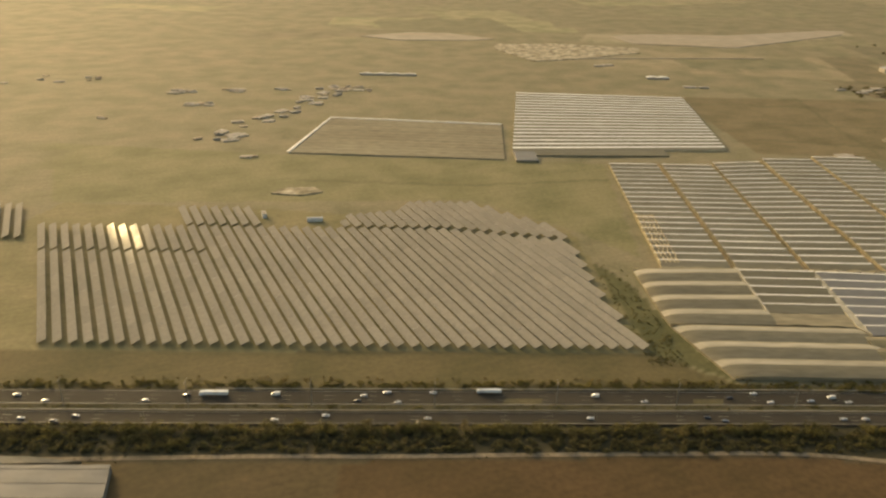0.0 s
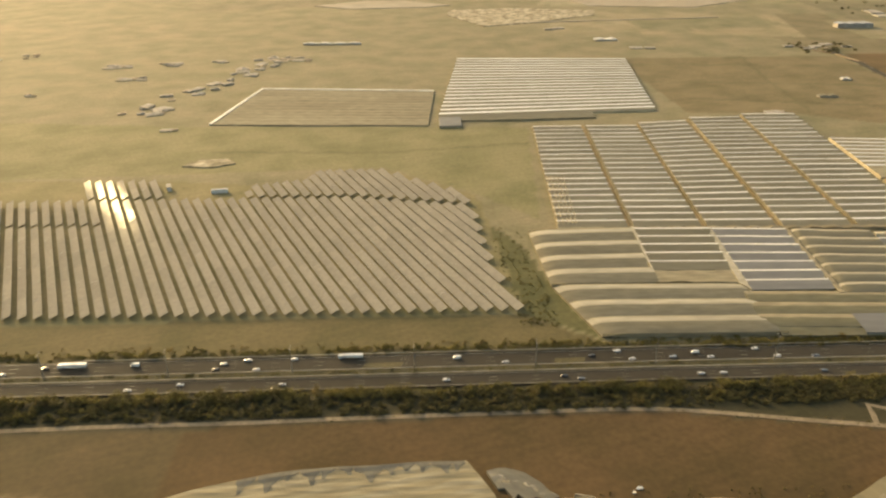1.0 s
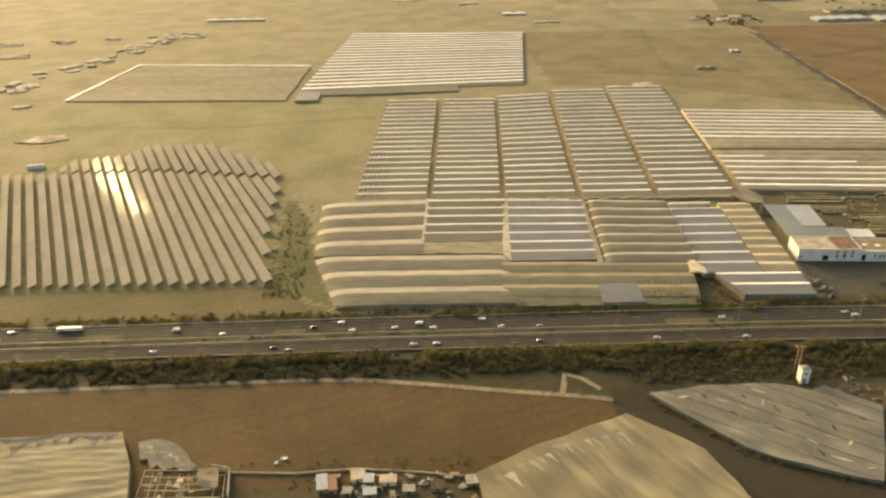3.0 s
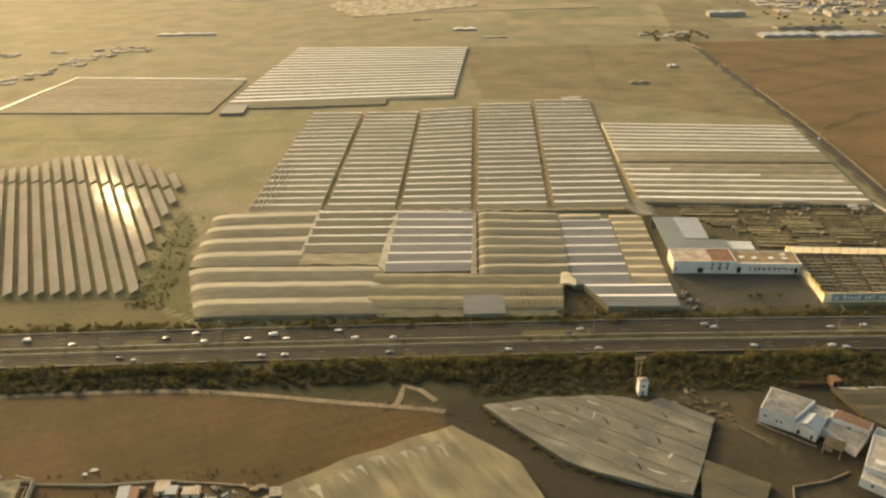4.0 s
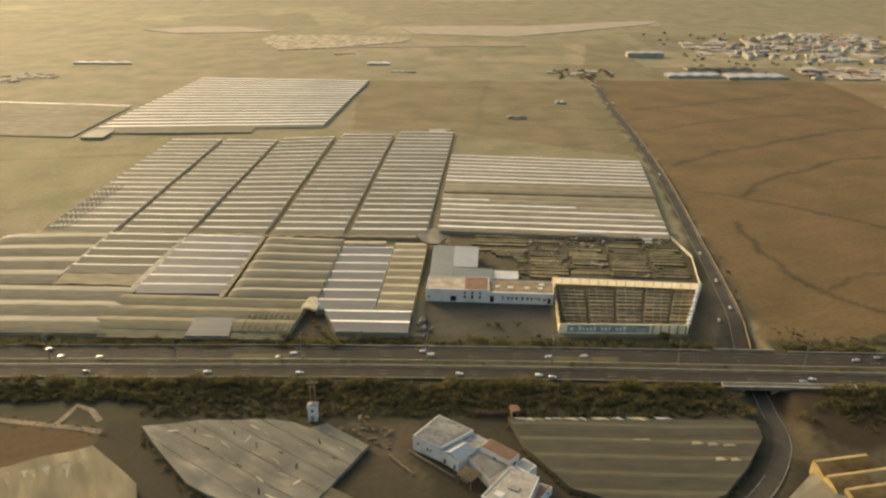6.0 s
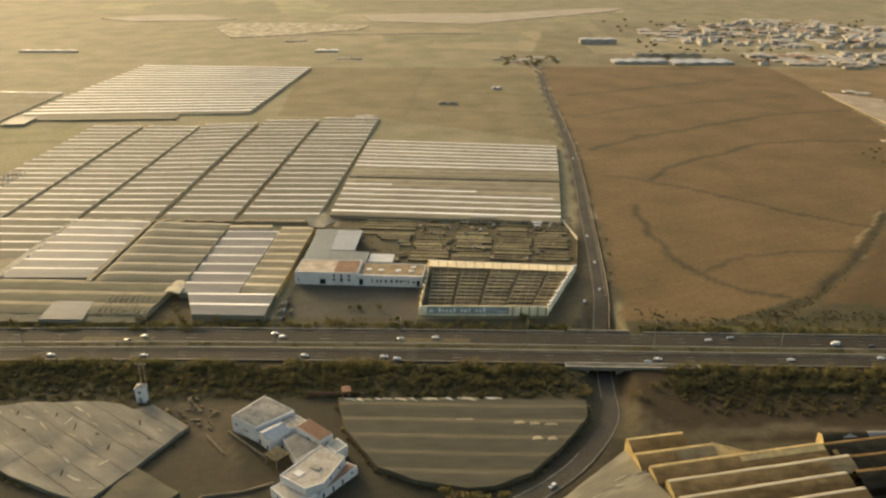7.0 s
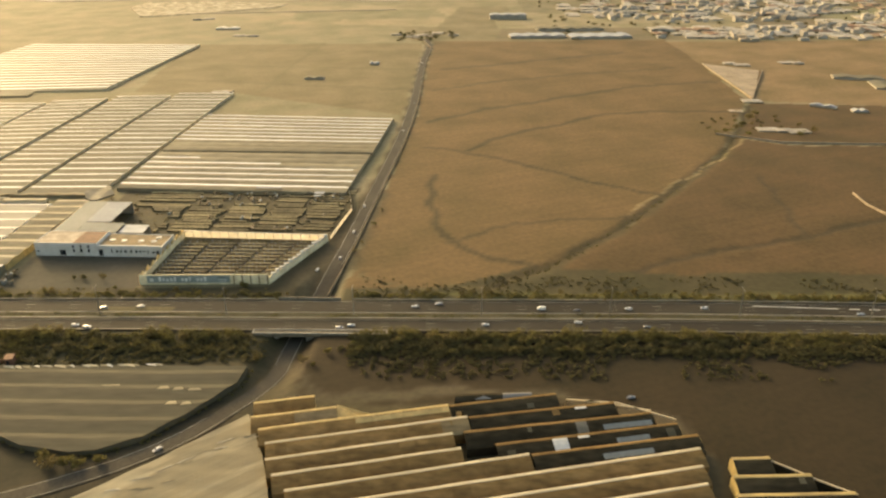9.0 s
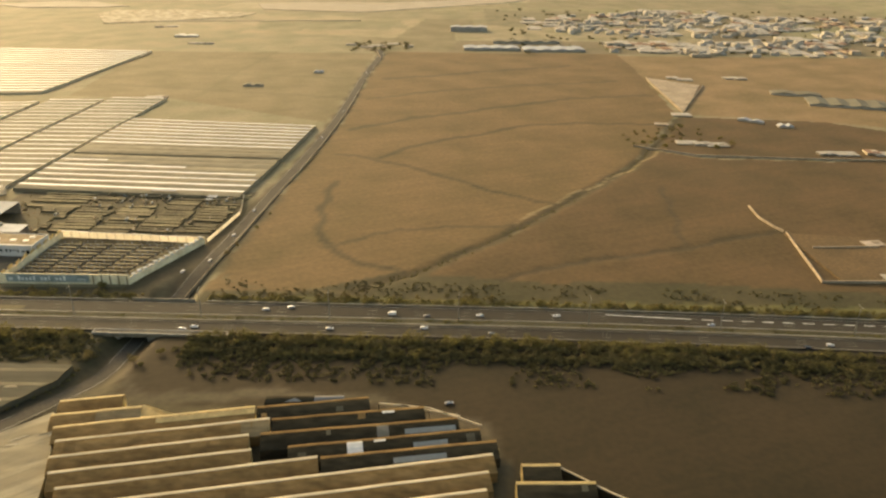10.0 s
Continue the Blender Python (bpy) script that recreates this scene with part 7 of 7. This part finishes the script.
flat_patch("pale beaten earth of a far pit", [(61, 732), (63, 763), (127, 773), (202, 754), (196, 727), (131, 687), (90, 673)], PIT)
flat_patch("pale track along a far field", [(100, 677), (122, 688), (305, 707), (305, 710), (122, 692)], SAND, 0.16)
flat_patch("speckled plot of pale litter behind the solar rows", [(-70, 325), (-56, 323), (-47, 328), (-52, 334), (-64, 333)], PIT, 0.06)
flat_patch("pale bare plot with worn earth", [(499, 462), (525, 441), (497, 376)], DIRT)
flat_patch("pale beaten yard of a country plot", [(484, 184.5), (482, 219), (520, 214), (530, 186)], PLOT_SOIL, 0.05)


def far_wall(pts, label="low pale wall of a country plot"):
    v, f = ribbon(pts, 0.2, 0.2, 0.4, 1.2)
    w = thing("plot_wall", (*pts[0], 0), label, "wall", "country plot walls")
    part("wall", v, f, DIRT, w)


far_wall([(499.5, 463), (498, 452), (496.2, 376)])
far_wall([(496.2, 376), (527, 441)])
far_wall([(480, 243), (479.2, 232), (481, 224), (482.6, 220.6)], "curved pale wall beside a ditch")
far_wall([(483, 219.6), (478.4, 184.4)], "long pale boundary wall of a plot")
far_wall([(478.4, 184.4), (500, 184.8), (540, 183)], "long pale boundary wall of a plot")
far_wall([(486, 207.6), (506, 208.4)], "low ochre wall inside a plot")
far_wall([(457, 315), (480, 302), (520, 298), (560, 297)])
far_wall([(335, 520), (331, 545), (322, 560)])


def house_proto(w, d, h, wall, roof, floors, label, group):
    ob = thing("town_house", (0, 0, 0), label, "house", group)
    part("wall", *box((0, 0, -1.0), (w, d, h + 1.0)), wall, ob)
    part("roof", *box((0, 0, h), (w + 0.2, d + 0.2, 0.18)), roof, ob)
    part("stair_house", *box((w * 0.2, d * 0.1, h + 0.15), (w * 0.35, d * 0.4, 0.7)), wall, ob)
    for k in range(floors):
        part("window", *box((-w * 0.22, -d / 2 - 0.02, 0.3 + k * 1.1), (w * 0.28, 0.08, 0.6)), GLASS_DARK, ob)
    part("window", *box((w * 0.24, -d / 2 - 0.02, 0.2), (w * 0.16, 0.08, 0.8)), GLASS_DARK, ob)
    return ob


town_rng = random.Random(17)
PROTOS = []


def settle(i, x, y, turn, group, s=1.0):
    """Sets one of the house shapes; each of them is built at its first place and copied from then on."""
    specs = ((7.5, 5, 2.2, 0, TOWN_ROOF, 2, "white two-storey flat-roofed town house"), (9, 5.5, 3.2, 0, TOWN_ROOF, 3, "white three-storey flat-roofed town house"), (6, 6, 2.4, 1, TERRACOTTA, 2, "cream town house with a terracotta roof"),
             (12, 6, 2.0, 2, TOWN_ROOF, 2, "grey rendered flat-roofed town house"), (5, 7, 3.8, 0, SHEET_PALE, 3, "tall white flat-roofed town house"), (8, 5, 0.8, 3, PINK_ROOF, 1, "low ochre flat-roofed house"), (10, 6, 0.8, 0, TOWN_ROOF, 1, "low white flat-roofed house"))
    while len(PROTOS) < len(specs):
        PROTOS.append(None)
    m = pose(x, y, 0, 0, 0, turn) @ Matrix.Diagonal((s, s, 0.55 if s > 0.9 else 0.4, 1))
    if PROTOS[i] is None:
        w, d, h, c, roof, fl, words = specs[i]
        PROTOS[i] = house_proto(w, d, h, TOWN_WALLS[c], roof, fl, words, group)
        PROTOS[i].matrix_basis = m
    else:
        tagged(copy_thing(PROTOS[i], m), group=group)


def cluster(x0, x1, y0, y1, n, kinds, group, gap=7.0):
    made = []
    for _ in range(n * 6):
        x, y = town_rng.uniform(x0, x1), town_rng.uniform(y0, y1)
        if all(abs(x - a) + abs(y - b) > gap for a, b in made):
            made.append((x, y))
            settle(town_rng.choice(kinds), x, y, town_rng.choice((0, 90)) + town_rng.uniform(-12, 12), group, town_rng.choice((1.0, 1.25, 1.5)))
        if len(made) >= n:
            break


cluster(500, 575, 552, 592, 26, (0, 1, 2, 3, 6), "town houses")
cluster(545, 660, 640, 800, 58, (0, 1, 2, 3, 4), "town houses", 9)
cluster(640, 800, 585, 760, 74, (0, 1, 2, 3, 4, 0), "town houses", 9)
cluster(455, 545, 655, 760, 34, (0, 2, 3, 5, 6), "town houses", 9)
cluster(575, 680, 545, 600, 26, (0, 2, 3, 6), "town houses", 8)
cluster(800, 1000, 560, 760, 40, (0, 1, 2, 3, 4), "town houses", 11)
def town_blocks(label, wall, count, outline, seed):
    """The many small flat-roofed blocks between the larger houses of the far town."""
    rng = np.random.default_rng(seed)
    xs, ys = [p[0] for p in outline], [p[1] for p in outline]
    pieces, roofs = [], []
    while len(pieces) < count:
        x, y = rng.uniform(min(xs), max(xs)), rng.uniform(min(ys), max(ys))
        if not inside(np.float64(x), np.float64(y), outline) or noise.noise(Vector((x * 0.02, y * 0.02, 1.0))) < -0.12:
            continue
        w, d, h, a = rng.uniform(3, 8), rng.uniform(3, 6), rng.choice((0.9, 1.4, 2.0, 2.8)), rng.choice((0, 90)) + rng.uniform(-14, 14)
        pieces.append(box((x, y, -1.0), (w, d, h + 1.0), a))
        roofs.append(box((x, y, h), (w - 0.4, d - 0.4, 0.12), a))
        if rng.random() < 0.5:
            pieces.append(box((x + 0.2 * w, y, h + 0.1), (w * 0.3, d * 0.4, 0.8), a))
    v, f = join(*pieces, *roofs)
    ob = whole("town", v, f, [wall, TOWN_ROOF], label, "town", kind="stuff")
    walls = sum(len(q[1]) for q in pieces)
    for i, p in enumerate(ob.data.polygons):
        p.material_index = int(i >= walls)


TOWN_NEAR = [(486, 536), (690, 540), (820, 552), (830, 740), (716, 705), (690, 640), (600, 600), (500, 575)]
TOWN_FAR = [(470, 640), (600, 610), (700, 690), (690, 780), (620, 810), (545, 775), (480, 720)]
town_blocks("small white flat-roofed blocks of the far town", TOWN_WALLS[0], 230, TOWN_NEAR, 1)
town_blocks("small cream flat-roofed blocks of the far town", TOWN_WALLS[1], 90, TOWN_NEAR, 2)
town_blocks("small white blocks of the town's far quarter", TOWN_WALLS[0], 190, TOWN_FAR, 3)
town_blocks("small grey blocks of the town's far quarter", TOWN_WALLS[2], 80, TOWN_FAR, 4)
for k in range(40):  # hamlet strung along a lane
    u = town_rng.random()
    x, y = lerp((-118, 408), (-62, 548), u)
    settle(town_rng.choice((3, 5, 6, 6)), x + town_rng.uniform(-11, 11), y + town_rng.uniform(-6, 6), town_rng.uniform(0, 90), "hamlet houses", town_rng.choice((0.35, 0.45, 0.6)))
for cx, cy, n, r in ((-165, 530, 12, 12), (-150, 493, 9, 9), (-136, 535, 8, 9), (-104, 540, 7, 8), (-60, 548, 12, 18), (-92, 380, 3, 4), (-195, 455, 3, 5), (-270, 560, 8, 30)):
    for _ in range(n):
        settle(town_rng.choice((3, 5, 6)), cx + town_rng.uniform(-r, r), cy + town_rng.uniform(-r * 0.5, r * 0.5), town_rng.uniform(-10, 10), "hamlet houses", town_rng.choice((0.3, 0.4, 0.5)))
for x, y, i in ((515, 462, 0), (521, 458, 6), (551, 464, 6), (556, 462, 0), (482, 321, 6), (488, 319, 3), (494, 318, 6), (536, 306, 3), (544, 306, 6), (556, 308, 2), (561, 306, 6), (600, 315, 3), (612, 318, 6), (585, 340, 2), (494, 371, 6), (479, 352, 5), (506, 211, 5), (501, 186, 6), (330, 572, 6), (336, 566, 5), (322, 566, 6), (310, 574, 3), (341, 580, 6), (352, 570, 3), (225.5, 398, 6), (228.5, 400, 5), (196, 575, 6), (206, 573, 3), (143, 655, 3), (152, 660, 6)):
    settle(i, x, y, town_rng.uniform(-8, 8), "country houses", 0.62)


def long_shed(x, y, w, d, h, mat, label, turn=0):
    s = thing("storage_shed", (x, y, 0), label, "shed", "far storage sheds")
    part("wall", *box((x, y, -1), (w, d, h + 1), turn), CONCRETE, s)
    t, c, q = radians(turn), math.cos(radians(turn)), math.sin(radians(turn))
    n = max(2, round(w / 11))
    for k in range(n):
        u = -w / 2 + (k + 0.5) * w / n
        pts = [(-w / n / 2, -d / 2, 0), (0, -d / 2, 0.8), (w / n / 2, -d / 2, 0), (-w / n / 2, d / 2, 0), (0, d / 2, 0.8), (w / n / 2, d / 2, 0)]
        v = [(x + c * (u + a) - q * b, y + q * (u + a) + c * b, h + 0.02 + e) for a, b, e in pts]
        part("roof", v, [(0, 1, 4, 3), (1, 2, 5, 4), (0, 2, 1), (3, 4, 5)], mat, s)


long_shed(399, 652, 30, 9, 3, SHEET_PALE, "long pale storage shed far behind the fields")
long_shed(412, 563, 40, 12, 1.0, SHEET_PALE, "long low pale greenhouse shed at the town's edge", 3)
long_shed(456, 560, 44, 15, 1.0, SHEET_PALE, "long low pale greenhouse shed at the town's edge", 3)
long_shed(440, 592, 50, 9, 1.0, FILM, "long low pale greenhouse shed at the town's edge", 2)
long_shed(524, 359, 12, 3, 0.5, SHEET_PALE, "long pale farm shed beside a country plot", -36)
long_shed(537, 350, 7, 4, 0.4, SHEET_PALE, "long pale farm shed beside a country plot", -6)
long_shed(590, 398, 40, 18, 0.4, FILM, "low pale greenhouse far behind the fields", -14)
long_shed(572, 421, 26, 8, 0.4, FILM, "low pale greenhouse far behind the fields", -14)
long_shed(180, 606, 18, 5, 0.6, WHITE_FILM, "low white greenhouse far behind the fields", -2)
long_shed(-32, 601, 44, 3, 0.6, WHITE_FILM, "low white greenhouse far behind the fields", 0)
long_shed(270, 430, 11, 4, 0.3, FILM, "low pale greenhouse behind the fields", 0)
long_shed(301, 470, 6, 4, 0.3, SHEET_PALE, "low pale shed behind the fields", 0)
long_shed(-210, 300, 10, 2, 1.2, WHITE_FILM, "low white shed behind the solar field", 0)
